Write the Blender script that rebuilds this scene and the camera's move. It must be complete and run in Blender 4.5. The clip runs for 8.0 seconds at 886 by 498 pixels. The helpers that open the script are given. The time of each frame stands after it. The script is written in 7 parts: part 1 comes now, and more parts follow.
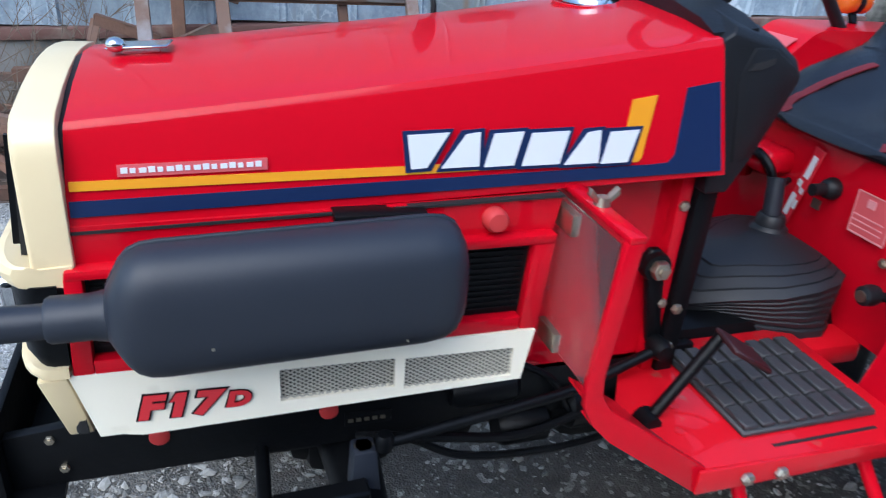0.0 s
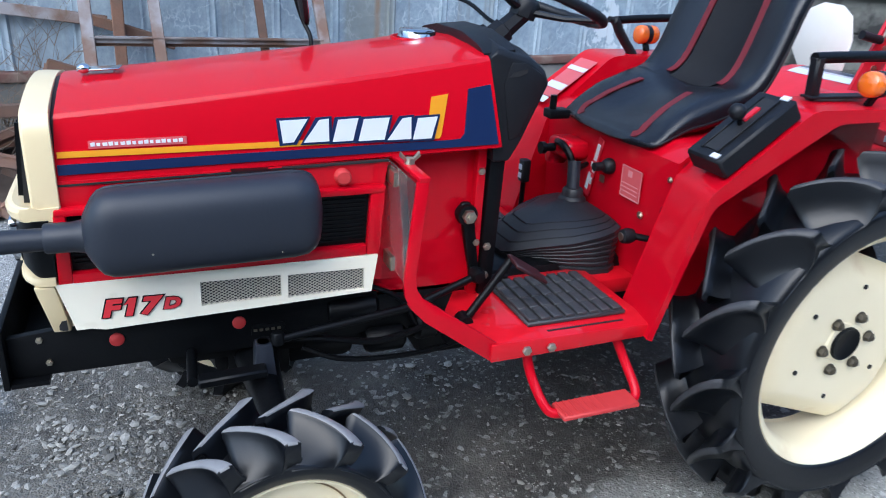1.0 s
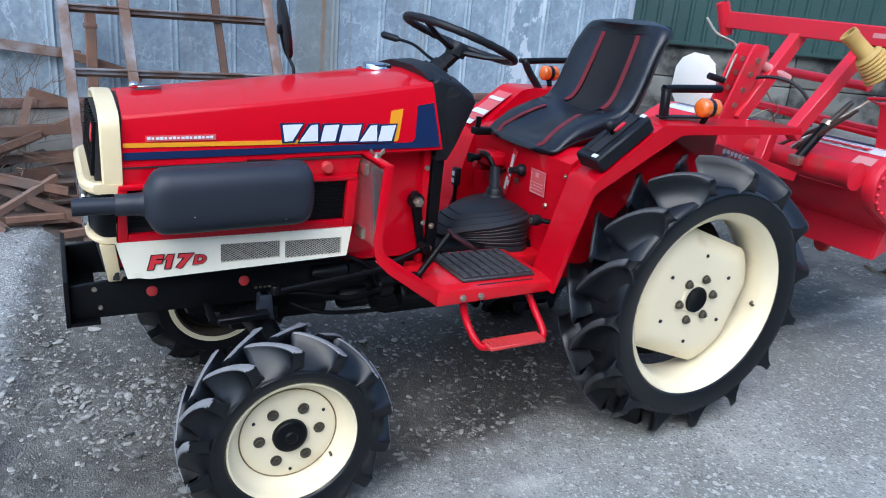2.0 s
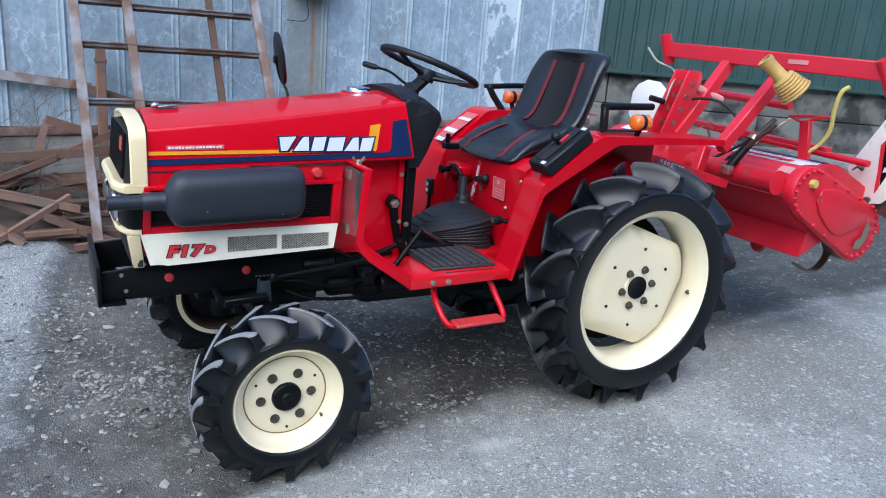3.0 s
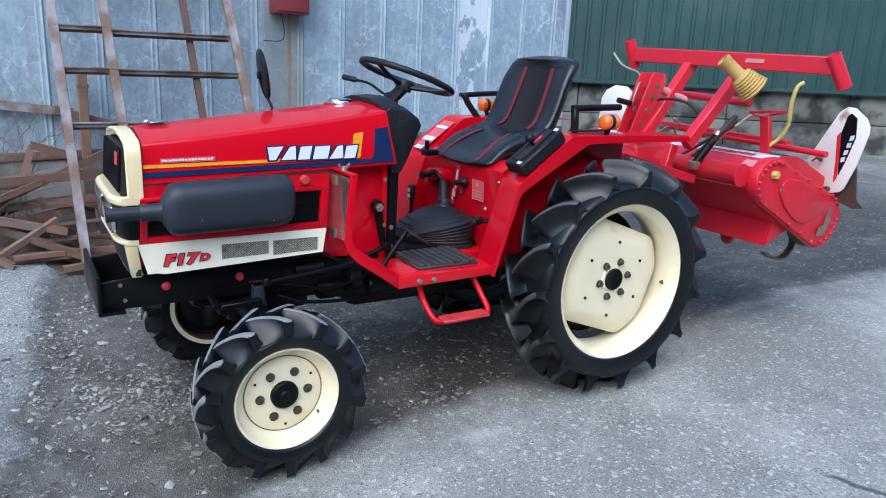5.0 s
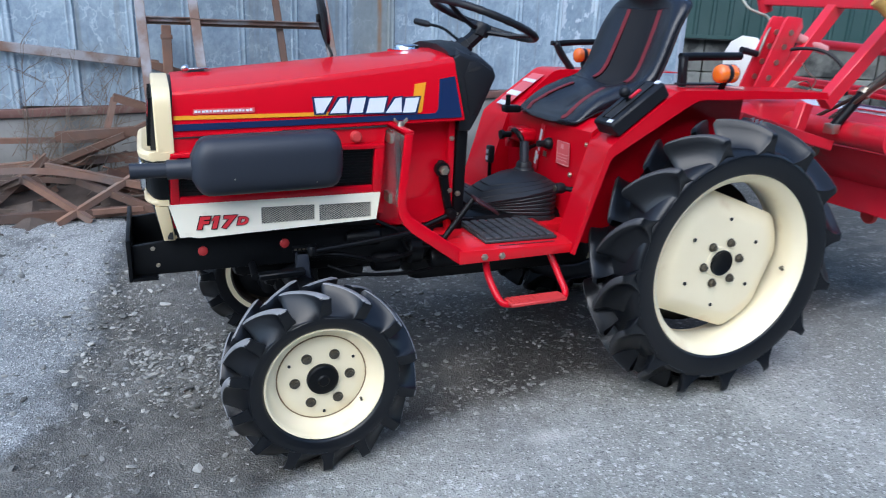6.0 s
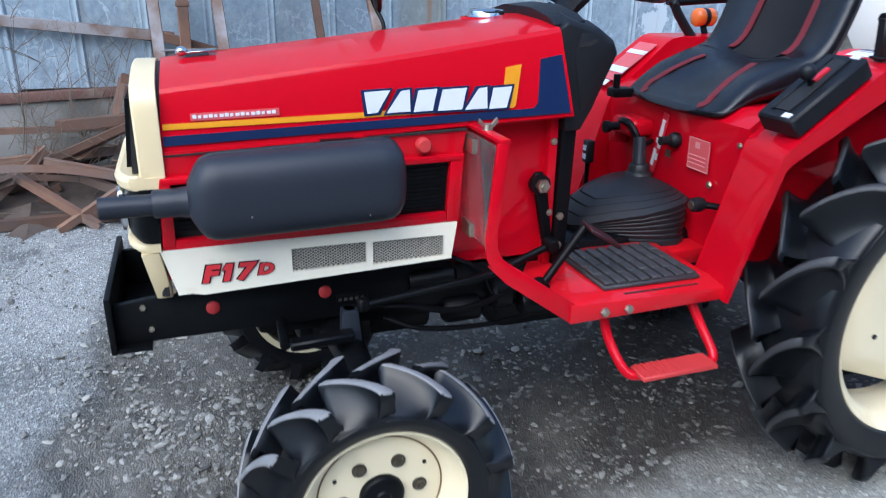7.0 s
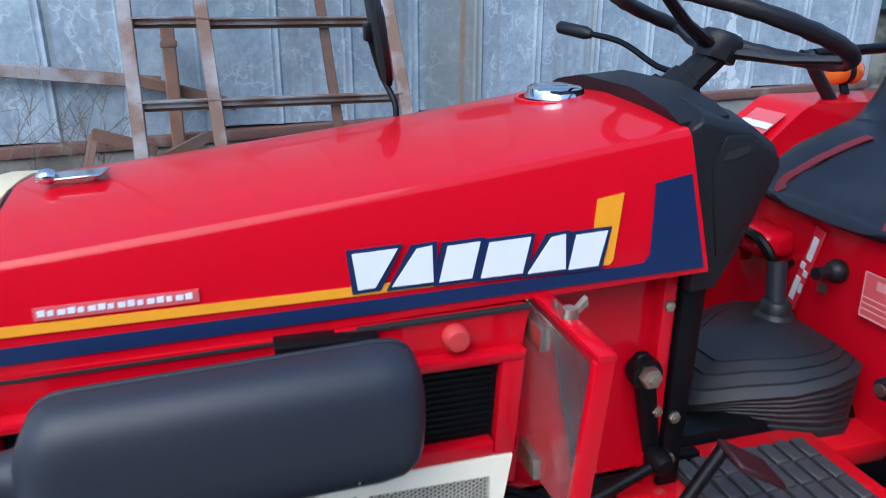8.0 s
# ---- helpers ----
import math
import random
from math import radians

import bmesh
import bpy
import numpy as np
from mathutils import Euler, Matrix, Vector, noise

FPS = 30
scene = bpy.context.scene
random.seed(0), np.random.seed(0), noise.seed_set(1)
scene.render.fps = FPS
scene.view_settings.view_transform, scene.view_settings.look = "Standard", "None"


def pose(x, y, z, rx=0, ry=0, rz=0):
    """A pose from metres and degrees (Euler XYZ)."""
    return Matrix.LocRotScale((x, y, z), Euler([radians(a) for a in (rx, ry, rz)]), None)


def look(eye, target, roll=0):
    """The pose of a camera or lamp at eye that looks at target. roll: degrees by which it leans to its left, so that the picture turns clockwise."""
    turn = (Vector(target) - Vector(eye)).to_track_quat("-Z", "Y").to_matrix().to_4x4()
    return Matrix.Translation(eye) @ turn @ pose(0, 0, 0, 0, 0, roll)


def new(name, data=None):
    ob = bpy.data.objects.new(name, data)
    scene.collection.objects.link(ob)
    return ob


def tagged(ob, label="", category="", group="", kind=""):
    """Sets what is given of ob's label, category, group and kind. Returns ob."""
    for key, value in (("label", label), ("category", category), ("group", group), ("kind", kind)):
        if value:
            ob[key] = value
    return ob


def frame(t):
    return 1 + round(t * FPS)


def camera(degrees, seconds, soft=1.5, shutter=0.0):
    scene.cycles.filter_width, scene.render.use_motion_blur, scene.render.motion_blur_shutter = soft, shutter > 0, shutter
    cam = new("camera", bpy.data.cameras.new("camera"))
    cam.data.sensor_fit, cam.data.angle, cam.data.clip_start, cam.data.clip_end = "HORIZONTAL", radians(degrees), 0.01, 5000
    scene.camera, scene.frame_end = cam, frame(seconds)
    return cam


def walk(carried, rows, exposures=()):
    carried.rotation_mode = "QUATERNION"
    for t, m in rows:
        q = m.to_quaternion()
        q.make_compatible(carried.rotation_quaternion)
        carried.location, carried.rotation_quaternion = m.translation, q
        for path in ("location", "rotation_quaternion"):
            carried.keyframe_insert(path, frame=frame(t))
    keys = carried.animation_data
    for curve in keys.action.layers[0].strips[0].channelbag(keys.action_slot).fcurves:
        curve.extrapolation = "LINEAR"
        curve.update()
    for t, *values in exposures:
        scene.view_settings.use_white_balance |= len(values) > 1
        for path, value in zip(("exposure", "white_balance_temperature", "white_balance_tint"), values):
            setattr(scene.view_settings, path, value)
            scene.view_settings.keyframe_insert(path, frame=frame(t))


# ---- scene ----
cam = camera(62.4, 8.0, soft=1.0, shutter=0.25)
PATH = [
    (0, (-0.186, -1.088, 1.302), (0.399, 0.609, 0.419), 4.4),
    (0.5, (-0.141, -1.359, 1.327), (0.509, 0.34, 0.496), 3.7),
    (1, (-0.187, -1.656, 1.358), (0.531, 0.045, 0.589), 3.7),
    (1.5, (-0.356, -1.911, 1.366), (0.491, -0.229, 0.692), 3.8),
    (2, (-0.493, -2.158, 1.377), (0.425, -0.502, 0.732), 5.3),
    (2.2, (-0.525, -2.257, 1.38), (0.412, -0.604, 0.755), 5.7),
    (3.3, (-0.672, -2.607, 1.361), (0.29, -0.934, 0.836), 4.1),
    (3.5, (-0.705, -2.634, 1.352), (0.276, -0.965, 0.849), 3.8),
    (4, (-0.782, -2.681, 1.351), (0.263, -1.045, 0.872), 3.9),
    (4.2, (-0.795, -2.681, 1.354), (0.266, -1.055, 0.873), 4.0),
    (5.3, (-0.608, -2.62, 1.331), (0.342, -0.943, 0.797), 1.9),
    (5.5, (-0.523, -2.58, 1.32), (0.363, -0.874, 0.767), 2.2),
    (6, (-0.408, -2.416, 1.282), (0.31, -0.655, 0.663), 2.3),
    (6.5, (-0.366, -2.05, 1.24), (0.269, -0.281, 0.554), 1.9),
    (7, (-0.29, -1.72, 1.261), (0.324, 0.044, 0.544), 0.9),
    (7.5, (-0.165, -1.331, 1.317), (0.337, 0.471, 0.612), -0.3),
    (8, (-0.075, -1.027, 1.318), (0.462, 0.774, 0.636), 0.2),
]
walk(cam, [(t, look(eye, target, roll)) for t, eye, target, roll in PATH],
     exposures=[(0.0, 1.36, 5830, 6), (0.5, 1.47, 5830, 6), (1.0, 1.41, 5830, 6), (2.0, 1.33, 5830, 6), (6.0, 1.33, 5830, 6),
                (7.0, 1.40, 5830, 6), (7.5, 1.43, 5830, 6), (8.0, 1.35, 5830, 6)])

# ---- world, sky and sun: an overcast day ----
world = bpy.data.worlds.new("overcast_sky")
scene.world = world
world.use_nodes = True
wn = world.node_tree.nodes
sky = wn.new("ShaderNodeTexSky")
sky.sky_type = "NISHITA"
sky.sun_disc = False
sky.sun_elevation = radians(47)
sky.sun_rotation = radians(221)
sky.dust_density = 1.6
sky.ozone_density = 1.5
wn["Background"].inputs["Strength"].default_value = 0.15
world.node_tree.links.new(sky.outputs["Color"], wn["Background"].inputs["Color"])
sun_data = bpy.data.lights.new("sun", "SUN")
sun_data.energy, sun_data.angle, sun_data.color = 0.9, radians(62), (1.0, 0.985, 0.96)
sun_ob = new("sun", sun_data)
sun_ob.matrix_world = look((-1.7, -1.95, 2.8), (0, 0, 0))
scene.view_settings.exposure = 0.0


# ---- materials ----
def pbr(name, c1, c2=None, scale=8.0, rough=(0.4, 0.5), metal=0.0, bump=0.0, bscale=60.0, coat=0.0, stain=None, stain_scale=2.5, stain_at=(0.55, 0.7), vary=0.0, detail=6.0, trans=0.0, ior=1.5, spec=0.5):
    """A surface with fine grain and broad stains, both at true size."""
    m = bpy.data.materials.new(name)
    m.use_nodes = True
    nt = m.node_tree
    nd, lk = nt.nodes, nt.links
    bs = nd["Principled BSDF"]
    tc = nd.new("ShaderNodeTexCoord")
    n1 = nd.new("ShaderNodeTexNoise")
    n1.inputs["Scale"].default_value, n1.inputs["Detail"].default_value = scale, detail
    lk.new(tc.outputs["Object"], n1.inputs["Vector"])
    c2 = c2 or tuple(v * 0.8 for v in c1)
    mx = nd.new("ShaderNodeMix")
    mx.data_type = "RGBA"
    mx.inputs["A"].default_value, mx.inputs["B"].default_value = (*c1, 1), (*c2, 1)
    lk.new(n1.outputs["Fac"], mx.inputs["Factor"])
    colour = mx.outputs["Result"]
    if stain:
        n2 = nd.new("ShaderNodeTexNoise")
        n2.inputs["Scale"].default_value, n2.inputs["Detail"].default_value = stain_scale, 8.0
        lk.new(tc.outputs["Object"], n2.inputs["Vector"])
        rg = nd.new("ShaderNodeMapRange")
        rg.inputs["From Min"].default_value, rg.inputs["From Max"].default_value = stain_at
        lk.new(n2.outputs["Fac"], rg.inputs["Value"])
        m2 = nd.new("ShaderNodeMix")
        m2.data_type = "RGBA"
        m2.inputs["B"].default_value = (*stain, 1)
        lk.new(colour, m2.inputs["A"])
        lk.new(rg.outputs["Result"], m2.inputs["Factor"])
        colour = m2.outputs["Result"]
    if vary:
        oi = nd.new("ShaderNodeObjectInfo")
        hs = nd.new("ShaderNodeHueSaturation")
        rv = nd.new("ShaderNodeMapRange")
        rv.inputs["To Min"].default_value, rv.inputs["To Max"].default_value = 1 - vary, 1 + vary
        lk.new(oi.outputs["Random"], rv.inputs["Value"])
        lk.new(rv.outputs["Result"], hs.inputs["Value"])
        lk.new(colour, hs.inputs["Color"])
        colour = hs.outputs["Color"]
    lk.new(colour, bs.inputs["Base Color"])
    rr = nd.new("ShaderNodeMapRange")
    rr.inputs["To Min"].default_value, rr.inputs["To Max"].default_value = rough
    lk.new(n1.outputs["Fac"], rr.inputs["Value"])
    lk.new(rr.outputs["Result"], bs.inputs["Roughness"])
    bs.inputs["Metallic"].default_value = metal
    bs.inputs["Coat Weight"].default_value = coat
    bs.inputs["Coat Roughness"].default_value = 0.025
    bs.inputs["Transmission Weight"].default_value = trans
    bs.inputs["IOR"].default_value = ior
    bs.inputs["Specular IOR Level"].default_value = spec
    if bump:
        n3 = nd.new("ShaderNodeTexNoise")
        n3.inputs["Scale"].default_value, n3.inputs["Detail"].default_value = bscale, 5.0
        lk.new(tc.outputs["Object"], n3.inputs["Vector"])
        bp = nd.new("ShaderNodeBump")
        bp.inputs["Strength"].default_value, bp.inputs["Distance"].default_value = bump, 0.004
        lk.new(n3.outputs["Fac"], bp.inputs["Height"])
        lk.new(bp.outputs["Normal"], bs.inputs["Normal"])
    return m


RED = pbr("red_paint", (0.54, 0.0011, 0.0120), (0.50, 0.0010, 0.0110), 5, (0.3, 0.4), coat=0.48, bump=0.010, bscale=7, spec=0.05)
RED_OLD = pbr("worn_red_paint", (0.64, 0.008, 0.028), (0.55, 0.008, 0.024), 9, (0.38, 0.6), coat=0.3, bump=0.12, bscale=60, stain=(0.30, 0.05, 0.04), stain_scale=7, stain_at=(0.6, 0.8))
RED_FLOOR = pbr("scuffed_red_paint", (0.60, 0.004, 0.014), (0.53, 0.004, 0.012), 14, (0.3, 0.5), coat=0.55, bump=0.06, stain=(0.42, 0.06, 0.05), stain_scale=26, stain_at=(0.64, 0.74), spec=0.2)
FADED_PINK = pbr("bleached_pink_paint", (0.62, 0.33, 0.32), (0.60, 0.20, 0.20), 9, (0.5, 0.65), bump=0.1)
RED_FADED = pbr("faded_red_plastic", (0.55, 0.04, 0.04), (0.48, 0.03, 0.03), 30, (0.5, 0.65), bump=0.1)
CREAM = pbr("cream_paint", (0.80, 0.66, 0.40), (0.74, 0.59, 0.34), 7, (0.32, 0.45), coat=0.3, bump=0.05, stain=(0.60, 0.45, 0.26), stain_scale=9, stain_at=(0.62, 0.85))
RIM = pbr("cream_wheel_paint", (0.87, 0.78, 0.56), (0.82, 0.71, 0.475), 6, (0.32, 0.45), coat=0.2, bump=0.04, stain=(0.62, 0.44, 0.24), stain_scale=7, stain_at=(0.62, 0.9))
WHITE = pbr("white_paint", (0.88, 0.83, 0.69), (0.83, 0.775, 0.62), 6, (0.32, 0.45), coat=0.2, bump=0.03, stain=(0.62, 0.54, 0.40), stain_scale=14, stain_at=(0.66, 0.9))
TRIM_ZINC = pbr("weathered_zinc_trim", (0.40, 0.45, 0.52), (0.30, 0.34, 0.40), 5, (0.5, 0.7), bump=0.15, bscale=30)
WHITE_WORN = pbr("worn_white_paint", (0.84, 0.81, 0.75), (0.76, 0.71, 0.63), 10, (0.45, 0.6), bump=0.1, stain=(0.35, 0.22, 0.15), stain_scale=9, stain_at=(0.66, 0.78))
BLACK = pbr("black_chassis_paint", (0.0020, 0.0024, 0.0032), (0.0040, 0.0046, 0.0056), 15, (0.32, 0.5), bump=0.15, bscale=70, spec=0.18)
SATIN = pbr("satin_black_heat_paint", (0.0150, 0.0188, 0.0280), (0.0190, 0.0232, 0.0330), 9, (0.42, 0.52), bump=0.05, bscale=120, spec=0.42)
PLASTIC = pbr("black_plastic", (0.0050, 0.0056, 0.0072), (0.0085, 0.0090, 0.0115), 20, (0.40, 0.52), bump=0.18, bscale=320, spec=0.32)
RUBBER = pbr("dressed_tyre_rubber", (0.0022, 0.0029, 0.0044), (0.0042, 0.0052, 0.0074), 7, (0.27, 0.40), bump=0.07, bscale=90, stain=(0.008, 0.0085, 0.009), stain_scale=10, stain_at=(0.6, 0.88), spec=0.42)
# lug crests: scuffing and the sky's sheen mixed into one paler grey
RUBBER_WORN_SHEEN = pbr("scuffed_sheen_rubber", (0.14, 0.14, 0.145), (0.25, 0.25, 0.255), 25, (0.45, 0.65), bump=0.2, bscale=150)
RUBBER_DULL = pbr("dull_tread_rubber", (0.012, 0.0125, 0.014), (0.055, 0.055, 0.059), 9, (0.4, 0.6), bump=0.2, bscale=150)
MAT_RUBBER = pbr("grey_black_rubber", (0.024, 0.025, 0.028), (0.045, 0.046, 0.049), 30, (0.5, 0.7), bump=0.3, bscale=200)
BOOT = pbr("black_boot_rubber", (0.010, 0.0115, 0.015), (0.016, 0.018, 0.022), 14, (0.40, 0.52), bump=0.1, bscale=150, spec=0.4)
VINYL = pbr("black_vinyl", (0.0045, 0.0052, 0.0075), (0.0078, 0.0085, 0.0120), 12, (0.20, 0.30), bump=0.22, bscale=420)
FABRIC = pbr("black_fabric", (0.006, 0.0065, 0.008), (0.011, 0.011, 0.013), 60, (0.7, 0.85), bump=0.3, bscale=500, spec=0.3)
PIPING = pbr("red_stitching", (0.17, 0.007, 0.013), (0.10, 0.006, 0.010), 60, (0.5, 0.6), bump=0.2)
CHROME = pbr("chrome", (0.62, 0.63, 0.64), (0.54, 0.55, 0.56), 12, (0.06, 0.14), metal=1.0)
STEEL = pbr("zinc_steel", (0.55, 0.50, 0.40), (0.42, 0.37, 0.28), 60, (0.3, 0.5), metal=1.0, bump=0.15)
DARK_STEEL = pbr("dark_oily_steel", (0.10, 0.09, 0.07), (0.16, 0.14, 0.11), 60, (0.35, 0.55), metal=0.8, bump=0.3)
MESHMAT = pbr("pale_expanded_mesh", (0.50, 0.48, 0.41), (0.38, 0.36, 0.30), 40, (0.4, 0.55), bump=0.1)
MAROON = pbr("dark_maroon_paint", (0.032, 0.004, 0.006), (0.022, 0.004, 0.005), 20, (0.45, 0.6), bump=0.15)
# near-black, mostly for hollows, gaps and holes in place of their shade
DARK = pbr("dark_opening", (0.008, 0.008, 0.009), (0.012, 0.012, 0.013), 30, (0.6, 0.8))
BLUE = pbr("navy_decal", (0.007, 0.020, 0.075), (0.006, 0.017, 0.065), 6, (0.35, 0.45), coat=0.15, spec=0.3)
YELLOW = pbr("yellow_decal", (0.80, 0.33, 0.012), (0.74, 0.29, 0.01), 6, (0.3, 0.4), coat=0.4)
DECAL_WHITE = pbr("white_decal", (0.69, 0.71, 0.76), (0.65, 0.67, 0.72), 8, (0.35, 0.45), coat=0.3)
DECAL_PINK = pbr("translucent_sticker", (0.62, 0.10, 0.11), (0.58, 0.09, 0.10), 8, (0.3, 0.4), coat=0.3)
DECAL_FAINT = pbr("faded_print", (0.72, 0.30, 0.31), (0.66, 0.26, 0.27), 20, (0.35, 0.45), coat=0.3)
DECAL_RED = pbr("red_decal", (0.62, 0.02, 0.03), (0.58, 0.02, 0.03), 8, (0.35, 0.45), coat=0.3)
ORANGE = pbr("orange_lens", (0.85, 0.17, 0.012), (0.75, 0.14, 0.01), 20, (0.12, 0.2), coat=0.8, bump=0.2, bscale=260)
LENS = pbr("clear_lens", (0.22, 0.20, 0.20), (0.10, 0.09, 0.09), 40, (0.1, 0.2), metal=0.3, coat=0.8, bump=0.3, bscale=200)
PANE = pbr("clear_plastic", (0.95, 0.90, 0.90), (0.90, 0.84, 0.84), 20, (0.03, 0.08), trans=0.98, ior=1.15)
PTO_YELLOW = pbr("ochre_plastic", (0.55, 0.36, 0.10), (0.44, 0.28, 0.08), 15, (0.5, 0.65), bump=0.2, stain=(0.3, 0.2, 0.09), stain_scale=12)
HOSE_YELLOW = pbr("yellow_hose", (0.60, 0.50, 0.13), (0.50, 0.41, 0.11), 15, (0.4, 0.5))
RUST = pbr("rusty_steel", (0.095, 0.052, 0.037), (0.235, 0.128, 0.085), 16, (0.65, 0.9), metal=0.15, bump=0.5, bscale=90, stain=(0.135, 0.100, 0.083), stain_scale=5, stain_at=(0.48, 0.68), vary=0.40)
BACK_BROWN = pbr("dark_brown_wheel_back", (0.030, 0.022, 0.017), (0.060, 0.042, 0.030), 14, (0.7, 0.9), bump=0.3)
RUST_LINE = pbr("rust_line", (0.16, 0.10, 0.05), (0.30, 0.20, 0.11), 40, (0.7, 0.9))
RUST_GREY = pbr("weathered_steel", (0.16, 0.115, 0.095), (0.17, 0.090, 0.058), 9, (0.55, 0.8), metal=0.2, bump=0.35, bscale=80, stain=(0.27, 0.255, 0.26), stain_scale=6, stain_at=(0.43, 0.60), vary=0.15)
SCRAP_WOOD = pbr("old_timber", (0.11, 0.08, 0.062), (0.06, 0.045, 0.036), 18, (0.75, 0.95), bump=0.5, bscale=70, vary=0.35)
BEAM_RED = pbr("brown_painted_timber", (0.16, 0.075, 0.06), (0.11, 0.06, 0.05), 14, (0.7, 0.9), bump=0.4, stain=(0.22, 0.17, 0.14), stain_scale=6)
CONCRETE = pbr("old_concrete", (0.24, 0.235, 0.22), (0.17, 0.165, 0.155), 9, (0.8, 0.95), bump=0.7, bscale=40, stain=(0.10, 0.10, 0.095), stain_scale=2.2, stain_at=(0.45, 0.65), vary=0.15)
SKY_BLOCK = pbr("sky_block_dark", (0.10, 0.095, 0.085), (0.07, 0.066, 0.06), 3, (0.8, 0.95), bump=0.4, stain=(0.045, 0.05, 0.042), stain_scale=0.8)
HALL_STONE = pbr("weathered_plinth", (0.21, 0.212, 0.19), (0.12, 0.123, 0.11), 7, (0.8, 0.95), bump=0.9, bscale=24, stain=(0.035, 0.036, 0.034), stain_scale=2.6, stain_at=(0.45, 0.60), vary=0.25)
BOX_RED = pbr("oxide_red_box", (0.22, 0.03, 0.035), (0.17, 0.025, 0.03), 12, (0.5, 0.65), bump=0.15)
GREEN = pbr("dark_green_sheet", (0.015, 0.048, 0.044), (0.020, 0.058, 0.053), 2, (0.45, 0.6), bump=0.05, stain=(0.034, 0.070, 0.066), stain_scale=1.0, vary=0.12)
TWIG = pbr("dry_twig", (0.20, 0.16, 0.12), (0.12, 0.09, 0.07), 30, (0.8, 0.95))
STONE = pbr("loose_stone", (0.56, 0.55, 0.50), (0.36, 0.35, 0.315), 60, (0.8, 0.95), bump=0.3)


def by_island(m, lo, hi):
    """Lets each joined piece differ in lightness."""
    nd, lk = m.node_tree.nodes, m.node_tree.links
    bs = nd["Principled BSDF"]
    src = bs.inputs["Base Color"].links[0].from_socket
    geo, rg, hs = nd.new("ShaderNodeNewGeometry"), nd.new("ShaderNodeMapRange"), nd.new("ShaderNodeHueSaturation")
    rg.inputs["To Min"].default_value, rg.inputs["To Max"].default_value = lo, hi
    lk.new(geo.outputs["Random Per Island"], rg.inputs["Value"])
    lk.new(rg.outputs["Result"], hs.inputs["Value"])
    lk.new(src, hs.inputs["Color"])
    lk.new(hs.outputs["Color"], bs.inputs["Base Color"])


by_island(STONE, 0.20, 0.85)


def galvanised():
    """Old zinc sheet: blue-grey, mottled, with white bloom and run-down streaks."""
    m = bpy.data.materials.new("galvanised_sheet")
    m.use_nodes = True
    nd, lk = m.node_tree.nodes, m.node_tree.links
    bs = nd["Principled BSDF"]
    tc = nd.new("ShaderNodeTexCoord")

    def noise_of(sc, detail, stretch=(1, 1, 1), rough=0.6):
        mp = nd.new("ShaderNodeMapping")
        mp.inputs["Scale"].default_value = stretch
        lk.new(tc.outputs["Object"], mp.inputs["Vector"])
        n = nd.new("ShaderNodeTexNoise")
        n.inputs["Scale"].default_value, n.inputs["Detail"].default_value, n.inputs["Roughness"].default_value = sc, detail, rough
        lk.new(mp.outputs["Vector"], n.inputs["Vector"])
        return n.outputs["Fac"]

    def ramp(src, lo, hi):
        r = nd.new("ShaderNodeMapRange")
        r.inputs["From Min"].default_value, r.inputs["From Max"].default_value = lo, hi
        lk.new(src, r.inputs["Value"])
        return r.outputs["Result"]

    def mix(a, b, f):
        x = nd.new("ShaderNodeMix")
        x.data_type = "RGBA"
        for key, v in (("A", a), ("B", b)):
            if isinstance(v, tuple):
                x.inputs[key].default_value = (*v, 1)
            else:
                lk.new(v, x.inputs[key])
        lk.new(f, x.inputs["Factor"])
        return x.outputs["Result"]

    def calc(op, a, b=0.0):
        x = nd.new("ShaderNodeMath")
        x.operation = op
        for i, v in enumerate((a, b)):
            if isinstance(v, float):
                x.inputs[i].default_value = v
            else:
                lk.new(v, x.inputs[i])
        return x.outputs[0]
    sep = nd.new("ShaderNodeSeparateXYZ")
    lk.new(tc.outputs["Object"], sep.inputs["Vector"])
    X, Z = sep.outputs["X"], sep.outputs["Z"]
    col = mix((0.205, 0.270, 0.335), (0.320, 0.400, 0.468), ramp(noise_of(30, 8, (1, 1, 0.8), 0.75), 0.33, 0.67))
    col = mix(col, (0.405, 0.49, 0.55), calc("MULTIPLY", ramp(noise_of(6.0, 9, (1, 1, 0.7), 0.72), 0.47, 0.66), 0.75))
    col = mix(col, (0.17, 0.205, 0.235), calc("MULTIPLY", ramp(noise_of(2.3, 9, (1.2, 1, 0.55), 0.68), 0.50, 0.68), 0.65))
    # dried tide marks of white bloom
    for sc, at, w in ((3.4, 0.53, 0.014), (2.1, 0.47, 0.010)):
        tide = ramp(calc("ABSOLUTE", calc("SUBTRACT", noise_of(sc, 5, (1.2, 1, 0.9), 0.55), at)), w, 0.0)
        col = mix(col, (0.52, 0.60, 0.66), calc("MULTIPLY", calc("MULTIPLY", tide, ramp(noise_of(9, 5), 0.35, 0.6)), 0.65))
    # flaking white patch between two ribs, with a dark run beside it
    patch = calc("MULTIPLY", ramp(calc("ABSOLUTE", calc("SUBTRACT", X, 2.60)), 0.17, 0.12), ramp(noise_of(7.5, 10, (1.0, 1, 0.6), 0.62), 0.515, 0.535))
    col = mix(col, (0.60, 0.66, 0.70), calc("MULTIPLY", patch, 0.9))
    col = mix(col, (0.10, 0.12, 0.135), calc("MULTIPLY", ramp(calc("ABSOLUTE", calc("SUBTRACT", X, 2.425)), 0.03, 0.01), ramp(noise_of(3, 6, (1, 1, 0.4)), 0.42, 0.6)))
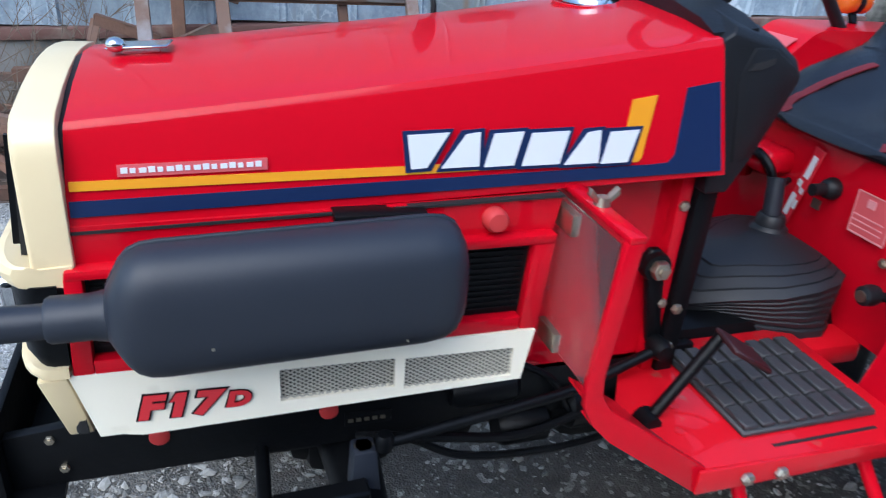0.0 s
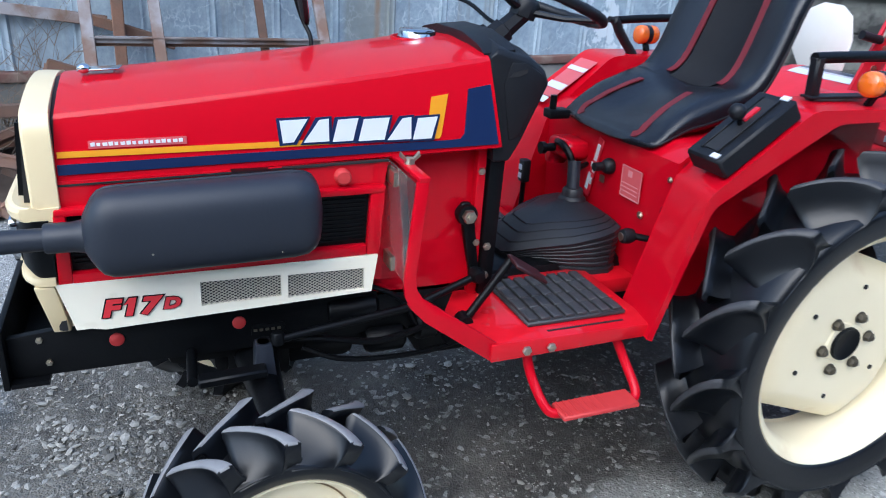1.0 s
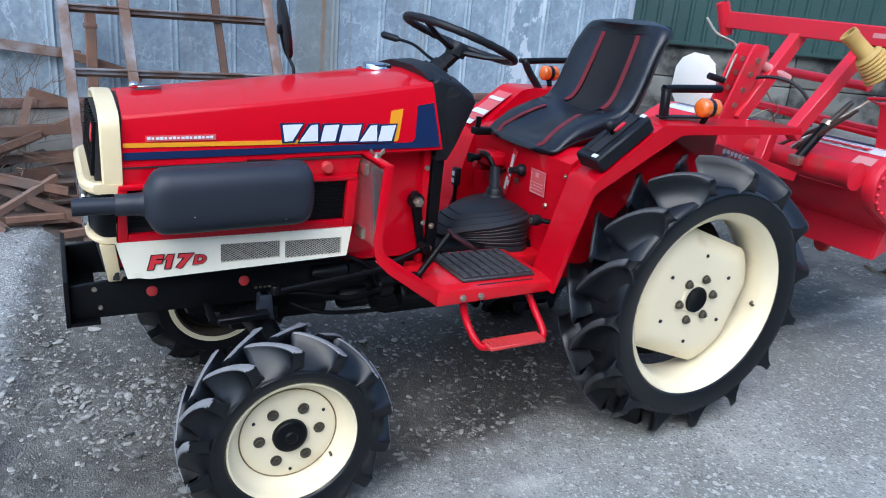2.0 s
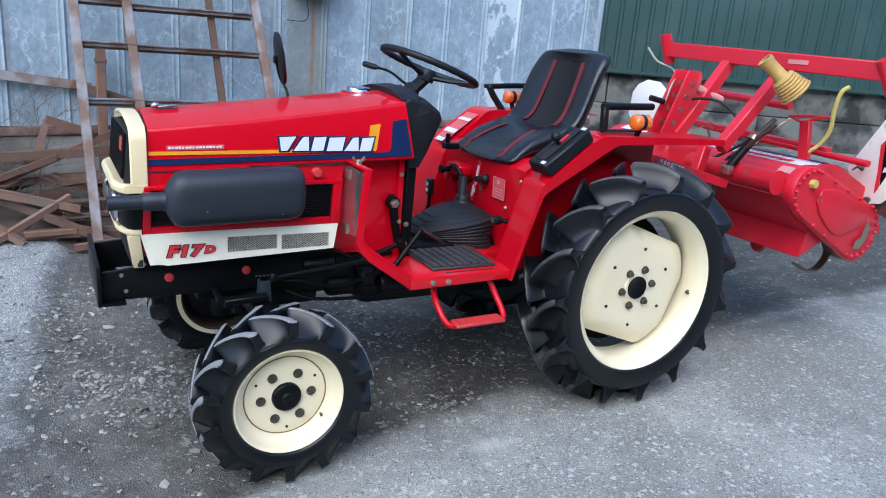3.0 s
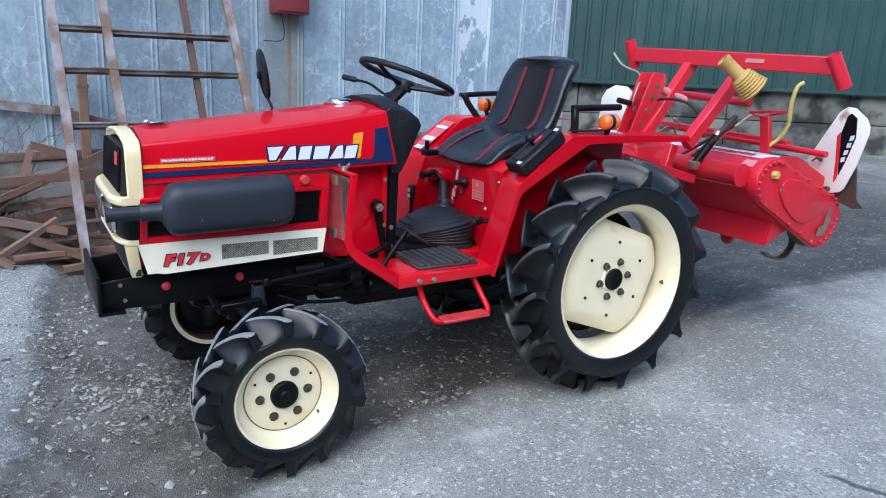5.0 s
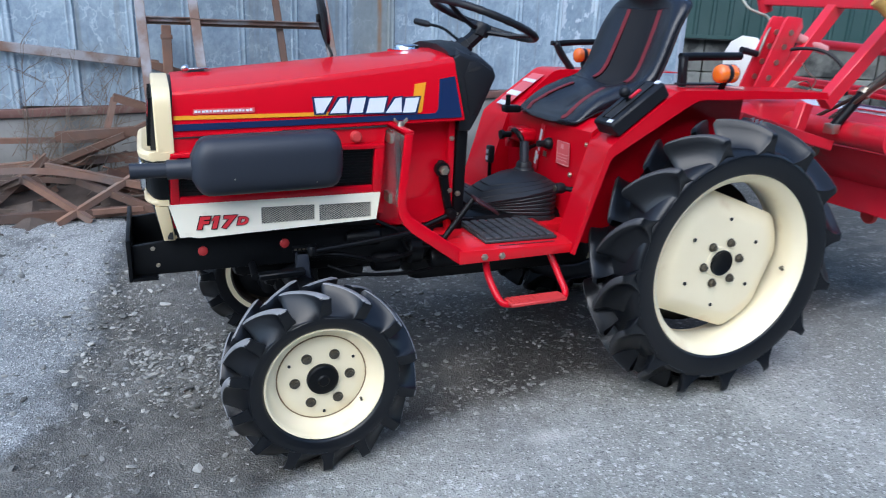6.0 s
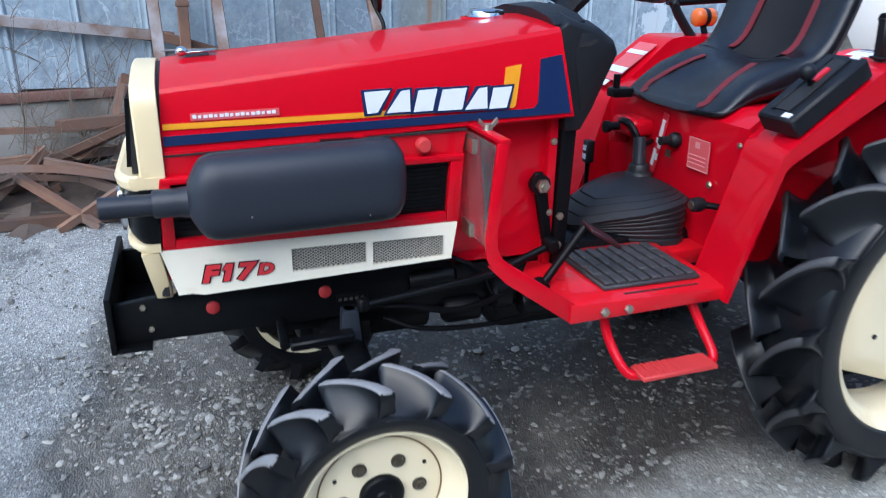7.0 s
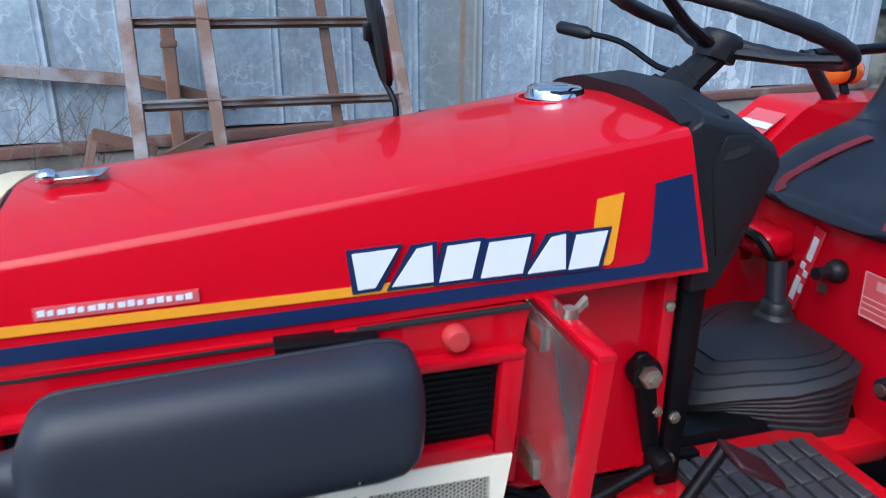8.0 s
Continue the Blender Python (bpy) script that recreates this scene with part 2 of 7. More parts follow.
    # paler lines along the ridges, and drips
    ridge = calc("ABSOLUTE", calc("SUBTRACT", calc("FRACT", calc("MULTIPLY", calc("ADD", X, 10.174), 1 / 0.3236)), 0.5))
    col = mix(col, (0.42, 0.50, 0.56), calc("MULTIPLY", ramp(ridge, 0.425, 0.47), calc("MULTIPLY", ramp(noise_of(4, 7, (3, 1, 0.35)), 0.35, 0.6), 0.6)))
    col = mix(col, (0.20, 0.205, 0.185), calc("MULTIPLY", ramp(noise_of(3.0, 7, (4.0, 1, 0.10)), 0.56, 0.72), 0.8))
    # the stained bay and the rust run under the switch box
    bay = calc("MULTIPLY", ramp(calc("ABSOLUTE", calc("SUBTRACT", X, 1.03)), 0.16, 0.13), ramp(Z, 1.75, 1.60))
    col = mix(col, (0.195, 0.205, 0.185), calc("MULTIPLY", bay, calc("ADD", 0.35, calc("MULTIPLY", noise_of(5, 7, (2, 1, 0.4)), 0.5))))
    wander = calc("MULTIPLY", calc("SUBTRACT", noise_of(4, 4, (0.2, 1, 1)), 0.5), 0.03)
    run = calc("MULTIPLY", ramp(calc("ABSOLUTE", calc("ADD", calc("SUBTRACT", X, 1.075), wander)), 0.022, 0.006), ramp(Z, 1.66, 1.58))
    col = mix(col, (0.26, 0.155, 0.085), calc("MULTIPLY", run, ramp(noise_of(8, 6, (1, 1, 0.3)), 0.25, 0.6)))
    oi = nd.new("ShaderNodeObjectInfo")
    hs = nd.new("ShaderNodeHueSaturation")
    rv = nd.new("ShaderNodeMapRange")
    rv.inputs["To Min"].default_value, rv.inputs["To Max"].default_value = 0.94, 1.08
    lk.new(oi.outputs["Random"], rv.inputs["Value"])
    lk.new(rv.outputs["Result"], hs.inputs["Value"])
    lk.new(col, hs.inputs["Color"])
    lk.new(hs.outputs["Color"], bs.inputs["Base Color"])
    bs.inputs["Metallic"].default_value = 0.25
    bs.inputs["Roughness"].default_value = 0.62
    bp = nd.new("ShaderNodeBump")
    bp.inputs["Strength"].default_value, bp.inputs["Distance"].default_value = 0.25, 0.01
    lk.new(noise_of(9, 6), bp.inputs["Height"])
    lk.new(bp.outputs["Normal"], bs.inputs["Normal"])
    return m


ZINC = galvanised()


def ground_material():
    """Grey asphalt, a dark strip of wet grit behind it and an old pale slab beside it."""
    m = bpy.data.materials.new("yard_ground")
    m.use_nodes = True
    nd, lk = m.node_tree.nodes, m.node_tree.links
    bs = nd["Principled BSDF"]
    tc = nd.new("ShaderNodeTexCoord")
    sep = nd.new("ShaderNodeSeparateXYZ")
    lk.new(tc.outputs["Object"], sep.inputs["Vector"])

    def noise_of(sc, detail=6, rough=0.6):
        n = nd.new("ShaderNodeTexNoise")
        n.inputs["Scale"].default_value, n.inputs["Detail"].default_value, n.inputs["Roughness"].default_value = sc, detail, rough
        lk.new(tc.outputs["Object"], n.inputs["Vector"])
        return n.outputs["Fac"]

    def cells(sc):
        n = nd.new("ShaderNodeTexVoronoi")
        n.inputs["Scale"].default_value = sc
        lk.new(tc.outputs["Object"], n.inputs["Vector"])
        return n

    def calc(op, a, b):
        x = nd.new("ShaderNodeMath")
        x.operation = op
        for i, v in enumerate((a, b)):
            if isinstance(v, (int, float)):
                x.inputs[i].default_value = v
            else:
                lk.new(v, x.inputs[i])
        return x.outputs[0]

    def ramp(src, lo, hi):
        r = nd.new("ShaderNodeMapRange")
        r.inputs["From Min"].default_value, r.inputs["From Max"].default_value = lo, hi
        lk.new(src, r.inputs["Value"])
        return r.outputs["Result"]

    def mix(a, b, f):
        x = nd.new("ShaderNodeMix")
        x.data_type = "RGBA"
        for key, v in (("A", a), ("B", b)):
            if isinstance(v, tuple):
                x.inputs[key].default_value = (*v, 1)
            else:
                lk.new(v, x.inputs[key])
        lk.new(f, x.inputs["Factor"])
        return x.outputs["Result"]

    fine = cells(165)
    coarse = cells(62)
    grain = nd.new("ShaderNodeSeparateColor")
    lk.new(fine.outputs["Color"], grain.inputs["Color"])
    chip = nd.new("ShaderNodeSeparateColor")
    lk.new(coarse.outputs["Color"], chip.inputs["Color"])
    # asphalt
    asphalt = mix((0.215, 0.214, 0.192), (0.385, 0.383, 0.345), ramp(grain.outputs["Red"], 0.05, 1.0))
    asphalt = mix(asphalt, (0.215, 0.214, 0.193), calc("MULTIPLY", ramp(noise_of(1.1, 9, 0.68), 0.44, 0.66), 0.75))
    asphalt = mix(asphalt, (0.47, 0.468, 0.428), calc("MULTIPLY", ramp(noise_of(0.8, 10, 0.72), 0.50, 0.66), 0.75))
    asphalt = mix(asphalt, (0.12, 0.118, 0.112), calc("MULTIPLY", ramp(grain.outputs["Blue"], 0.90, 0.97), 0.8))
    asphalt = mix(asphalt, (0.66, 0.655, 0.62), calc("MULTIPLY", ramp(grain.outputs["Green"], 0.92, 0.97), 0.75))
    asphalt = mix(asphalt, (0.60, 0.595, 0.57), calc("MULTIPLY", ramp(chip.outputs["Green"], 0.93, 0.97), 0.7))
    worn = calc("ADD", calc("MULTIPLY", calc("ABSOLUTE", calc("SUBTRACT", sep.outputs["X"], 0.69), 0), 0.6), calc("ABSOLUTE", calc("ADD", sep.outputs["Y"], 0.655), 0))
    asphalt = mix(asphalt, (0.60, 0.585, 0.54), calc("MULTIPLY", ramp(calc("ADD", worn, calc("MULTIPLY", noise_of(14, 8, 0.7), 0.16)), 0.17, 0.08), 0.8))
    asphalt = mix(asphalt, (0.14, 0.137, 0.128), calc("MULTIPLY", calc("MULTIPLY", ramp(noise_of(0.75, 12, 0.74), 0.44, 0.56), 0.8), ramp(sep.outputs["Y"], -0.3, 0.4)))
    asphalt = mix(asphalt, (0.10, 0.10, 0.096), calc("MULTIPLY", ramp(noise_of(4.5, 10, 0.7), 0.665, 0.70), 0.8))
    # a short open crack
    bend = calc("MULTIPLY", calc("SUBTRACT", noise_of(9, 6, 0.7), 0.5), 0.10)
    rift = calc("ABSOLUTE", calc("ADD", calc("ADD", calc("SUBTRACT", sep.outputs["X"], 1.66), calc("MULTIPLY", calc("ADD", sep.outputs["Y"], 1.48), 0.42)), bend), 0)
    reach = calc("ABSOLUTE", calc("ADD", sep.outputs["Y"], 1.53), 0)
    asphalt = mix(asphalt, (0.05, 0.05, 0.048), calc("MULTIPLY", calc("MULTIPLY", ramp(rift, 0.022, 0.008), ramp(reach, 0.13, 0.09)), 0.85))
    # smeared wheel marks behind the machine and a few short damp spots
    def streak(scale, turn, sc):
        mp = nd.new("ShaderNodeMapping")
        mp.inputs["Rotation"].default_value = (0, 0, turn)
        mp.inputs["Scale"].default_value = scale
        lk.new(tc.outputs["Object"], mp.inputs["Vector"])
        n = nd.new("ShaderNodeTexNoise")
        n.inputs["Scale"].default_value, n.inputs["Detail"].default_value, n.inputs["Roughness"].default_value = sc, 7, 0.65
        lk.new(mp.outputs["Vector"], n.inputs["Vector"])
        return n.outputs["Fac"]

    marks = calc("MULTIPLY", ramp(streak((0.22, 1.0, 1), 0.12, 5.0), 0.50, 0.60), ramp(sep.outputs["X"], 1.9, 2.6))
    marks = calc("MULTIPLY", marks, calc("MULTIPLY", ramp(sep.outputs["Y"], -0.25, 0.1), ramp(sep.outputs["X"], 6.0, 4.2)))
    # wet grit
    grit = mix((0.036, 0.033, 0.028), (0.082, 0.076, 0.066), ramp(noise_of(30, 10, 0.75), 0.3, 0.7))
    grit = mix(grit, (0.145, 0.134, 0.114), ramp(noise_of(2.3, 10, 0.72), 0.50, 0.70))
    grit = mix(grit, (0.30, 0.298, 0.27), calc("MULTIPLY", ramp(chip.outputs["Red"], 0.86, 0.92), ramp(noise_of(5, 6), 0.40, 0.58)))
    grit = mix(grit, (0.40, 0.395, 0.36), calc("MULTIPLY", ramp(grain.outputs["Blue"], 0.94, 0.98), calc("MULTIPLY", ramp(noise_of(4, 5), 0.42, 0.62), 0.8)))
    grit = mix(grit, (0.185, 0.175, 0.152), calc("MULTIPLY", ramp(sep.outputs["X"], 0.25, -0.35), calc("MULTIPLY", ramp(noise_of(7, 9, 0.7), 0.36, 0.62), 0.75)))
    # slab
    slab = mix((0.20, 0.205, 0.20), (0.385, 0.392, 0.382), ramp(noise_of(45, 10, 0.8), 0.32, 0.68))
    slab = mix(slab, (0.075, 0.077, 0.075), calc("MULTIPLY", ramp(noise_of(2.6, 12, 0.78), 0.51, 0.61), 0.75))
    slab = mix(slab, (0.155, 0.165, 0.165), calc("MULTIPLY", ramp(noise_of(1.1, 9, 0.7), 0.46, 0.62), 0.6))
    slab = mix(slab, (0.10, 0.10, 0.095), calc("MULTIPLY", ramp(grain.outputs["Red"], 0.80, 0.92), 0.7))
    slab = mix(slab, (0.66, 0.66, 0.635), calc("MULTIPLY", ramp(grain.outputs["Green"], 0.80, 0.92), 0.6))
    # borders
    wob = calc("MULTIPLY", calc("SUBTRACT", noise_of(3.5, 9, 0.65), 0.5), 0.42)
    line = calc("ADD", calc("ADD", calc("MULTIPLY", calc("MAXIMUM", sep.outputs["X"], 0.0), 0.172), calc("MULTIPLY", calc("MINIMUM", sep.outputs["X"], 0.0), 0.7)), -0.52)
    line = calc("MINIMUM", line, 0.06)
    strip = ramp(calc("ADD", calc("SUBTRACT", sep.outputs["Y"], line), calc("MULTIPLY", wob, 0.6)), -0.05, 0.04)
    # damp edge and the tractor's soft shadow, both put into the asphalt colour
    damp_shade = calc("MULTIPLY", ramp(calc("ADD", calc("SUBTRACT", sep.outputs["Y"], line), wob), -0.34, -0.02), ramp(noise_of(6, 9, 0.7), 0.36, 0.60))
    asphalt = mix(asphalt, (0.15, 0.146, 0.135), calc("MULTIPLY", damp_shade, 0.7))
    far = ramp(calc("ADD", sep.outputs["X"], calc("MULTIPLY", sep.outputs["Y"], -0.6)), 6.0, 8.0)
    strip = calc("MULTIPLY", strip, calc("SUBTRACT", 1.0, far))
    side = calc("SUBTRACT", calc("ADD", calc("MULTIPLY", sep.outputs["Y"], 0.14), -0.75), sep.outputs["X"])
    pale = ramp(calc("ADD", side, calc("MULTIPLY", wob, 1.4)), -0.02, 0.02)
    foot = calc("ADD", calc("SUBTRACT", sep.outputs["Y"], calc("MULTIPLY", calc("ADD", sep.outputs["X"], 0.73), 1.1)), 0.05)
    pale = calc("MULTIPLY", pale, ramp(calc("ADD", foot, wob), -0.03, 0.03))
    rim = calc("MULTIPLY", ramp(calc("ADD", side, wob), 0.12, 0.02), ramp(noise_of(7, 9, 0.7), 0.40, 0.52))
    slab = mix(slab, (0.06, 0.058, 0.052), calc("MULTIPLY", rim, 0.85))
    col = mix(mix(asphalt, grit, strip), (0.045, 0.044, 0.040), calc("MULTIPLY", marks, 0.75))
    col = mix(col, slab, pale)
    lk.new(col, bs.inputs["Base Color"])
    rr = nd.new("ShaderNodeMapRange")
    rr.inputs["To Min"].default_value, rr.inputs["To Max"].default_value = 0.82, 0.55
    lk.new(strip, rr.inputs["Value"])
    lk.new(rr.outputs["Result"], bs.inputs["Roughness"])
    b1 = nd.new("ShaderNodeBump")
    b1.inputs["Strength"].default_value, b1.inputs["Distance"].default_value = 0.7, 0.006
    lk.new(fine.outputs["Distance"], b1.inputs["Height"])
    b2 = nd.new("ShaderNodeBump")
    b2.inputs["Strength"].default_value, b2.inputs["Distance"].default_value = 0.6, 0.02
    lk.new(noise_of(30, 8), b2.inputs["Height"])
    lk.new(b1.outputs["Normal"], b2.inputs["Normal"])
    lk.new(b2.outputs["Normal"], bs.inputs["Normal"])
    return m


GROUND = ground_material()


# ---- building tools ----
BASES = {}


def thing(name, base, label, category, group="", kind=""):
    ob = new(name)
    ob.location = base
    ob.empty_display_size = 0.1
    BASES[ob.name] = Vector(base)
    return tagged(ob, label, category, group, kind)


def part(name, bm, material, parent=None, label="", smooth=40):
    """Links a bmesh, built in world places, as one mesh object under a thing or a part."""
    bmesh.ops.remove_doubles(bm, verts=bm.verts, dist=0.00001)
    bmesh.ops.recalc_face_normals(bm, faces=bm.faces)
    me = bpy.data.meshes.new(name)
    bm.to_mesh(me)
    bm.free()
    me.materials.append(material)
    me.shade_smooth()
    me.set_sharp_from_angle(angle=radians(smooth))
    ob = new(name, me)
    if parent is not None:
        ob.parent = parent
        if parent.name in BASES:
            ob.matrix_parent_inverse = Matrix.Translation(-BASES[parent.name])
    return tagged(ob, label)


def share(ob, m, parent):
    """Another object on the same mesh, moved by m."""
    o = ob.copy()
    scene.collection.objects.link(o)
    o.parent = parent
    o.matrix_parent_inverse = Matrix.Translation(-BASES[parent.name]) if parent.name in BASES else Matrix()
    o.matrix_basis = m
    return o


def bevel(bm, r, seg=2, angle=30):
    bm.normal_update()
    edges = [e for e in bm.edges if len(e.link_faces) == 2 and e.calc_face_angle(0) > radians(angle)]
    if edges and r > 0:
        bmesh.ops.bevel(bm, geom=edges, offset=r, segments=seg, profile=0.5, affect="EDGES", clamp_overlap=True)
    return bm


def add_faces(bm, co, faces):
    vs = [bm.verts.new(c) for c in co]
    for f in faces:
        bm.faces.new([vs[i] for i in f])
    return vs


def box(lo, hi, r=0.0, seg=2, bm=None):
    b = bmesh.new()
    (x0, y0, z0), (x1, y1, z1) = lo, hi
    add_faces(b, [(x, y, z) for x in (x0, x1) for y in (y0, y1) for z in (z0, z1)],
              [(0, 1, 3, 2), (4, 6, 7, 5), (0, 4, 5, 1), (2, 3, 7, 6), (0, 2, 6, 4), (1, 5, 7, 3)])
    bmesh.ops.recalc_face_normals(b, faces=b.faces)
    if r:
        bevel(b, r, seg)
    return merge(bm, b)


def merge(bm, b):
    if bm is None:
        return b
    me = bpy.data.meshes.new("tmp")
    b.to_mesh(me)
    b.free()
    bm.from_mesh(me)
    bpy.data.meshes.remove(me)
    return bm


def prism(pts, a, b, axis="y", r=0.0, seg=2, bm=None):
    """A polygon drawn in the two other axes, thick from a to b along axis."""
    def place(p, v):
        return (p[0], v, p[1]) if axis == "y" else (v, p[0], p[1]) if axis == "x" else (p[0], p[1], v)
    n = len(pts)
    w = bmesh.new()
    add_faces(w, [place(p, a) for p in pts] + [place(p, b) for p in pts],
              [tuple(range(n)), tuple(range(2 * n - 1, n - 1, -1))] + [(i, (i + 1) % n, n + (i + 1) % n, n + i) for i in range(n)])
    bmesh.ops.recalc_face_normals(w, faces=w.faces)
    if r:
        bevel(w, r, seg)
    return merge(bm, w)


def loft(rings, cap=True, bm=None):
    w = bmesh.new()
    vs = [[w.verts.new(p) for p in ring] for ring in rings]
    n = len(rings[0])
    for i in range(len(vs) - 1):
        for k in range(n):
            w.faces.new((vs[i][k], vs[i][(k + 1) % n], vs[i + 1][(k + 1) % n], vs[i + 1][k]))
    if cap:
        w.faces.new(vs[0][::-1])
        w.faces.new(vs[-1])
    bmesh.ops.recalc_face_normals(w, faces=w.faces)
    return merge(bm, w)


def tube(pts, r, n=10, bm=None, flat=1.0):
    """A round bar along a line of points; r may be a list."""
    pts = [Vector(p) for p in pts]
    rad = r if isinstance(r, (list, tuple)) else [r] * len(pts)
    rings, side = [], None
    for i, p in enumerate(pts):
        t = (pts[min(i + 1, len(pts) - 1)] - pts[max(i - 1, 0)]).normalized()
        if side is None:
            side = t.cross(Vector((0, 0, 1)) if abs(t.z) < 0.9 else Vector((1, 0, 0))).normalized()
        side = (side - t * side.dot(t)).normalized()
        up = side.cross(t)
        rings.append([p + rad[i] * (math.cos(a) * side + math.sin(a) * flat * up) for a in (2 * math.pi * k / n for k in range(n))])
    return loft(rings, True, bm)


def smooth_line(pts, n=6):
    """Points of a smooth curve through pts."""
    P = [Vector(p) for p in pts]
    P = [2 * P[0] - P[1]] + P + [2 * P[-1] - P[-2]]
    out = []
    for i in range(1, len(P) - 2):
        for k in range(n):
            t = k / n
            out.append(0.5 * (2 * P[i] + (P[i + 1] - P[i - 1]) * t + (2 * P[i - 1] - 5 * P[i] + 4 * P[i + 1] - P[i + 2]) * t * t + (3 * P[i] - P[i - 1] - 3 * P[i + 1] + P[i + 2]) * t ** 3))
    return out + [P[-2]]


def beam(a, b, w, h, r=0.0, up=(0, 0, 1), bm=None):
    """A bar of w by h from a to b."""
    a, b = Vector(a), Vector(b)
    t = (b - a).normalized()
    u = Vector(up) if abs(t.dot(Vector(up))) < 0.95 else Vector((1, 0, 0))
    s = t.cross(u).normalized()
    u = s.cross(t)
    k = bmesh.new()
    add_faces(k, [p + s * (i * w / 2) + u * (j * h / 2) for p in (a, b) for i in (-1, 1) for j in (-1, 1)],
              [(0, 1, 3, 2), (4, 6, 7, 5), (0, 4, 5, 1), (2, 3, 7, 6), (0, 2, 6, 4), (1, 5, 7, 3)])
    bmesh.ops.recalc_face_normals(k, faces=k.faces)
    if r:
        bevel(k, r, 1)
    return merge(bm, k)


def strap(pts, w, h, bm=None, r=0.0, up=(0, 1, 0)):
    """A flat bar of width w (along up) and thickness h bent along a line."""
    pts = [Vector(p) for p in pts]
    u = Vector(up)
    rings = []
    for i, p in enumerate(pts):
        t = (pts[min(i + 1, len(pts) - 1)] - pts[max(i - 1, 0)]).normalized()
        n = t.cross(u).normalized()
        v = n.cross(t).normalized()
        rings.append([p + v * (a * w / 2) + n * (b * h / 2) for a, b in ((-1, -1), (1, -1), (1, 1), (-1, 1))])
    k = loft(rings)
    if r:
        bevel(k, r, 1, 50)
    return merge(bm, k)


def lathe(profile, centre, axis="y", n=40, bm=None, closed=False):
    """A profile of (radius, along) turned round an axis through centre."""
    w = bmesh.new()
    c = Vector(centre)
    rows = []
    for r, d in profile:
        if r < 1e-6:
            rows.append([w.verts.new(c + (Vector((0, d, 0)) if axis == "y" else Vector((d, 0, 0)) if axis == "x" else Vector((0, 0, d))))])
            continue
        row = []
        for k in range(n):
            a = 2 * math.pi * k / n
            u, v = r * math.cos(a), r * math.sin(a)
            row.append(w.verts.new(c + (Vector((u, d, v)) if axis == "y" else Vector((d, u, v)) if axis == "x" else Vector((u, v, d)))))
        rows.append(row)
    pairs = list(zip(rows, rows[1:])) + ([(rows[-1], rows[0])] if closed else [])
    for p, q in pairs:
        for k in range(n):
            j = (k + 1) % n
            if len(p) == 1 and len(q) == 1:
                continue
            if len(p) == 1:
                w.faces.new((p[0], q[j], q[k]))
            elif len(q) == 1:
                w.faces.new((p[k], p[j], q[0]))
            else:
                w.faces.new((p[k], p[j], q[j], q[k]))
    bmesh.ops.recalc_face_normals(w, faces=w.faces)
    return merge(bm, w)


def rod(a, b, r, n=12, bm=None):
    return tube([a, b], r, n, bm)


def oval(cx, cy, a, b, e=2.5, n=24):
    """Points of a rounded rectangle."""
    out = []
    for k in range(n):
        t = 2 * math.pi * k / n
        c, s = math.cos(t), math.sin(t)
        out.append((cx + a * math.copysign(abs(c) ** (2 / e), c), cy + b * math.copysign(abs(s) ** (2 / e), s)))
    return out


def hexnut(centre, r, h, axis="y", bm=None, s=-1):
    """A hex head with a bolt end; it stands h out along s times the axis."""
    b = lathe([(0, 0), (r, 0), (r, s * h * 0.8), (r * 0.9, s * h), (r * 0.5, s * h), (r * 0.45, s * h * 1.35), (0, s * h * 1.4)], centre, axis, 6)
    return merge(bm, b)


# ---- the yard ----
def sstep(a, b, v):
    t = min(1.0, max(0.0, (v - a) / (b - a)))
    return t * t * (3 - 2 * t)


def gz(x, y):
    """Height of the ground: a shallow dip at the front wheels and a rise towards the scrap heap."""
    h = -0.03 * sstep(0.55, 0.0, x) * sstep(-2.0, -1.0, y)
    h += 0.13 * sstep(0.45, 1.6, y) * sstep(0.0, -0.7, x)
    h += 0.05 * sstep(1.3, 2.3, y) * sstep(4.2, 3.0, x)
    edge = -0.75 + 0.14 * y + 0.05 * math.sin(3.1 * y) + 0.03 * math.sin(9 * y)
    h += 0.018 * sstep(edge + 0.02, edge - 0.03, x) * sstep(-0.5, 0.0, y)
    return h


def spaced(lo, hi, step, far):
    core = list(np.arange(lo, hi, step))
    out, d, v = [], step * 3, hi
    while v < far:
        out.append(v)
        v += d
        d *= 1.5
    back, d, v = [], step * 3, lo - step * 3
    while v > -far:
        back.append(v)
        d *= 1.5
        v -= d
    return back[::-1] + core + out + [far]


def border(x):
    """Where the asphalt ends and the grit begins."""
    return min(-0.52 + 0.172 * max(x, 0.0) + 0.7 * min(x, 0.0), 0.06)


def build_ground():
    xs, ys = spaced(-2.2, 4.0, 0.035, 400.0), spaced(-2.2, 2.6, 0.035, 400.0)
    co = []
    for y in ys:
        for x in xs:
            z = 0.0
            if abs(x) < 8 and abs(y) < 8:
                grit = sstep(-0.1, 0.1, y - border(x))
                z = gz(x, y) + 0.006 * noise.noise((x * 2.1, y * 2.1, 0)) + (0.002 + 0.006 * grit) * noise.noise((x * 11, y * 11, 3))
            co.append((x, y, z))
    nx = len(xs)
    faces = [(j * nx + i, j * nx + i + 1, (j + 1) * nx + i + 1, (j + 1) * nx + i) for j in range(len(ys) - 1) for i in range(nx - 1)]
    me = bpy.data.meshes.new("ground")
    me.from_pydata(co, [], faces)
    me.materials.append(GROUND)
    me.shade_smooth()
    tagged(new("ground", me), "grey asphalt yard with a strip of dark wet grit", "ground", kind="structure")


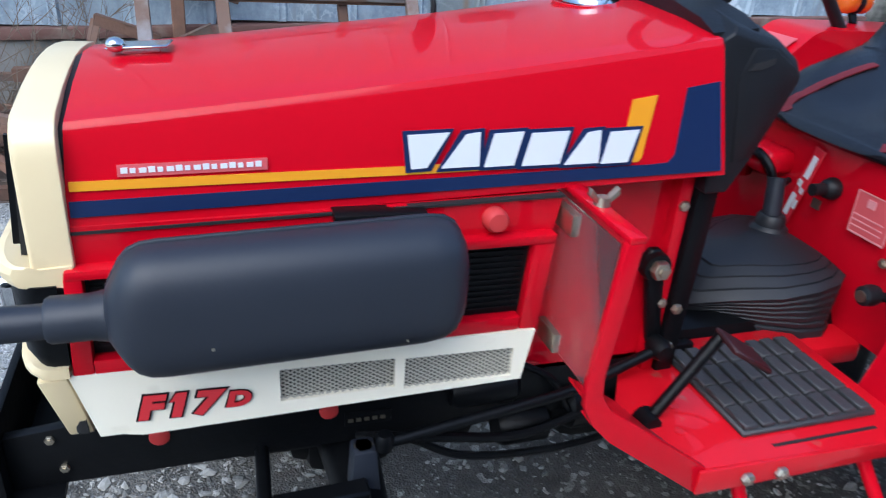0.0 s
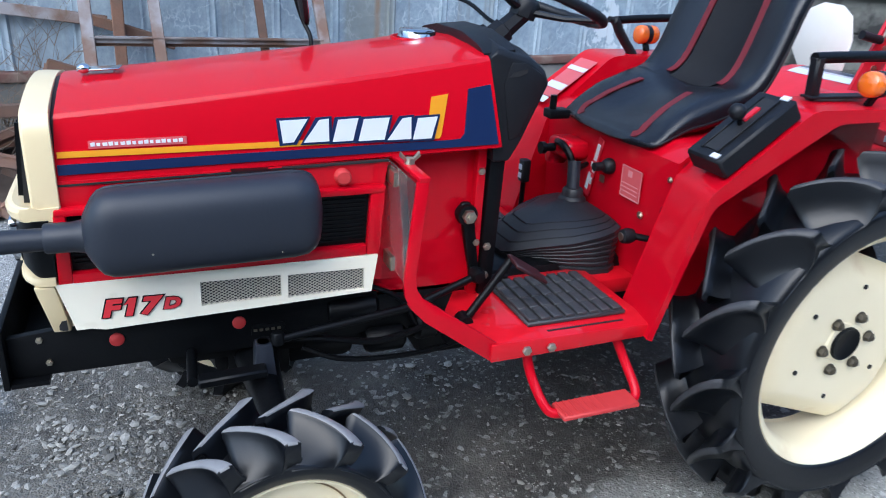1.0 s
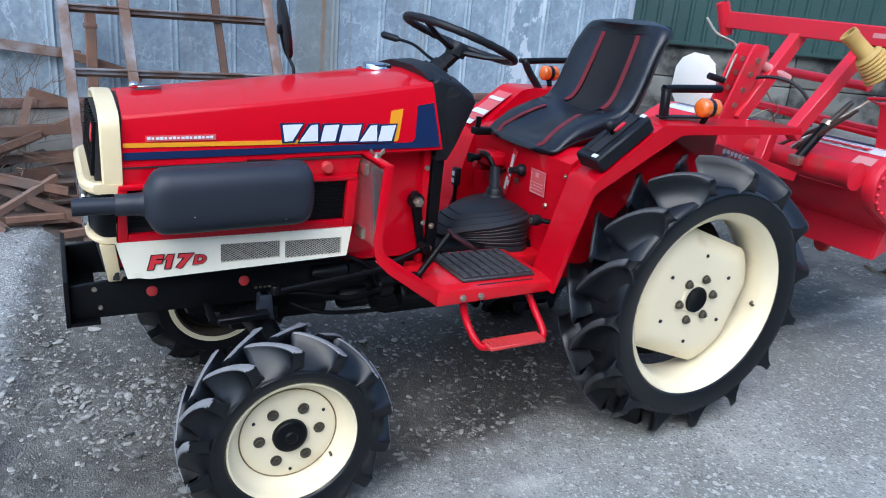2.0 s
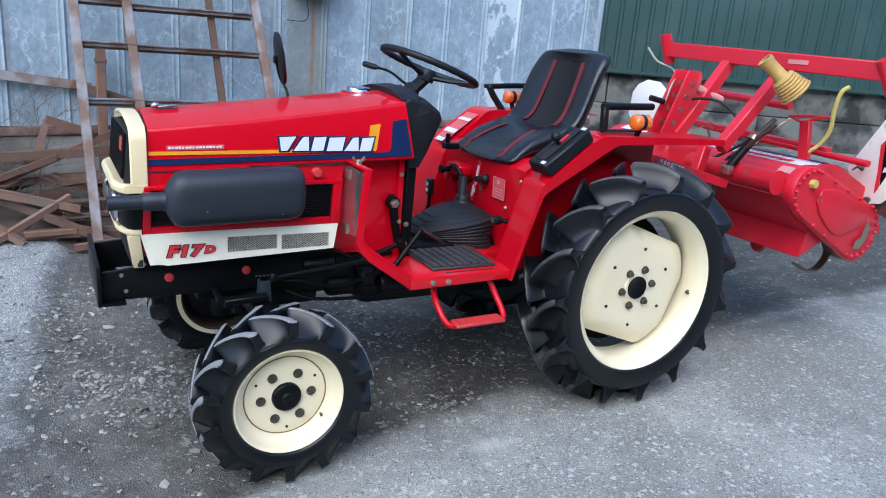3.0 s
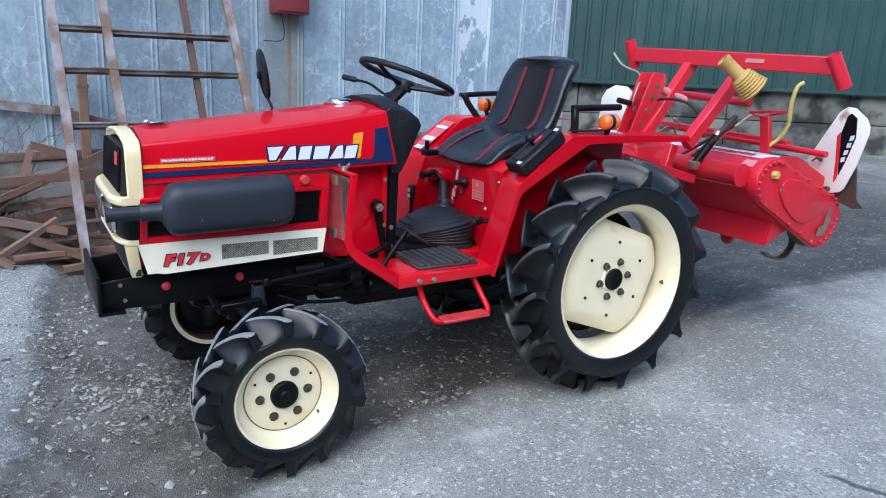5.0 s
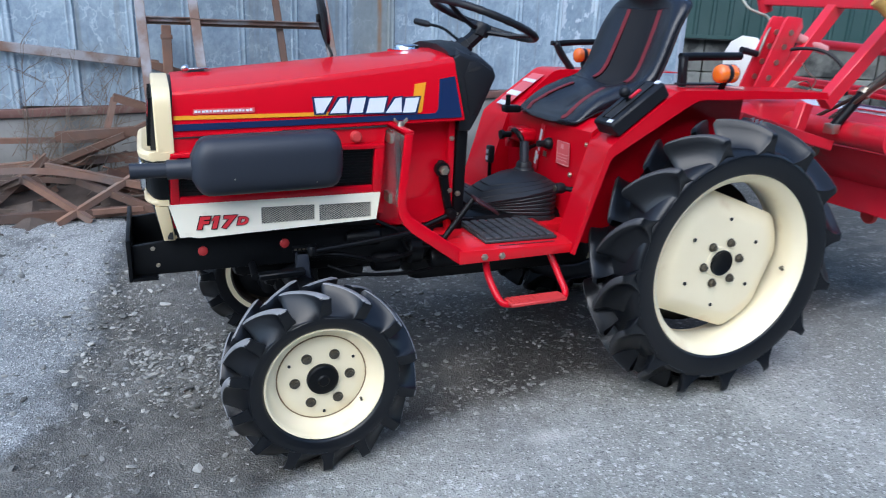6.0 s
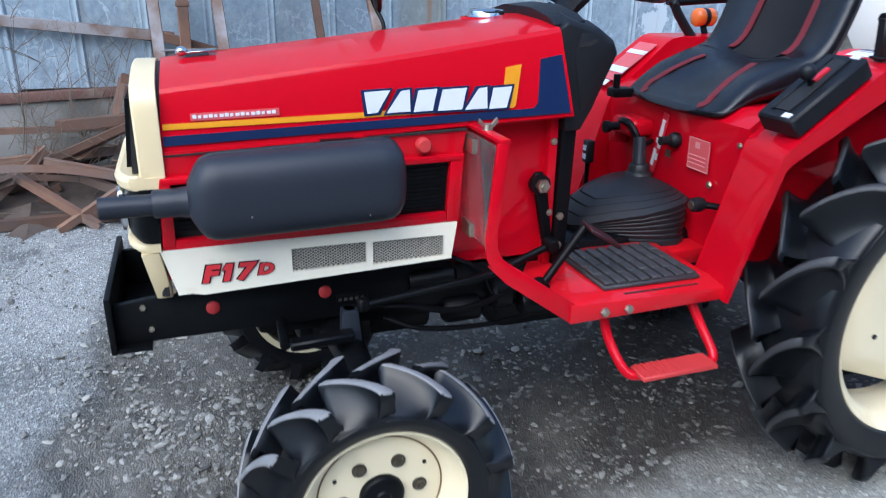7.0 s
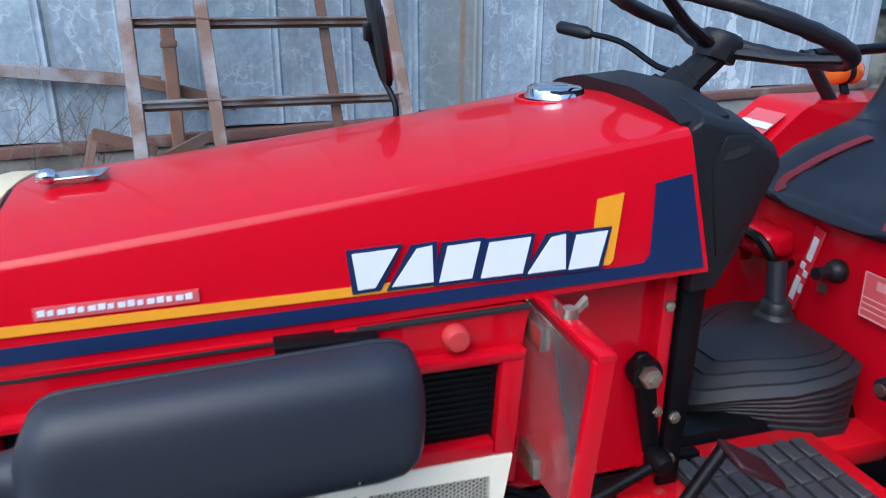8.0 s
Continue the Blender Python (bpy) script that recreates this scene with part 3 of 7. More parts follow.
def build_stones():
    rnd = random.Random(5)
    base = bmesh.new()
    bmesh.ops.create_icosphere(base, subdivisions=1, radius=1)
    shape = [v.co.copy() for v in base.verts]
    tri = [tuple(v.index for v in f.verts) for f in base.faces]
    base.free()
    co, faces = [], []
    for k in range(26000):
        if k % 8 == 0:  # thick drift of chips between the slab and the front wheels
            x, y = rnd.gauss(-0.36, 0.15), rnd.gauss(0.35, 0.40)
        elif k % 4 == 1:
            x, y = rnd.uniform(-1.7, -0.4), rnd.uniform(-0.45, 1.9)
        elif k % 16 == 7:  # thin scatter of flecks behind the machine
            x, y = rnd.uniform(2.4, 6.0), rnd.uniform(-0.3, 2.4)
        elif k % 120 == 2:
            x, y = rnd.gauss(0.64, 0.07), rnd.gauss(-0.33, 0.05)
        else:
            x, y = rnd.uniform(-0.75, 2.6), rnd.uniform(-0.6, 2.2)
        if y < border(x) + rnd.gauss(0, 0.07):
            continue
        if rnd.random() > 0.30 + 1.5 * max(0, noise.noise((x * 2.2, y * 2.2, 7)) + 0.15):
            continue
        s = (0.0031 if y > -0.1 else 0.0024) * math.exp(rnd.gauss(0, 0.55)) + (rnd.uniform(0.003, 0.009) if rnd.random() < (0.06 if k % 8 == 0 else 0.035) else 0)
        z0 = gz(x, y)
        turn = Euler((rnd.gauss(0, 0.25), rnd.gauss(0, 0.25), rnd.uniform(0, 6))).to_matrix()
        sx, sy, sz = s * rnd.uniform(0.8, 1.8), s * rnd.uniform(0.6, 1.3), s * rnd.uniform(0.3, 0.6)
        n0 = len(co)
        for v in shape:
            j = rnd.uniform(0.65, 1.25)
            p = turn @ Vector((v.x * sx * j, v.y * sy * j, v.z * sz * j))
            co.append((x + p.x, y + p.y, z0 + p.z + s * 0.25))
        faces += [tuple(i + n0 for i in t) for t in tri]
    me = bpy.data.meshes.new("loose_stones")
    me.from_pydata(co, [], faces)
    me.materials.append(STONE)
    tagged(new("loose_stones", me), "loose pale gravel chips scattered over dark grit", "gravel", kind="stuff")


build_ground()
build_stones()

# ---- the zinc-clad shed wall ----
WALL_Y, WALL_X0, WALL_X1 = 2.50, -4.2, 3.567


def sill(x):
    return 0.70 + 0.032 * x


def build_shed():
    wall = thing("wall_north", (0, WALL_Y + 0.1, 0), "shed wall clad in mottled blue-grey zinc sheets", "wall", kind="structure")
    core = bmesh.new()
    prism([(WALL_X0, -0.1), (WALL_X1 - 0.02, -0.1), (WALL_X1 - 0.02, 3.3), (WALL_X0, 3.3)], WALL_Y + 0.05, WALL_Y + 0.18, bm=core)
    part("wall_core", core, CONCRETE, wall)
    side = bmesh.new()
    box((WALL_X1 - 0.15, WALL_Y + 0.18, -0.1), (WALL_X1 - 0.02, 9.0, 3.3), bm=side)
    part("end_wall", side, ZINC, wall)
    plinth = bmesh.new()
    prism([(WALL_X0, -0.1), (WALL_X1, -0.1), (WALL_X1, sill(WALL_X1) - 0.07), (WALL_X0, sill(WALL_X0) - 0.07)], WALL_Y - 0.03, WALL_Y + 0.05, r=0.01, bm=plinth)
    part("plinth", plinth, CONCRETE, wall, "stained concrete plinth")
    rail = bmesh.new()
    prism([(WALL_X0, sill(WALL_X0) - 0.068), (WALL_X1, sill(WALL_X1) - 0.068), (WALL_X1, sill(WALL_X1) - 0.020), (WALL_X0, sill(WALL_X0) - 0.020)], WALL_Y - 0.05, WALL_Y + 0.04, r=0.006, bm=rail)
    part("sill_beam", rail, BEAM_RED, wall, "brown painted timber sill")
    rnd = random.Random(3)
    pitch = 0.3236
    x = 0.826 - 15 * pitch
    while x < WALL_X1 - 0.05:
        w = min(3 * pitch, WALL_X1 - x)
        pts = []
        for k in range(4):
            c = x + pitch * k + rnd.uniform(-0.006, 0.006)
            if c > x + w + 0.01:
                pts.append((x + w, 0.0))
                break
            if k:
                pts += [(c - 0.20, 0.002), (c - 0.09, 0.004)]
            pts += [(c - 0.026, 0.0), (c - 0.015, -0.013), (c - 0.004, -0.009), (c + 0.004, -0.009), (c + 0.015, -0.013), (c + 0.026, 0.0)]
        y0 = WALL_Y + rnd.uniform(-0.002, 0.003)
        zb, zt = sill(x + w / 2) - 0.02 + rnd.uniform(-0.012, 0.006), 3.25
        bm = bmesh.new()
        rows = []
        for j in range(9):
            z = zb + (zt - zb) * j / 8
            rows.append([bm.verts.new((px, y0 + py + 0.005 * noise.noise((px * 1.7, z * 1.5, 1)), z)) for px, py in pts])
        for a, b in zip(rows, rows[1:]):
            for k in range(len(pts) - 1):
                bm.faces.new((a[k], a[k + 1], b[k + 1], b[k]))
        bmesh.ops.solidify(bm, geom=bm.faces[:], thickness=0.003)
        part("sheet", bm, ZINC, wall, smooth=25)
        x += w
    trim = box((WALL_X1 - 0.03, WALL_Y - 0.02, sill(WALL_X1) - 0.05), (WALL_X1 + 0.012, WALL_Y + 0.05, 3.25), 0.004)
    part("corner_trim", trim, TRIM_ZINC, wall, "pale folded corner strip")
    # loose rail nailed across the sheets
    plank = thing("wall_plank", (-1.3, WALL_Y - 0.06, 0.9), "grey weathered board nailed across the zinc wall", "plank")
    part("board", beam((-2.6, WALL_Y - 0.045, 1.165), (-0.33, WALL_Y - 0.05, 0.905), 0.03, 0.055, 0.004), RUST_GREY, plank)
    offcut = thing("wall_offcut", (-0.2, WALL_Y - 0.06, 0.8), "short dark rusty strip propped on the zinc wall", "plank")
    part("board", beam((-0.44, WALL_Y - 0.085, 0.93), (-0.02, WALL_Y - 0.08, 0.80), 0.03, 0.05, 0.004), RUST, offcut)


def build_meter_box():
    b = thing("switch_box", (1.05, WALL_Y, 1.62), "oxide-red metal switch box fixed to the zinc wall", "electric box")
    part("casing", box((0.925, WALL_Y - 0.16, 1.575), (1.165, WALL_Y - 0.02, 1.92), 0.008), BOX_RED, b)
    part("door", box((0.94, WALL_Y - 0.172, 1.592), (1.15, WALL_Y - 0.161, 1.90), 0.003), BOX_RED, b)
    wire = smooth_line([(1.00, WALL_Y - 0.05, 1.58), (1.02, WALL_Y - 0.05, 1.46), (1.0, WALL_Y - 0.04, 1.40), (0.88, WALL_Y - 0.035, 1.395)], 5)
    part("wire", tube(wire, 0.003, 6), DARK, b)


def build_green_hall():
    hall = thing("wall_green_hall", (12, 4.8, 0), "dark green profiled-sheet hall on a concrete plinth", "building", kind="structure")
    base, along = Vector((12.0, 4.8, 0)), Vector((0.85, -0.53, 0)).normalized()
    back = Vector((0.53, 0.85, 0)).normalized()
    s = -9.0
    while s < 13:
        bm = bmesh.new()
        pts = []
        for k in range(4):
            c = s + 0.25 * k
            pts += [(c, 0), (c + 0.04, 0), (c + 0.06, 0.022), (c + 0.23, 0.022)]
        pts.append((s + 1.0, 0))
        lo = [bm.verts.new(base + along * a + back * (d - 0.1) + Vector((0, 0, 1.04))) for a, d in pts]
        hi = [bm.verts.new(base + along * a + back * (d - 0.1) + Vector((0, 0, 5.2))) for a, d in pts]
        for k in range(len(pts) - 1):
            bm.faces.new((lo[k], lo[k + 1], hi[k + 1], hi[k]))
        bmesh.ops.solidify(bm, geom=bm.faces[:], thickness=-0.004)
        part("sheet", bm, GREEN, hall, smooth=20)
        s += 1.0
    rnd = random.Random(8)
    s = -9.0
    while s < 13:
        w = rnd.uniform(1.2, 2.6)
        o = rnd.uniform(-0.03, 0.03)
        bm = bmesh.new()
        for lo, hi in ((-0.1, 0.5), (0.512, 1.03)):
            a, b = base + along * (s + 0.008), base + along * (s + w - 0.008)
            f = back * (o + 0.02 * (lo < 0) * -1)
            add_faces(bm, [p + f + q + Vector((0, 0, z)) for p in (a, b) for q in (back * 0, back * 0.6) for z in (lo, hi)],
                      [(0, 1, 3, 2), (4, 6, 7, 5), (0, 4, 5, 1), (2, 3, 7, 6), (0, 2, 6, 4), (1, 5, 7, 3)])
        bevel(bm, 0.02, 2)
        part("plinth_block", bm, HALL_STONE, hall)
        s += w
    part("shadow_gap", beam(base + along * -9 + back * -0.04 + Vector((0, 0, 1.025)), base + along * 13 + back * -0.04 + Vector((0, 0, 1.025)), 0.2, 0.04), DARK, hall, "dark open joint above the plinth")
    flash = beam(base + along * -9 + back * -0.12 + Vector((0, 0, 1.05)), base + along * 13 + back * -0.12 + Vector((0, 0, 1.05)), 0.06, 0.05)
    part("drip_edge", flash, GREEN, hall)


build_shed()
build_meter_box()
build_green_hall()


# ---- steel rack leaning on the wall and the scrap heap ----
def lean(x, z):
    """A point of the leaning rack's plane."""
    return Vector((x + 0.050, 1.70 + 0.385 * (z - 0.05), z))


def build_rack():
    rack = thing("steel_rack", (0.05, 1.7, 0.05), "rusty angle-iron rack leaning against the zinc wall", "metal frame")
    for x0, x1, name in ((-0.425, -0.485, "post"), (-0.135, -0.225, "post"), (0.645, 0.495, "post")):
        bm = beam(lean(x0, 0.03 if x0 < -0.3 else 0.45), lean(x1, 2.15), 0.052, 0.038, 0.003, up=(0, 1, 0))
        part(name, bm, RUST_GREY, rack)
    back = beam(lean(0.35, 0.4) + Vector((0, 0.06, 0)), lean(0.25, 2.1) + Vector((0, 0.06, 0)), 0.04, 0.03, 0.003, up=(0, 1, 0))
    part("post", back, RUST, rack)
    for x0, x1, z in ((-0.45, -0.18, 1.19), (-0.18, 0.57, 1.185), (-0.46, -0.18, 1.425), (-0.18, 0.53, 1.41), (-0.44, 0.6, 0.885), (-0.18, 0.52, 1.72)):
        bm = bmesh.new()
        beam(lean(x0, z), lean(x1, z), 0.046, 0.006, bm=bm)
        beam(lean(x0, z - 0.012), lean(x1, z - 0.012), 0.006, 0.026, bm=bm)
        rung = part("rung", bm, RUST_GREY, rack)
        # darker plate added below the rung to draw its shaded underside
        dn = Vector((0, 0.016, -0.026))
        part("rung_web", beam(lean(x0, z) + dn, lean(x1, z) + dn, 0.006, 0.030), RUST, rung)
    stub = thing("steel_post", (-0.32, 2.36, 0.0), "short rusty steel post standing behind the rack", "post")
    part("shaft", beam((-0.29, 2.36, 0.05), (-0.275, 2.39, 1.14), 0.055, 0.05, 0.004, up=(0, 1, 0)), RUST, stub)
    part("collar", box((-0.310, 2.36, 1.06), (-0.242, 2.42, 1.085), 0.004), RUST, stub)


def build_scrap():
    rnd = random.Random(21)
    pieces = [  # ends of the largest pieces, width, depth
        ((-0.70, 2.15, 0.55), (-0.635, 2.16, 0.765), 0.045, 0.03), ((-0.635, 2.16, 0.765), (-0.40, 2.14, 0.690), 0.050, 0.03),
        ((-0.95, 2.10, 0.40), (-0.20, 2.16, 0.735), 0.050, 0.03), ((-0.95, 2.12, 0.560), (-0.20, 2.14, 0.600), 0.060, 0.05),
        ((-1.5, 2.2, 0.36), (-0.15, 2.2, 0.45), 0.055, 0.04), ((-1.25, 2.05, 0.30), (-0.60, 2.08, 0.56), 0.040, 0.03),
        ((-1.6, 1.80, 0.185), (-0.45, 1.80, 0.20), 0.055, 0.05), ((-1.30, 1.95, 0.20), (-1.0, 2.05, 0.46), 0.045, 0.03),
        ((-1.10, 1.90, 0.37), (-0.78, 1.74, 0.16), 0.045, 0.03), ((-1.0, 1.98, 0.42), (-0.50, 1.90, 0.30), 0.045, 0.03),
        ((-0.95, 1.72, 0.16), (-0.55, 1.95, 0.36), 0.040, 0.025), ((-0.85, 1.95, 0.34), (-0.35, 1.72, 0.15), 0.045, 0.03),
        ((-0.55, 1.68, 0.14), (-0.05, 1.75, 0.17), 0.040, 0.04), ((-1.7, 2.25, 0.52), (-0.7, 2.28, 0.50), 0.035, 0.03),
    ]
    for k in range(46):
        a = Vector((rnd.uniform(-2.2, -0.25), rnd.uniform(1.72, 2.3), 0))
        t = rnd.uniform(-0.6, 0.6) if rnd.random() < 0.6 else rnd.uniform(0.9, 2.2)
        l = rnd.uniform(0.2, 1.0)
        b = a + Vector((math.cos(t), math.sin(t) * 0.5, 0)) * l
        b.x, b.y = min(b.x, 0.2), min(max(b.y, 1.7), 2.38)
        top = 0.16 + 0.26 * sstep(1.68, 2.15, (a.y + b.y) / 2)
        z0, z1 = rnd.uniform(0.14, top), rnd.uniform(0.14, top)
        pieces.append(((a.x, a.y, z0), (b.x, b.y, z1), rnd.uniform(0.014, 0.052), rnd.uniform(0.010, 0.030)))
    for k, (a, b, w, h) in enumerate(pieces):
        a, b = (a[0] + 0.05, a[1], a[2]), (b[0] + 0.05, b[1], b[2])
        mat = (RUST, RUST, SCRAP_WOOD, RUST, RUST, RUST)[k % 6] if k > 13 else RUST
        wood = mat is SCRAP_WOOD
        c = ((Vector(a) + Vector(b)) / 2)
        t = thing("scrap_plank" if wood else "scrap_angle_iron", (c.x, c.y, min(a[2], b[2])),
                  "old grey-brown plank lying in the scrap heap" if wood else "rusty angle iron lying in the scrap heap",
                  "plank" if wood else "scrap metal", "scrap heap by the wall")
        bm = bmesh.new()
        a, b = Vector(a), Vector(b)
        if wood:
            beam(a, b, w * 1.4, h, 0.003, bm=bm)
        else:
            s = (b - a).cross(Vector((0, 0, 1))).normalized()
            w *= 0.8
            beam(a, b, w, 0.006, 0.001, bm=bm)
            beam(a + s * (w / 2 - 0.003) - Vector((0, 0, w / 2)), b + s * (w / 2 - 0.003) - Vector((0, 0, w / 2)), 0.006, w, 0.001, bm=bm)
        part("bar", bm, mat, t)
    for pts, w in (([(-1.62, 1.86, 0.34), (-1.25, 1.84, 0.405), (-0.95, 1.86, 0.40), (-0.68, 1.90, 0.335), (-0.45, 1.95, 0.235)], 0.034),
                   ([(-1.75, 2.02, 0.235), (-1.35, 1.98, 0.32), (-1.0, 1.96, 0.335), (-0.62, 1.98, 0.28)], 0.030)):
        t = thing("bent_scrap_bar", (pts[2][0], pts[2][1], pts[-1][2]), "bent rusty flat bar lying in the scrap heap", "scrap metal", "scrap heap by the wall")
        part("bar", strap(smooth_line(pts, 5), w, 0.008, up=(0, 0.35, 1)), RUST, t)
    # earth and small litter that the heap lies on
    bm = bmesh.new()
    nx, ny = 40, 14
    vs = [[bm.verts.new((-2.6 + 3.0 * i / nx, 1.62 + 0.86 * j / ny,
                         gz(-2.6 + 3.0 * i / nx, 1.62 + 0.86 * j / ny) - 0.02 + 0.10 * sstep(0.0, 0.7, j / ny) * sstep(nx, nx * 0.8, i) + 0.08 * noise.noise((i * 0.6, j * 0.9, 2)))) for i in range(nx + 1)] for j in range(ny + 1)]
    for j in range(ny):
        for i in range(nx):
            bm.faces.new((vs[j][i], vs[j][i + 1], vs[j + 1][i + 1], vs[j + 1][i]))
    heap = part("scrap_soil", bm, SCRAP_WOOD)
    tagged(heap, "brown litter and soil under the scrap heap", "soil", kind="stuff")
    tw = bmesh.new()

    def sprout(p, d, length, r, depth):
        pts, rad = [p], [r]
        for j in range(4):
            d = (d + Vector((rnd.gauss(0, 0.16), rnd.gauss(0, 0.12), rnd.gauss(0.02, 0.10)))).normalized()
            pts.append(pts[-1] + d * length / 4)
            rad.append(r * (1 - 0.2 * (j + 1)))
            if depth:
                for q in range(rnd.choice((1, 2))):
                    side = (d + Vector((rnd.gauss(0, 0.6), rnd.gauss(0, 0.3), rnd.gauss(0, 0.4)))).normalized()
                    sprout(pts[-1], side, length * rnd.uniform(0.25, 0.5), r * 0.6, depth - 1)
        tube(pts, rad, 4, tw)
    for k in range(22):
        x, y = rnd.gauss(-0.98, 0.16), rnd.uniform(2.1, 2.35)
        sprout(Vector((x, y, rnd.uniform(0.2, 0.45))), Vector((rnd.gauss(0.25, 0.35), rnd.gauss(0, 0.1), 1)).normalized(), rnd.uniform(0.25, 0.62), 0.0034, 2 if k % 3 else 1)
    for k in range(60):
        x, y = rnd.gauss(-0.9, 0.3), rnd.uniform(1.9, 2.3)
        sprout(Vector((x, y, rnd.uniform(0.2, 0.5))), Vector((rnd.gauss(0, 0.8), rnd.gauss(0, 0.2), rnd.uniform(-0.2, 0.8))).normalized(), rnd.uniform(0.12, 0.3), 0.0022, 0)
    tagged(part("dry_twigs", tw, TWIG), "thin dry leafless twigs growing through the scrap", "dry shrub", kind="stuff")


build_rack()
build_scrap()


def build_sky_blocks():
    """Plain unseen walls, added behind and beside the camera to dim low sky."""
    for name, lo, hi in (("wall_south", (-9, -9.8, -0.1), (26, -9.5, 6.0)), ("wall_west", (-16.3, -16.0, -0.1), (-16.0, 2.7, 2.4))):
        w = part(name, box(lo, hi, 0.02), SKY_BLOCK)
        tagged(w, "plain dark unseen wall added to hold back low sky light", "wall", kind="structure")


build_sky_blocks()


# ---- the tractor: x runs from nose to tail, y across, z up ----
FRONT_TURN, REAR_TURN = 12.9, 13.5  # degrees by which the lugs are turned about the axles
tractor = thing("tractor", (0.7, 0, 0), "small red farm tractor with cream wheels and black treaded tyres", "tractor")


def hood_side(x, z):
    """Half width of the bonnet's flank."""
    u = (x + 0.35) / 0.86
    lo, hi = 0.225 + 0.020 * u, 0.208 + 0.014 * u
    z0, z1 = 0.920 + 0.032 * u, 1.038 + 0.100 * u
    return lo + (hi - lo) * (z - z0) / (z1 - z0)


def flank(pts, proud=0.0025, thick=0.002):
    """A thin decal on the near flank of the bonnet, drawn in x and z."""
    bm = prism(pts, 0, 1)
    for v in bm.verts:
        v.co.y = -hood_side(v.co.x, v.co.z) - proud + thick * v.co.y
    return bm


def build_hood():
    rings = []
    for k in range(9):
        u = k / 8
        zb, zs, zt, zc = 0.914 + 0.038 * u, 1.027 + 0.106 * u, 1.038 + 0.106 * u, 1.074 + 0.087 * u
        wb, ws, wt = 0.225 + 0.020 * u, 0.208 + 0.014 * u, 0.197 + 0.016 * u
        sag = 0.0045 * 4 * u * (1 - u)
        zs, zt = zs - sag, zt - sag
        xf = lambda z: (-0.353 + 0.085 * (z - 0.92)) * (1 - u) + (0.534 - 0.19 * (z - 0.952)) * u
        half = [(wb - 0.012, zb - 0.006), (wb, zb), (wb - 0.002, zb + 0.02), (ws, zs), (ws - 0.003, zs + 0.006), (wt + 0.004, zt - 0.001), (wt, zt), (wt * 0.55, zt + (zc - zt) * 0.62), (0, zc)]
        full = [(-y, z) for y, z in half] + [(y, z) for y, z in half[-2::-1]]
        rings.append([(xf(z), y, z) for y, z in full])
    # dark band added in the gap behind the cowl, standing in for its shade
    gasket = [[(x, y * 0.975, z - 0.007) for q, y, z in rings[0]] for x in (-0.362, -0.325)]
    hood = part("hood", loft(rings), RED, tractor, "glossy red sheet-metal bonnet", 25)
    part("gasket", loft(gasket), DARK, hood, "dark band filling the gap behind the cowl")
    part("lower_seam", beam((-0.350, -0.2235, 0.9105), (0.27, -0.2525, 0.9375), 0.012, 0.0035), DARK, hood, "dark gap under the bonnet's edge")

    # coloured bands
    def low(x):
        return 0.952 + 0.031 * (x + 0.345) / 0.87
    part("stripe", flank([(-0.345, 0.9605), (0.05, 0.968), (0.05, 0.979), (-0.345, 0.9715)]), YELLOW, hood, "yellow stripe")
    part("stripe", flank([(0.05, 0.968), (0.385, 0.976), (0.390, 0.982), (0.404, 1.068), (0.367, 1.062), (0.358, 0.987), (0.05, 0.979)]), YELLOW, hood, "yellow stripe turned up at its end")
    part("stripe", flank([(-0.347, 0.930), (0.524, 0.960), (0.500, 1.087), (0.449, 1.078), (0.443, 0.985), (0.434, 0.974), (0.41, 0.972), (-0.347, 0.9485)], 0.0035), BLUE, hood, "navy band turned up at its end")
    # six plain white shapes with dark edges, where the maker's badge stands
    x = 0.036
    for w, lo, hi, shift in ((0.068, 0.50, 1.0, 0.0), (0.064, 1.0, 0.50, 0.004), (0.063, 0.99, 0.99, 0.0), (0.076, 0.99, 0.99, 0.0), (0.064, 1.0, 0.50, 0.004), (0.056, 0.96, 1.0, 0.0)):
        sl, c, h = 0.012, x + w / 2 - 0.003, w / 2 - (0.004 if lo == hi else 0.0)
        for mat, name, e, z0, z1, lift in ((BLUE, "badge_edge", 0.0, 0.9715, 1.0255, 0.005), (DECAL_WHITE, "badge_block", 0.0065, 0.9765, 1.0210, 0.007)):
            a, b = h * lo - e, h * hi - e
            part(name, flank([(c - a, z0), (c + a, z0 + 0.0015), (c + sl + shift + b, z1 + 0.0015), (c + sl + shift - b, z1 - 0.001)], lift), mat, hood)
        x += w - 0.010
    # small dealer sticker
    part("sticker", flank([(-0.292, 0.976), (-0.122, 0.9805), (-0.122, 0.9945), (-0.292, 0.990)], 0.003), DECAL_PINK, hood, "faded red strip sticker with white marks")
    for k in range(16):
        a = -0.288 + k * 0.0101
        part("sticker_mark", flank([(a, 0.9805 + 0.00028 * k), (a + (0.0075, 0.006, 0.008)[k % 3], 0.9807 + 0.00028 * k), (a + (0.0075, 0.006, 0.008)[k % 3], (0.9875, 0.9865, 0.9865)[k % 3] + 0.00028 * k), (a, (0.987, 0.986, 0.986)[k % 3] + 0.00028 * k)], 0.0042), DECAL_WHITE, hood)
    # latch, filler cap
    lt = beam((-0.306, -0.016, 1.084), (-0.228, -0.030, 1.091), 0.040, 0.004, 0.0015)
    beam((-0.290, -0.018, 1.079), (-0.240, -0.026, 1.085), 0.020, 0.010, 0.001, bm=lt)
    kb = bmesh.new()
    bmesh.ops.create_uvsphere(kb, u_segments=18, v_segments=10, radius=0.012)
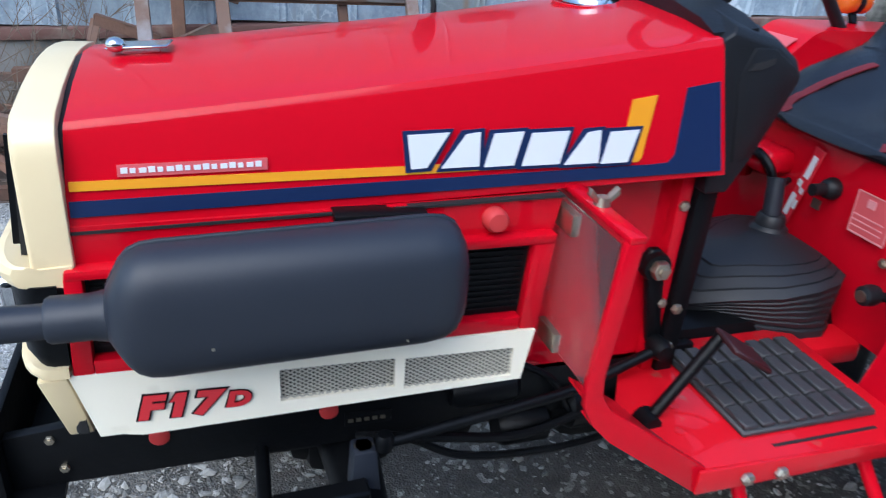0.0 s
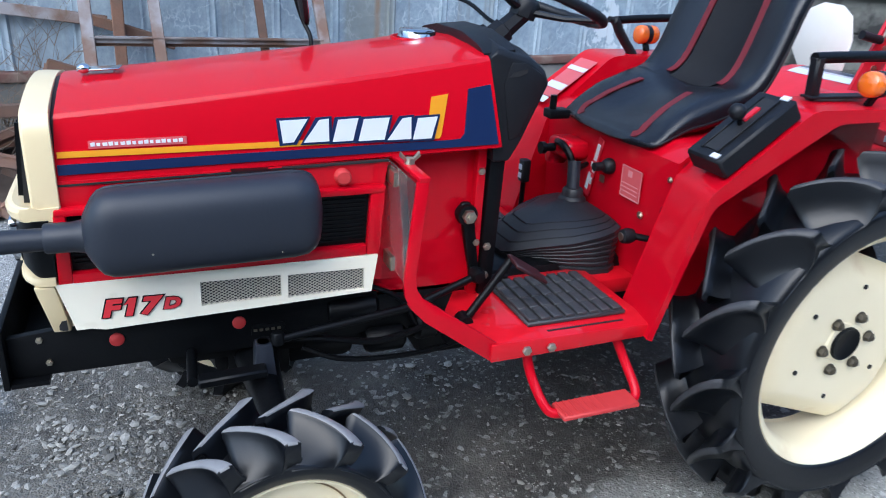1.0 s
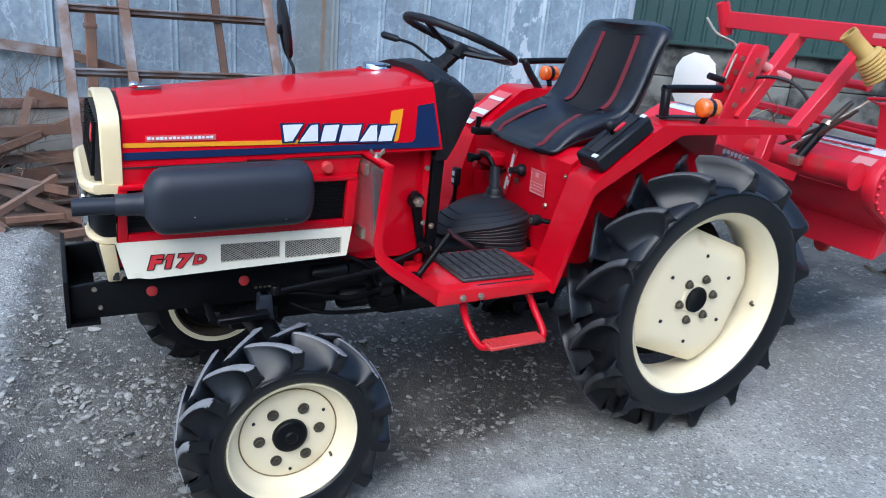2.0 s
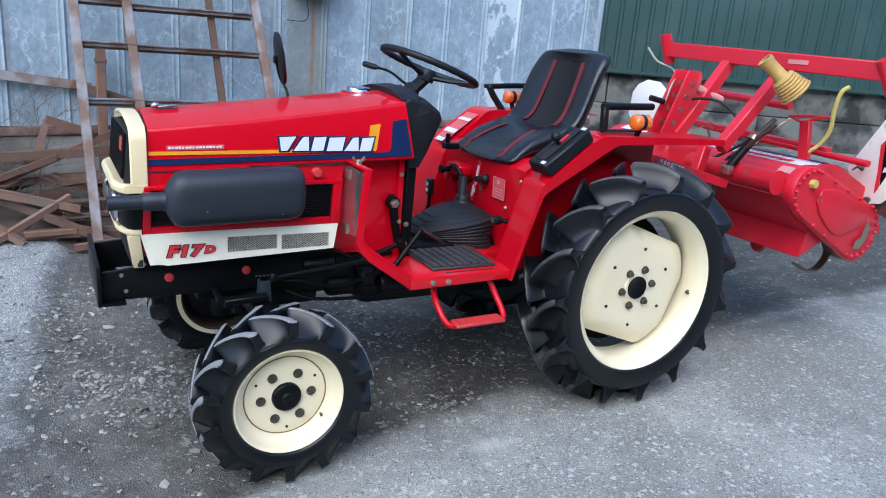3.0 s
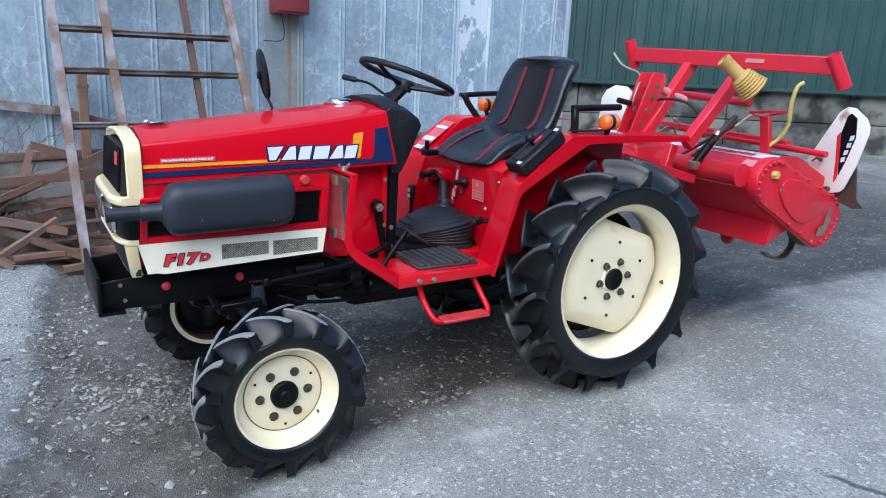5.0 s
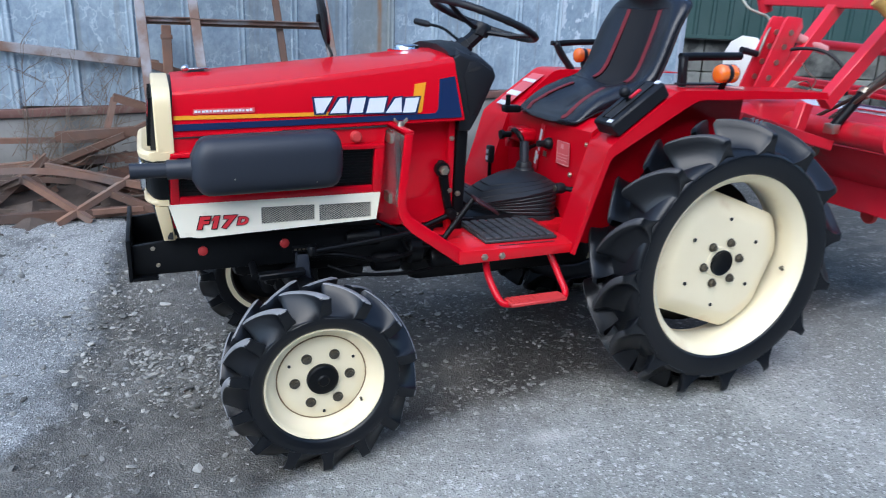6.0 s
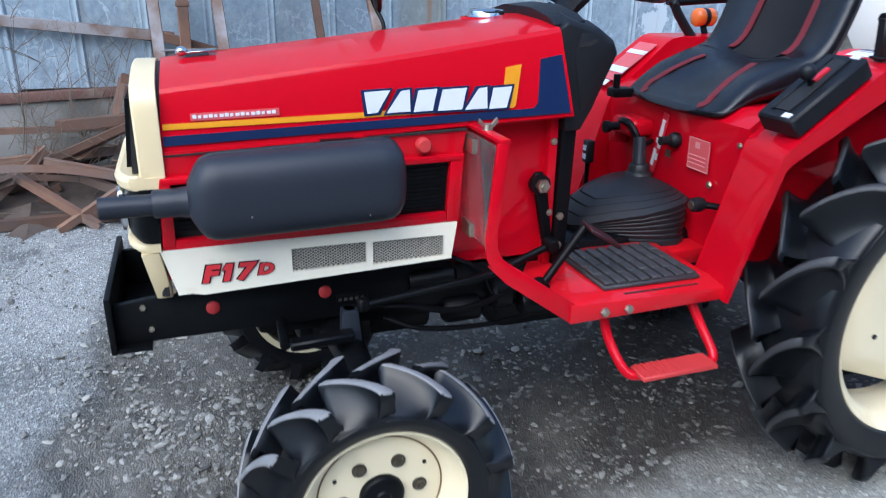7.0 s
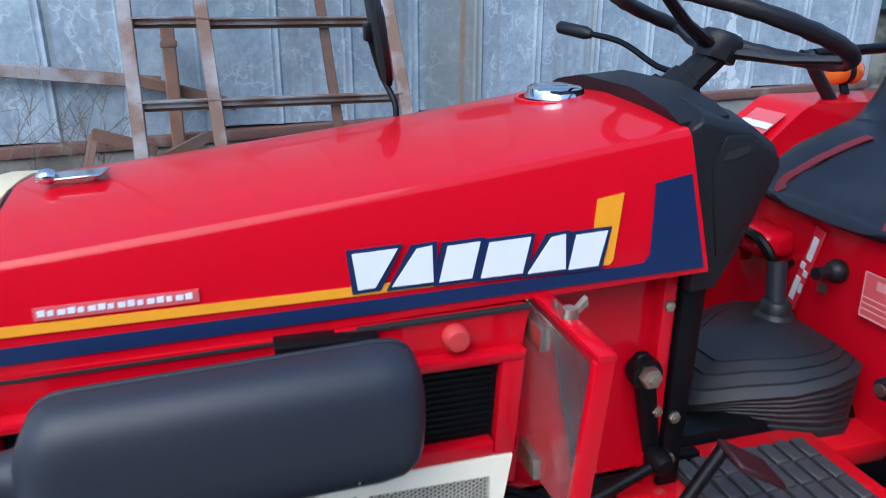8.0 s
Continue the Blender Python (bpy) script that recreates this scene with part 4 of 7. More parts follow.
    for v in kb.verts:
        v.co = Vector((v.co.x * 1.1 - 0.296, v.co.y * 1.1 - 0.030, v.co.z * 0.85 + 1.089))
    merge(lt, kb)
    part("latch", lt, CHROME, hood, "chrome bonnet latch")
    part("fuel_cap", lathe([(0, -0.012), (0.050, -0.012), (0.050, 0.000), (0.046, 0.004), (0.045, 0.014), (0.040, 0.018), (0.014, 0.019), (0, 0.019)], (0.427, 0.042, 1.151), "z", 10), CHROME, hood, "chrome filler cap")
    rim = lathe([(0.058, -0.01), (0.058, 0.003), (0.064, 0.003), (0.064, -0.01)], (0.427, 0.042, 1.1475), "z", 28, closed=True)
    part("cap_collar", rim, RED, hood)


def skew(bm, front=0.236, rear=0.262):
    """Lays a panel drawn at y = 0 along the slightly splayed near side."""
    for v in bm.verts:
        v.co.y -= front + (rear - front) * (v.co.x + 0.375) / 0.62
    return bm


def grid_mesh(x0, x1, z0, z1, pitch, w, slope):
    """Expanded metal: two crossing sets of fine strips inside a rectangle."""
    bm = bmesh.new()
    for sgn in (1, -1):
        k = x0 - (z1 - z0) / slope
        while k < x1 + (z1 - z0) / slope:
            # line z = zs + sgn * slope * (x - k)
            zs = z0 if sgn > 0 else z1
            pts = []
            for x in (max(x0, k), min(x1, k + (z1 - z0) / slope)):
                pts.append((x, zs + sgn * slope * (x - k)))
            (xa, za), (xb, zb) = pts
            if xb - xa > 0.002:
                beam((xa, -0.001 * (sgn > 0), za), (xb, -0.001 * (sgn > 0), zb), 0.002, w, bm=bm, up=(0, 0, 1))
            k += pitch
    return bm


def lettering(text, x, z, size, y, thick, bold=0.0, wide=1.25, spacing=1.16):
    """Slanted heavy letters of the built-in font, upright in x and z at depth y."""
    cu = bpy.data.curves.new("lettering", "FONT")
    cu.body, cu.size, cu.shear, cu.offset, cu.space_character, cu.resolution_u = text, 1.0, 0.22, bold, spacing, 3
    ob = new("lettering", cu)
    me = ob.to_mesh()
    bm = bmesh.new()
    bm.from_mesh(me)
    ob.to_mesh_clear()
    bpy.data.objects.remove(ob)
    bpy.data.curves.remove(cu)
    for v in bm.verts:
        v.co = Vector((x + v.co.x * size * wide, y, z + v.co.y * size))
    for f in bmesh.ops.extrude_face_region(bm, geom=bm.faces[:])["geom"]:
        if isinstance(f, bmesh.types.BMVert):
            f.co.y += thick
    return bm


def build_side_panel(s):
    bm = bmesh.new()
    t = 0.012
    prism([(-0.362, 0.868), (0.262, 0.885), (0.270, 0.936), (-0.358, 0.918)], 0.010, 0.030, bm=bm)
    prism([(-0.364, 0.856), (0.258, 0.872), (0.262, 0.887), (-0.362, 0.870)], -0.010, 0.030, r=0.004, bm=bm)
    prism([(-0.372, 0.715), (-0.346, 0.715), (-0.343, 0.860), (-0.364, 0.860)], -0.008, t, r=0.003, bm=bm)
    prism([(0.222, 0.735), (0.250, 0.735), (0.260, 0.875), (0.230, 0.875)], -0.008, t, r=0.003, bm=bm)
    prism([(-0.346, 0.715), (0.222, 0.735), (0.222, 0.757), (-0.346, 0.742)], -0.008, t, r=0.003, bm=bm)
    prism([(-0.372, 0.640), (0.27, 0.655), (0.275, 0.93), (-0.355, 0.915)], 0.035, 0.05, bm=bm)
    skew(bm)
    panel = flip(bm, s)
    panel = part("side_panel", panel, RED, tractor, "red engine side panel with a dark opening")
    # plain dark sheet closing the opening
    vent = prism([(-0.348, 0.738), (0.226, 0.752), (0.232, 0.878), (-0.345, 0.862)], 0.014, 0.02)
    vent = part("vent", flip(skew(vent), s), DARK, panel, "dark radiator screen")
    if s > 0:
        return
    ribs = bmesh.new()
    for k in range(11):
        z = 0.762 + 0.009 * k
        beam((-0.34, 0.010, z - 0.006), (0.222, 0.010, z + 0.004), 0.004, 0.003, bm=ribs)
    part("vent_ribs", skew(ribs), BLACK, vent)
    part("screen_frame", skew(prism([(0.122, 0.752), (0.222, 0.754), (0.229, 0.872), (0.126, 0.868)], 0.0115, 0.0135)), BLACK, vent)
    part("knob", skew(lathe([(0.017, 0.012), (0.017, -0.004), (0.013, -0.010), (0, -0.011)], (0.172, 0.0, 0.908), "y", 18)), RED_FADED, panel)
    # black block drawn for the dark recessed slot above the muffler
    part("bracket", skew(box((-0.046, -0.014, 0.915), (0.074, 0.02, 0.929), 0.002)), BLACK, panel)


def flip(bm, s):
    if s > 0:
        for v in bm.verts:
            v.co.y = -v.co.y
        bmesh.ops.reverse_faces(bm, faces=bm.faces)
    return bm


def build_skirt(s):
    top = lambda x: 0.722 + 0.012 * (x + 0.375) / 0.62
    bot = lambda x: 0.618 + (0.030 * (x + 0.30) / 0.53)
    X = [-0.30, -0.119, 0.041, 0.055, 0.217, 0.238]
    m0, m1 = 0.650, 0.703
    bm = bmesh.new()
    prism([(-0.378, 0.722), (-0.352, 0.622), (-0.325, 0.623), (-0.30, 0.618), (-0.119, bot(-0.119)), (-0.119, top(-0.119))], -0.006, 0.01, bm=bm)
    for a, b in ((-0.119, 0.041), (0.055, 0.217)):
        prism([(a, m1), (b, m1 + 0.002), (b, top(b)), (a, top(a))], -0.006, 0.01, bm=bm)
        prism([(a, bot(a)), (b, bot(b)), (b, m0 + 0.006), (a, m0)], -0.006, 0.01, bm=bm)
    prism([(0.041, bot(0.041)), (0.055, bot(0.055)), (0.055, top(0.055)), (0.041, top(0.041))], -0.006, 0.01, bm=bm)
    prism([(0.217, bot(0.217)), (0.234, bot(0.234)), (0.247, top(0.247)), (0.217, top(0.217))], -0.006, 0.01, bm=bm)
    bmesh.ops.remove_doubles(bm, verts=bm.verts, dist=0.0002)
    panel = part("skirt_panel", flip(skew(bm, 0.238, 0.266), s), WHITE, tractor, "white lower side panel with two mesh inserts")
    if s > 0:
        return
    for a, b in ((-0.119, 0.041), (0.055, 0.217)):
        # dark plate stands in for the unlit hollow behind the mesh
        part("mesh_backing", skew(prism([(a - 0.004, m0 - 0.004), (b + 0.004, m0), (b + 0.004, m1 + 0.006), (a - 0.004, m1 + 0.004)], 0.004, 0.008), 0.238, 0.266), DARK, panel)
        g = skew(grid_mesh(a, b, m0, m1 + 0.001, 0.0105, 0.0012, 0.62), 0.238, 0.266)
        part("mesh_insert", g, MESHMAT, panel, "zinc expanded-metal mesh")
    # model number in slanted red figures with black edges
    for text, x, z, size in (("F17", -0.304, 0.6480, 0.049), ("D", -0.192, 0.6545, 0.033)):
        for name, mat, bold, lift in (("figure_edge", BLACK, 0.095, 0.0), ("figure", DECAL_RED, 0.052, 0.0014)):
            figs = lettering(text, x, z, size, -0.0095 - lift, 0.0012, bold)
            if len(text) > 1:  # the slanting nose of the figure 1
                tip = [(0.605 - bold * 0.5, 0.47 - bold * 0.5), (0.74, 0.53 - bold * 0.5), (0.74, 0.682 + bold), (0.70 - bold * 0.5, 0.682 + bold)]
                prism([(x + (u + 0.22 * v) * size * 1.25, z + v * size) for u, v in tip], -0.0096 - lift, -0.0084 - lift, bm=figs)
            part(name, skew(figs, 0.238, 0.266), mat, panel)


def bowed(profile, half, depth=0.095, back=-0.352):
    """A profile in x and z drawn out across the nose, its front turned back round the corners."""
    rings = []
    for f in (-1, -0.985, -0.95, -0.89, -0.80, -0.68, -0.5, 0, 0.5, 0.68, 0.80, 0.89, 0.95, 0.985, 1):
        y = f * half
        k = max(0.0, (abs(f) - 0.62) / 0.38)
        dx = 0.042 * (1 - math.sqrt(max(0.0, 1 - k * k)))
        rings.append([(x + dx * min(1.0, max(0.0, (back - x) / depth)), y, z) for x, z in profile])
    return loft(rings)


def build_front():
    """Cream nose: posts and hood of the grille, lip, lamp housing, lower corners."""
    path = [(-0.237, 0.855), (-0.236, 0.90), (-0.234, 0.95), (-0.230, 1.0)]
    path += [(-0.182 - 0.047 * math.cos(radians(18 * k)), 1.002 + 0.048 * math.sin(radians(18 * k))) for k in range(1, 6)]
    path += [(-0.12, 1.060), (-0.06, 1.066), (0.0, 1.068)]
    path += [(-y, z) for y, z in path[-2::-1]]
    rings = []
    for k, (y, z) in enumerate(path):
        y0, z0 = path[max(k - 1, 0)]
        y1, z1 = path[min(k + 1, len(path) - 1)]
        n = Vector((-(z1 - z0), y1 - y0)).normalized()
        rings.append([(x, y + n.x * d, z + n.y * d) for x, d in ((-0.350, 0.0), (-0.393, 0.0005), (-0.3975, -0.004), (-0.3975, -0.010), (-0.388, -0.014), (-0.386, -0.027), (-0.350, -0.027))])
    bm = loft(rings)
    bevel(bm, 0.0015, 2, 40)
    lip = bowed([(-0.352, 0.846), (-0.440, 0.848), (-0.447, 0.853), (-0.449, 0.866), (-0.445, 0.874), (-0.436, 0.877), (-0.412, 0.872), (-0.352, 0.874)], 0.240)
    merge(bm, lip)
    nose = part("front_cowl", bm, CREAM, tractor, "cream front cowl round the grille", 22)
    g = bmesh.new()
    prism([(-0.365, 0.872), (-0.412, 0.874), (-0.400, 1.020), (-0.365, 1.022)], -0.200, 0.200, bm=g)
    grille = part("grille", g, DARK, nose, "black slatted grille")
    for k in range(17):
        y = -0.188 + k * 0.0235
        part("grille_bar", beam((-0.4155, y, 0.885), (-0.403, y, 1.020), 0.006, 0.010, up=(1, 0, 0)), BLACK, nose)
    part("emblem", prism([(-0.4145, 0.965), (-0.404, 0.965), (-0.400, 1.004), (-0.4105, 1.004)], -0.165, -0.105), RED_FADED, grille, "small red emblem plate")
    # black lamp band under the lip
    hb = bowed([(-0.372, 0.738), (-0.424, 0.738), (-0.434, 0.752), (-0.436, 0.835), (-0.432, 0.850), (-0.372, 0.850)], 0.243, 0.064, -0.372)
    lamps = part("headlight_housing", hb, BLACK, tractor, "black headlight band")
    for s in (-1, 1):
        ring = prism(oval(s * 0.120, 0.797, 0.074, 0.046, 7, 32), -0.445, -0.430, "x", 0.003)
        part("headlight_bezel", ring, CHROME, lamps, "chrome headlight bezel")
        part("headlight_lens", prism(oval(s * 0.120, 0.797, 0.066, 0.038, 7, 32), -0.4475, -0.4452, "x", 0.001), LENS, lamps)
    trim = bowed([(-0.374, 0.722), (-0.432, 0.722), (-0.440, 0.727), (-0.440, 0.733), (-0.432, 0.738), (-0.374, 0.738)], 0.249, 0.066, -0.374)
    part("lower_trim", trim, CREAM, tractor, "cream moulding under the headlights")
    for s in (-1, 1):
        c = prism([(-0.378, 0.720), (-0.414, 0.720), (-0.396, 0.605), (-0.364, 0.605)], 0, 1)
        for v in c.verts:
            v.co.y = s * ((0.248 if v.co.y < 0.5 else 0.20) - 0.035 * sstep(0.72, 0.6, v.co.z))
        bmesh.ops.recalc_face_normals(c, faces=c.faces)
        bevel(c, 0.004, 2, 30)
        part("lower_corner", c, CREAM, tractor, "cream lower corner piece")
    lg = bowed([(-0.37, 0.72), (-0.425, 0.72), (-0.400, 0.612), (-0.37, 0.612)], 0.222, 0.055, -0.37)
    part("lower_grille", lg, DARK, tractor)
    part("lower_moulding", bowed([(-0.37, 0.604), (-0.394, 0.604), (-0.399, 0.608), (-0.396, 0.614), (-0.37, 0.614)], 0.190, 0.03, -0.37), CREAM, tractor, "thin cream moulding under the lower grille")


def build_muffler():
    """Pressed from two pans with a rolled seam between them; the outer pan is the deeper one."""
    c, rings = -0.295, []
    mid = lambda x: 0.847 + 0.031 * (x + 0.09)
    prof = [(-0.312, 0.030, 0.032), (-0.304, 0.040, 0.048), (-0.294, 0.049, 0.066), (-0.284, 0.055, 0.077), (-0.270, 0.059, 0.083), (-0.250, 0.061, 0.0845), (0.06, 0.063, 0.086),
            (0.085, 0.061, 0.083), (0.100, 0.055, 0.074), (0.109, 0.045, 0.060), (0.1145, 0.03, 0.04), (0.1155, 0.01, 0.012)]
    for x, a, b in prof:
        rings.append([(x, c + (y if y < 0 else y * 0.4), mid(x) + z) for y, z in oval(0, 0, a, b, 2.7, 48)])
    muf = part("muffler", loft(rings), SATIN, tractor, "satin black muffler", 60)
    edge = [(x, mid(x) + b + 0.0025) for x, a, b in prof] + [(x, mid(x) - b - 0.0025) for x, a, b in prof[::-1]]
    part("seam", prism(edge, c - 0.003, c + 0.003, r=0.001, seg=1), SATIN, muf, "thin rolled seam", 60)
    z = mid(-0.31) - 0.004
    part("collar", lathe([(0.034, 0.006), (0.030, -0.006), (0.0275, -0.020), (0.0275, -0.062), (0.025, -0.066), (0, -0.066)], (-0.310, c, z), "x", 24), SATIN, muf)
    part("exhaust_pipe", lathe([(0.0, -0.05), (0.0205, -0.05), (0.0215, -0.160), (0.018, -0.160), (0.017, -0.13), (0, -0.13)], (-0.310, c, z - 0.001), "x", 24), SATIN, muf, "bare open tail pipe")
    for x, dz, r in ((-0.20, -0.030, 0.0022), (0.045, 0.012, 0.0026), (-0.03, -0.012, 0.0018), (0.03, -0.055, 0.0015)):
        part("weld_speck", lathe([(0, -0.002), (r, -0.001), (r, 0.002), (0, 0.002)], (x, c - 0.060, mid(x) + dz), "y", 8), STEEL, muf)
    part("flange_bracket", box((-0.05, -0.275, 0.86), (0.05, -0.225, 0.90), 0.003), BLACK, muf)


def build_chassis():
    for s in (-1, 1):
        rail = part("chassis_rail", prism([(-0.489, 0.492), (0.62, 0.492), (0.62, 0.60), (-0.34, 0.60), (-0.489, 0.585)], s * 0.178, s * 0.160, r=0.003), BLACK, tractor, "black steel chassis rail")
        for x, z in ((-0.288, 0.556), (-0.040, 0.561)):
            part("plug", lathe([(0.0148, 0.0), (0.0148, s * 0.004), (0.011, s * 0.007), (0, s * 0.007)], (x, s * 0.178, z), "y", 18), RED_FADED, rail, "faded red plastic plug")
        for x, z in ((-0.43, 0.575), (-0.418, 0.522)):
            part("bolt", hexnut((x, s * 0.178, z), 0.007, 0.005, "y", s=s), STEEL, rail)
    bumper = bmesh.new()
    box((-0.502, -0.205, 0.482), (-0.489, 0.205, 0.612), 0.003, bm=bumper)
    box((-0.489, -0.20, 0.482), (-0.42, 0.20, 0.492), bm=bumper)
    part("front_bracket", bumper, BLACK, tractor, "black front weight bracket")
    eng = bmesh.new()
    box((-0.20, -0.14, 0.44), (0.42, 0.14, 0.72), 0.03, bm=eng)
    box((0.40, -0.13, 0.36), (1.15, 0.13, 0.60), 0.04, bm=eng)
    box((-0.10, -0.10, 0.38), (0.25, 0.10, 0.46), 0.03, bm=eng)
    lathe([(0, -0.14), (0.085, -0.13), (0.085, 0.13), (0, 0.14)], (0.36, -0.05, 0.50), "x", 20, bm=eng)
    part("engine_block", eng, BLACK, tractor, "oily black engine and gearbox castings")
    for x, y, z, r, l in ((0.30, -0.17, 0.47, 0.035, 0.10), (0.40, -0.17, 0.50, 0.045, 0.06), (0.22, -0.17, 0.56, 0.03, 0.12), (0.52, -0.19, 0.47, 0.035, 0.14), (0.16, -0.18, 0.62, 0.02, 0.2)):
        w = lathe([(0, -l / 2), (r * 0.8, -l / 2), (r, -l / 2 + 0.01), (r, l / 2 - 0.01), (r * 0.7, l / 2), (0, l / 2)], (x, y, z), "x", 14)
        part("engine_fitting", w, BLACK, tractor)
    thing_plate()
    for pts, r in (([(0.0, -0.2, 0.52), (0.12, -0.24, 0.53), (0.28, -0.22, 0.49), (0.45, -0.2, 0.52)], 0.012), ([(0.1, -0.17, 0.47), (0.2, -0.2, 0.44), (0.4, -0.2, 0.43), (0.6, -0.18, 0.46)], 0.010), ([(0.25, -0.18, 0.62), (0.33, -0.2, 0.58), (0.38, -0.2, 0.5), (0.5, -0.17, 0.45)], 0.009)):
        part("hose", tube(smooth_line(pts), r * 0.7, 8), BLACK, tractor)


def thing_plate():
    pl = part("maker_plate", box((-0.015, -0.1815, 0.525), (0.06, -0.1785, 0.55), 0.001), BLACK, tractor, "small black data plate")
    for k in range(5):
        part("plate_mark", box((-0.010 + 0.013 * k, -0.1835, 0.534), (-0.002 + 0.013 * k, -0.1817, 0.540)), STEEL, pl)
    return pl


def build_axle():
    ax = bmesh.new()
    lathe([(0, -0.40), (0.030, -0.40), (0.036, -0.30), (0.05, -0.12), (0.05, 0.12), (0.036, 0.30), (0.030, 0.40), (0, 0.40)], (0.0, 0, 0.44), "y", 18, bm=ax)
    box((-0.07, -0.11, 0.36), (0.09, 0.11, 0.50), 0.03, bm=ax)
    axle = part("front_axle", ax, BLACK, tractor, "black driven front axle")
    for s in (-1, 1):
        k = bmesh.new()
        lathe([(0, 0.12), (0.030, 0.12), (0.036, 0.10), (0.038, 0.04), (0.052, 0.02), (0.058, -0.05), (0.04, -0.09), (0, -0.09)], (0.0, s * 0.385, 0.275), "z", 20, bm=k)
        lathe([(0, 0), (0.052, 0), (0.052, s * 0.04), (0.035, s * 0.09), (0.03, s * 0.13), (0, s * 0.13)], (0.0, s * 0.40, 0.256), "y", 20, bm=k)
        part("strut", prism([(-0.018, 0.548), (0.018, 0.548), (0.030, 0.42), (-0.024, 0.42)], s * 0.272, s * 0.234, r=0.006), SATIN, axle, "glossy black tapered strut")
        part("kingpin_housing", k, BLACK, axle)
        # black disc added to darken the wheel's inner side, in place of shade
        part("brake_drum", lathe([(0, 0), (0.125, 0), (0.130, -s * 0.01), (0.130, -s * 0.05), (0.10, -s * 0.065), (0, -s * 0.065)], (0, s * 0.505, 0.258), "y", 28), BLACK, axle)
    for s in (-1, 1):
        part("strut_bolt", hexnut((0.0, s * 0.253, 0.548), 0.015, 0.014, "z"), DARK_STEEL, axle)
    arm = bmesh.new()
    beam((0.0, -0.30, 0.505), (-0.14, -0.30, 0.50), 0.035, 0.02, 0.004, bm=arm)
    rod((-0.15, -0.30, 0.50), (-0.12, 0.32, 0.50), 0.011, bm=arm)
    part("track_rod", arm, BLACK, axle)
    link = bmesh.new()
    tube([(0.03, -0.262, 0.553), (0.32, -0.236, 0.574), (0.36, -0.232, 0.580), (0.505, -0.222, 0.630)], 0.0095, 12, link)
    lathe([(0, -0.014), (0.014, -0.012), (0.015, 0.008), (0.011, 0.015), (0, 0.016)], (0.03, -0.262, 0.556), "z", 14, bm=link)
    part("drag_link", link, BLACK, tractor, "black steering drag link")
    strut = bmesh.new()
    rod((0.06, -0.03, 0.43), (0.62, -0.03, 0.46), 0.02, 12, bm=strut)
    rod((0.30, -0.03, 0.443), (0.36, -0.03, 0.446), 0.032, 12, bm=strut)
    part("drive_shaft", strut, BLACK, tractor)


def treads(R, w, rim_r, n, lug, thick, sweep, s, edge_r, scoop, back, fan):
    """A deep-lugged farm tyre about the y axis; s: -1 near side, 1 far side.
    Each lug has a narrow crest that runs from the shoulder to the middle, a scooped face that falls to the sidewall and a steep back."""
    Rc = R - lug
    h = w / 2
    prof = [(rim_r + 0.002, h * 0.55), (rim_r + 0.004, h * 0.80), (rim_r + 0.010, h * 0.885), (rim_r + 0.016, h * 0.90), (rim_r + (edge_r - rim_r) * 0.55, h * 0.965),
            (edge_r - 0.012, h * 0.985), (edge_r, h * 0.975), (edge_r + (Rc - edge_r) * 0.45, h * 0.86), (Rc - 0.008, h * 0.60), (Rc, h * 0.2)]
    prof = [(r, -d) for r, d in prof] + [(r, d) for r, d in prof[::-1]]
    bm = lathe(prof, (0, 0, 0), "y", 78)
    pitch = 2 * math.pi / n
    drop = 0.032 if R > 0.4 else 0.010  # how far the crests fall off towards the shoulder
    foot_r = edge_r - 0.004
    for side in (-1, 1):
        for k in range(n):
            t0 = pitch * (k + (0.5 if side > 0 else 0))
            rings = []
            for q in (-0.10, -0.05, 0.0, 0.10, 0.22, 0.36, 0.50, 0.64, 0.78, 0.90, 0.97, 1.0):
                sq, out = max(q, 0.0), max(-q, 0.0)
                th = t0 + sweep * (0.30 * sq + 0.70 * sq ** 1.7)
                cy, cr = h * (0.985 - 1.05 * sq + 0.5 * out), R - drop * (1 - sq) ** 2 - 1.1 * out ** 2 - 0.03 * out - (0.012 if q == 1.0 else 0.0)
                wd = thick * (1.15 - 0.30 * sq) / R
                ring = [(th - wd * 0.5, cr - 0.003, cy), (th - wd * 0.3, cr, cy), (th + wd * 0.3, cr, cy), (th + wd * 0.5, cr - 0.003, cy)]
                lead = pitch * (fan[0] + (fan[1] - fan[0]) * sq)
                yf = h * (0.99 + 0.02 * out)
                for f, fall in scoop:
                    ring.append((th + wd * 0.5 + lead * fall ** 2, cr + (foot_r - cr) * fall, cy + (yf - cy) * f))
                ring += [(th + wd * 0.5 + lead * 0.6, edge_r - 0.020, h * 0.86), (th - wd * 0.5, min(edge_r, Rc) - 0.020, h * 0.80 * (1 - 0.6 * sq))]
                tail = pitch * (fan[2] + (fan[3] - fan[2]) * sq)
                base = R - back + (Rc - 0.004 - R + back) * sstep(0.0, 0.45, sq)
                for f in (1.0, 0.66, 0.36, 0.14):
                    ring.append((th - wd * 0.5 - tail * f ** 1.6, cr - 0.004 + (base - cr) * (1 - (1 - f) ** 2.2), cy * (1 - 0.10 * f * (1 - sq))))
                rings.append([(r * math.cos(a), side * y, r * math.sin(a)) for a, r, y in ring])
            loft(rings, True, bm)
    for v in bm.verts:
        v.co.y *= -s
    return bm


